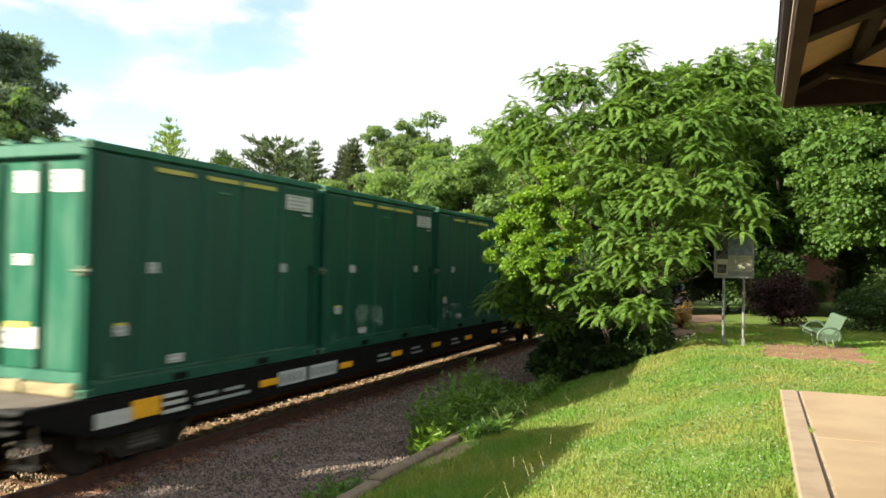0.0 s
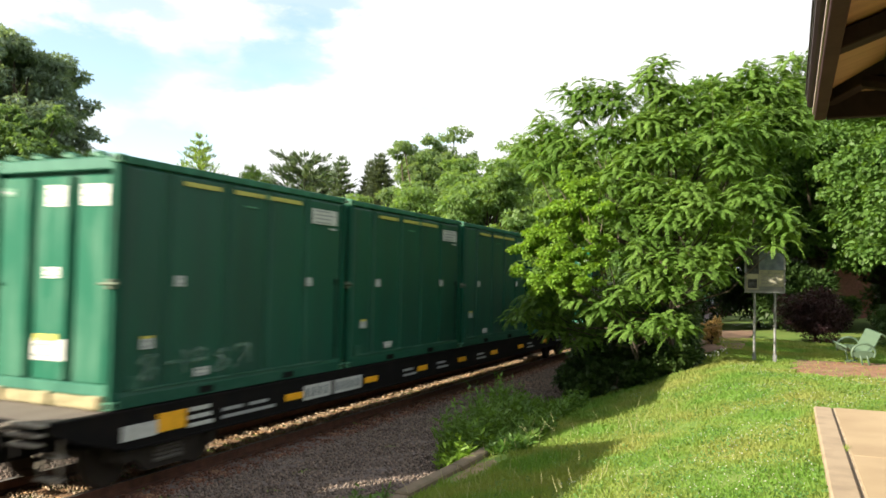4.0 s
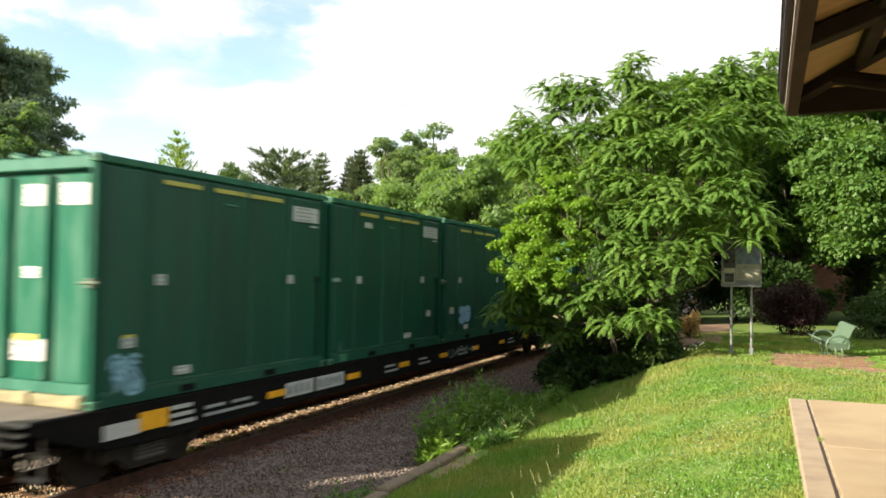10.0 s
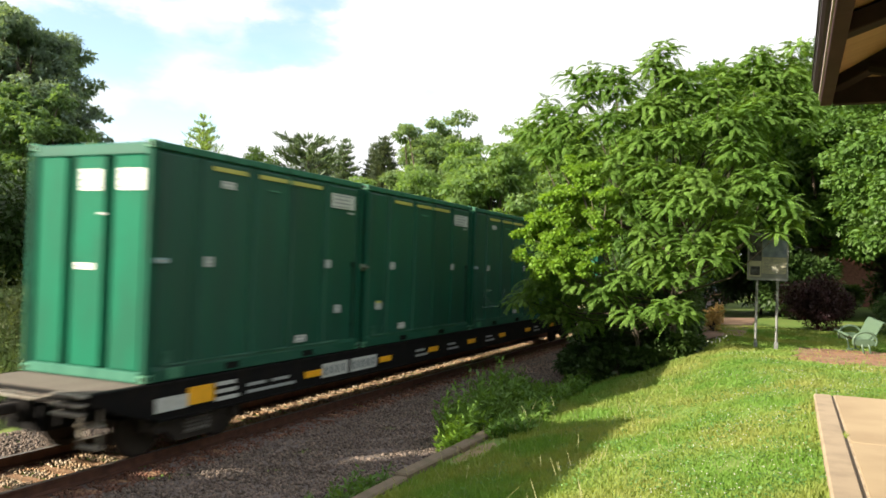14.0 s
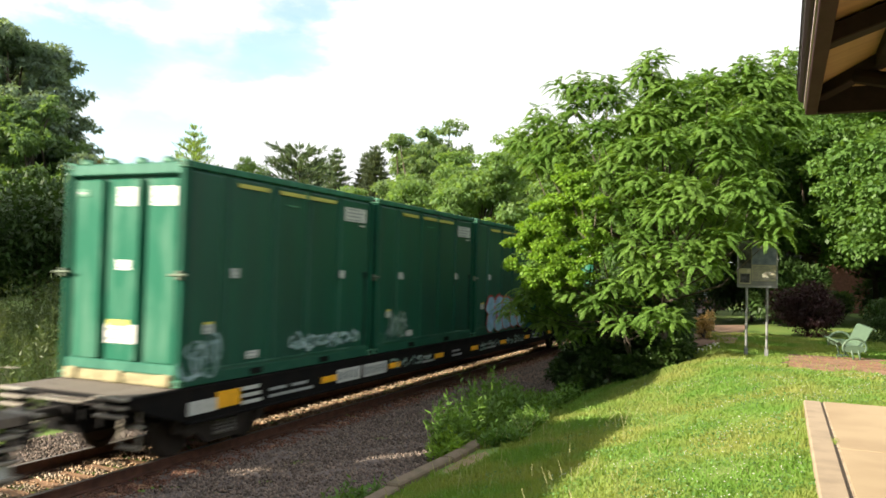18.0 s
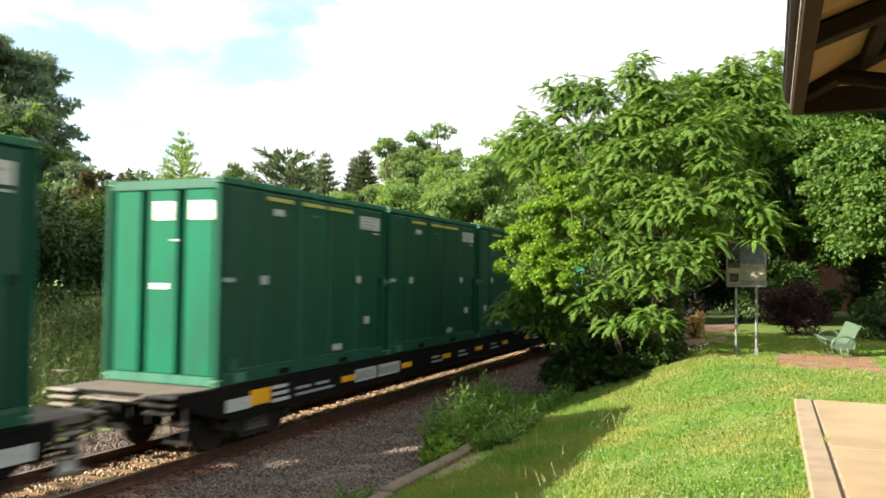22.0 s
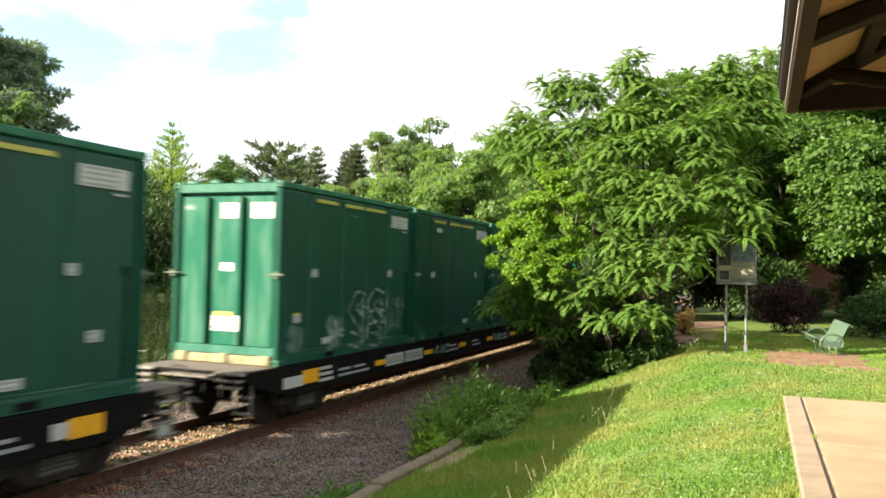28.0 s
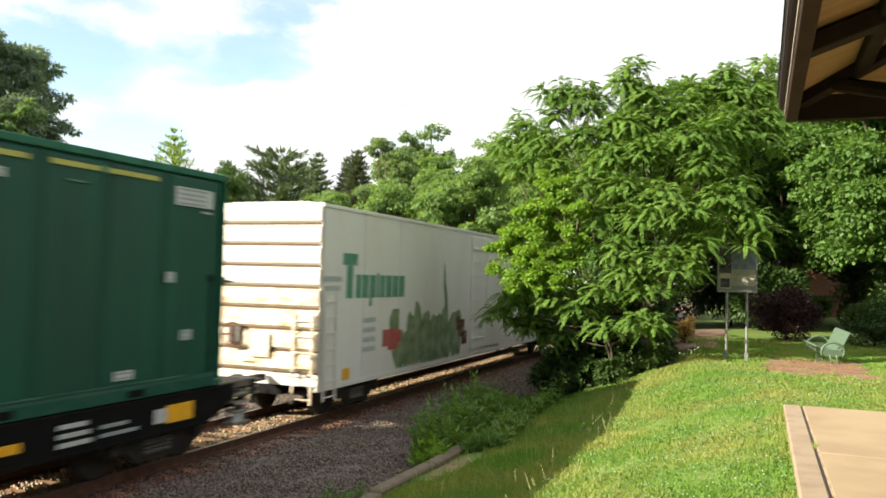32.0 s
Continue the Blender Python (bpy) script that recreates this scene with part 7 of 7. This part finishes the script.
    # unseen trees that close the place beside the track and behind the station
    # added to shade the far woods and cut sky light on the train
    for i, (x, y, h, w) in enumerate([(-90, 24, 12, 13), (-70, 12, 12, 12), (-60, 4, 12, 12), (-49, 2, 14, 12), (-42, -8, 13, 11), (-36, 3, 13.5, 11), (-33.5, 9.5, 13, 9), (-40, 12, 14, 11), (-45, 18, 13, 10), (17, 22, 13, 10), (20, 10, 14, 11), (19, -3, 14, 11), (17, -16, 13, 11), (8, -27, 13, 11), (-3, -30, 12, 10)]):
        broad_tree("leafy tree beyond the track, in view or added for shade" if x < -10 else "unseen leafy tree behind the station, added to block sky", x, y, -1.75 if x < -10 else -0.1, h, w, LEAF["oak"], 610 + 3 * i, 9000, 0.55, 26, 0.05, group="trees beyond the track" if x < -10 else "trees behind the station", fat=0.2)


build_woods()


def conifer(label, x, y, z, height, width, mat, seed, tiers, per, size, bare=0.2, lift=0.0, category="tree", taper=0.75):
    rng = np.random.default_rng(seed)
    t = thing("conifer", label, category, "conifers beyond the track", at=pose(x, y, z))
    s = Shape().tube([(0, 0, -0.2), (0, 0, height * 0.5), (0, 0, height)], [height * 0.017, height * 0.010, 0.02], 8)
    P, D = [], []
    for k in range(tiers):
        u = k / (tiers - 1)
        zz = height * (bare + (1 - bare) * u)
        r = width / 2 * (1 - u) ** taper * rng.uniform(0.75, 1.15) + 0.15
        for j in range(7):
            a = 6.28 * j / 7 + rng.uniform(0, 0.9)
            rr = r * rng.uniform(0.7, 1.1)
            tip = np.array([rr * math.cos(a), rr * math.sin(a), zz + rr * lift])
            s.tube([(0, 0, zz), tuple(tip)], [0.05, 0.012], 5, cap=False)
            n = max(6, int(per * rr / (width / 2)))
            q = rng.uniform(0.25, 1.0, n)[:, None]
            P.append(np.array([0, 0, zz]) + (tip - np.array([0, 0, zz])) * q + rng.normal(0, 0.16 + 0.05 * rr, (n, 3)) * np.array([1, 1, 0.45]))
            D.append(np.tile(unit(tip - np.array([0, 0, zz - 0.3 * (lift > 0)])), (n, 1)))
    part("trunk", s, M["bark"], t)
    V, F = leaves(np.concatenate(P), np.concatenate(D), size, size * 0.22, rng, 0.15 if lift <= 0 else -0.2)
    part("needles", cloud_mesh("needles", V, F, mat), None, t)


conifer("young pointed tree with light green feathery boughs", -52.5, 60, -1.75, 16.6, 12.0, LEAF["young"], 260, 20, 190, 0.46, 0.1, 0.5, taper=0.85)
broad_tree("bushy tree beyond the track", -57, 61, -1.75, 16.2, 8.0, LEAF["maple"], 264, 14000, 0.36, 24, 0.05, group="trees beyond the track", fat=0.2)
conifer("tall pine with upswept tufted boughs", -50.4, 75, -1.75, 16.9, 9.8, LEAF["pine"], 401, 7, 150, 0.75, 0.58, 0.42, taper=0.32)
conifer("slim grey-green pine beyond the track", -45.6, 75, -1.75, 16.3, 6.0, LEAF["pine"], 402, 22, 130, 0.6, 0.15, 0.3)
conifer("dark pointed spruce beyond the track", -40.6, 75, -1.75, 16.4, 7.5, LEAF["spruce"], 403, 30, 260, 0.6, 0.05, 0.1)
conifer("dark pointed spruce beyond the track", -42.9, 77, -1.75, 16.0, 5.5, LEAF["spruce"], 404, 28, 220, 0.6, 0.05, 0.1)


def weeds(name, label, x0, x1, y0, y1, count, tall, mat, seed, taper=0.0):
    """Upright leafy stalks in a strip."""
    rng = np.random.default_rng(seed)
    x, y = rng.uniform(x0, x1, count), rng.uniform(y0, y1, count)
    z = height_at(x, y)
    h = tall * rng.uniform(0.35, 1.25, count) * (1 - taper * smooth(0.45, 1.0, (y - y0) / (y1 - y0))) * (0.75 + 0.3 * np.sin(x * 5.1 + y * 2.3) * np.sin(y * 1.7))
    n = 11
    u = rng.uniform(0.1, 1.0, (count, n))
    lean = rng.normal(0, 0.12, (count, 2))
    P = np.stack([x[:, None] + lean[:, :1] * u * h[:, None], y[:, None] + lean[:, 1:] * u * h[:, None], z[:, None] + u * h[:, None]], -1).reshape(-1, 3)
    a = rng.uniform(0, 6.28, count * n)
    out = np.stack([np.cos(a), np.sin(a), rng.uniform(0.1, 0.9, count * n)], -1)
    V, F = leaves(P, out, 0.15, 0.038, rng, -0.05)
    base = np.stack([x, y, z - 0.02], -1)
    top = np.stack([x + lean[:, 0] * h, y + lean[:, 1] * h, z + h], -1)
    s = np.tile(np.array([0.005, 0.003, 0]), (count, 1))
    W = np.stack([base - s, base + s, top + s * 0.4, top - s * 0.4], 1).reshape(-1, 3)
    V = np.concatenate([V, W])
    F = np.concatenate([F, np.arange(count * 4).reshape(-1, 4) + len(F) * 4])
    tagged(part(name, cloud_mesh(name, V, F, mat), None), label, "weeds", kind="stuff")


weeds("kerb_weeds", "leafy green weeds growing over the kerb and ballast edge", -5.6, -4.95, 12.4, 18.6, 1050, 1.05, LEAF["weed"], 501, 0.55)
weeds("bank_weeds", "low leafy weeds spilling over the kerb", -5.1, -4.3, 13.4, 18.6, 420, 0.4, LEAF["weed"], 504)
weeds("kerb_plants", "bright green broad-leaved plants at the foot of the bank", -5.35, -4.75, 11.9, 13.6, 150, 0.55, LEAF["bright"], 505)
weeds("spilling_weeds", "low green weeds spilling over the kerb", -4.85, -4.0, 12.5, 14.6, 260, 0.26, LEAF["weed"], 506)
weeds("near_weeds", "sparse green weeds at the kerb", -5.5, -4.9, 7.4, 9.9, 90, 0.4, LEAF["weed"], 502)
weeds("far_weeds", "tall rough grass and weeds beyond the track", -21, -13.8, 4, 48, 9000, 1.5, LEAF["rough"], 503)
# brush takes the dark leaf colour in place of the shade there
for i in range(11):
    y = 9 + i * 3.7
    shrub("brush", "wild brush beyond the track, dark green put in as shade", -24.5 + 1.6 * math.sin(i * 2.1), y, 5.4, 4.4, 6.6 - 0.22 * i + 0.9 * math.sin(i * 1.7), LEAF["dark"], 520 + 3 * i, 9000, 0.24, group="brush beyond the track", clumps=30)
broad_tree("copper-leaved tree beyond the track", -33.0, 32.5, -0.2, 7.6, 5.0, LEAF["copper"], 580, 12000, 0.3, 30, 0.05, group="trees beyond the track", droop=0.5, wide=0.7, tufts=5)


# ---------------------------------------------------------------- what moves
def motions():
    for ob, p in MOVERS:
        walk(ob, [(t, Matrix.Translation(p - Vector((0, s, 0)))) for t, s in TRAIN])


motions()
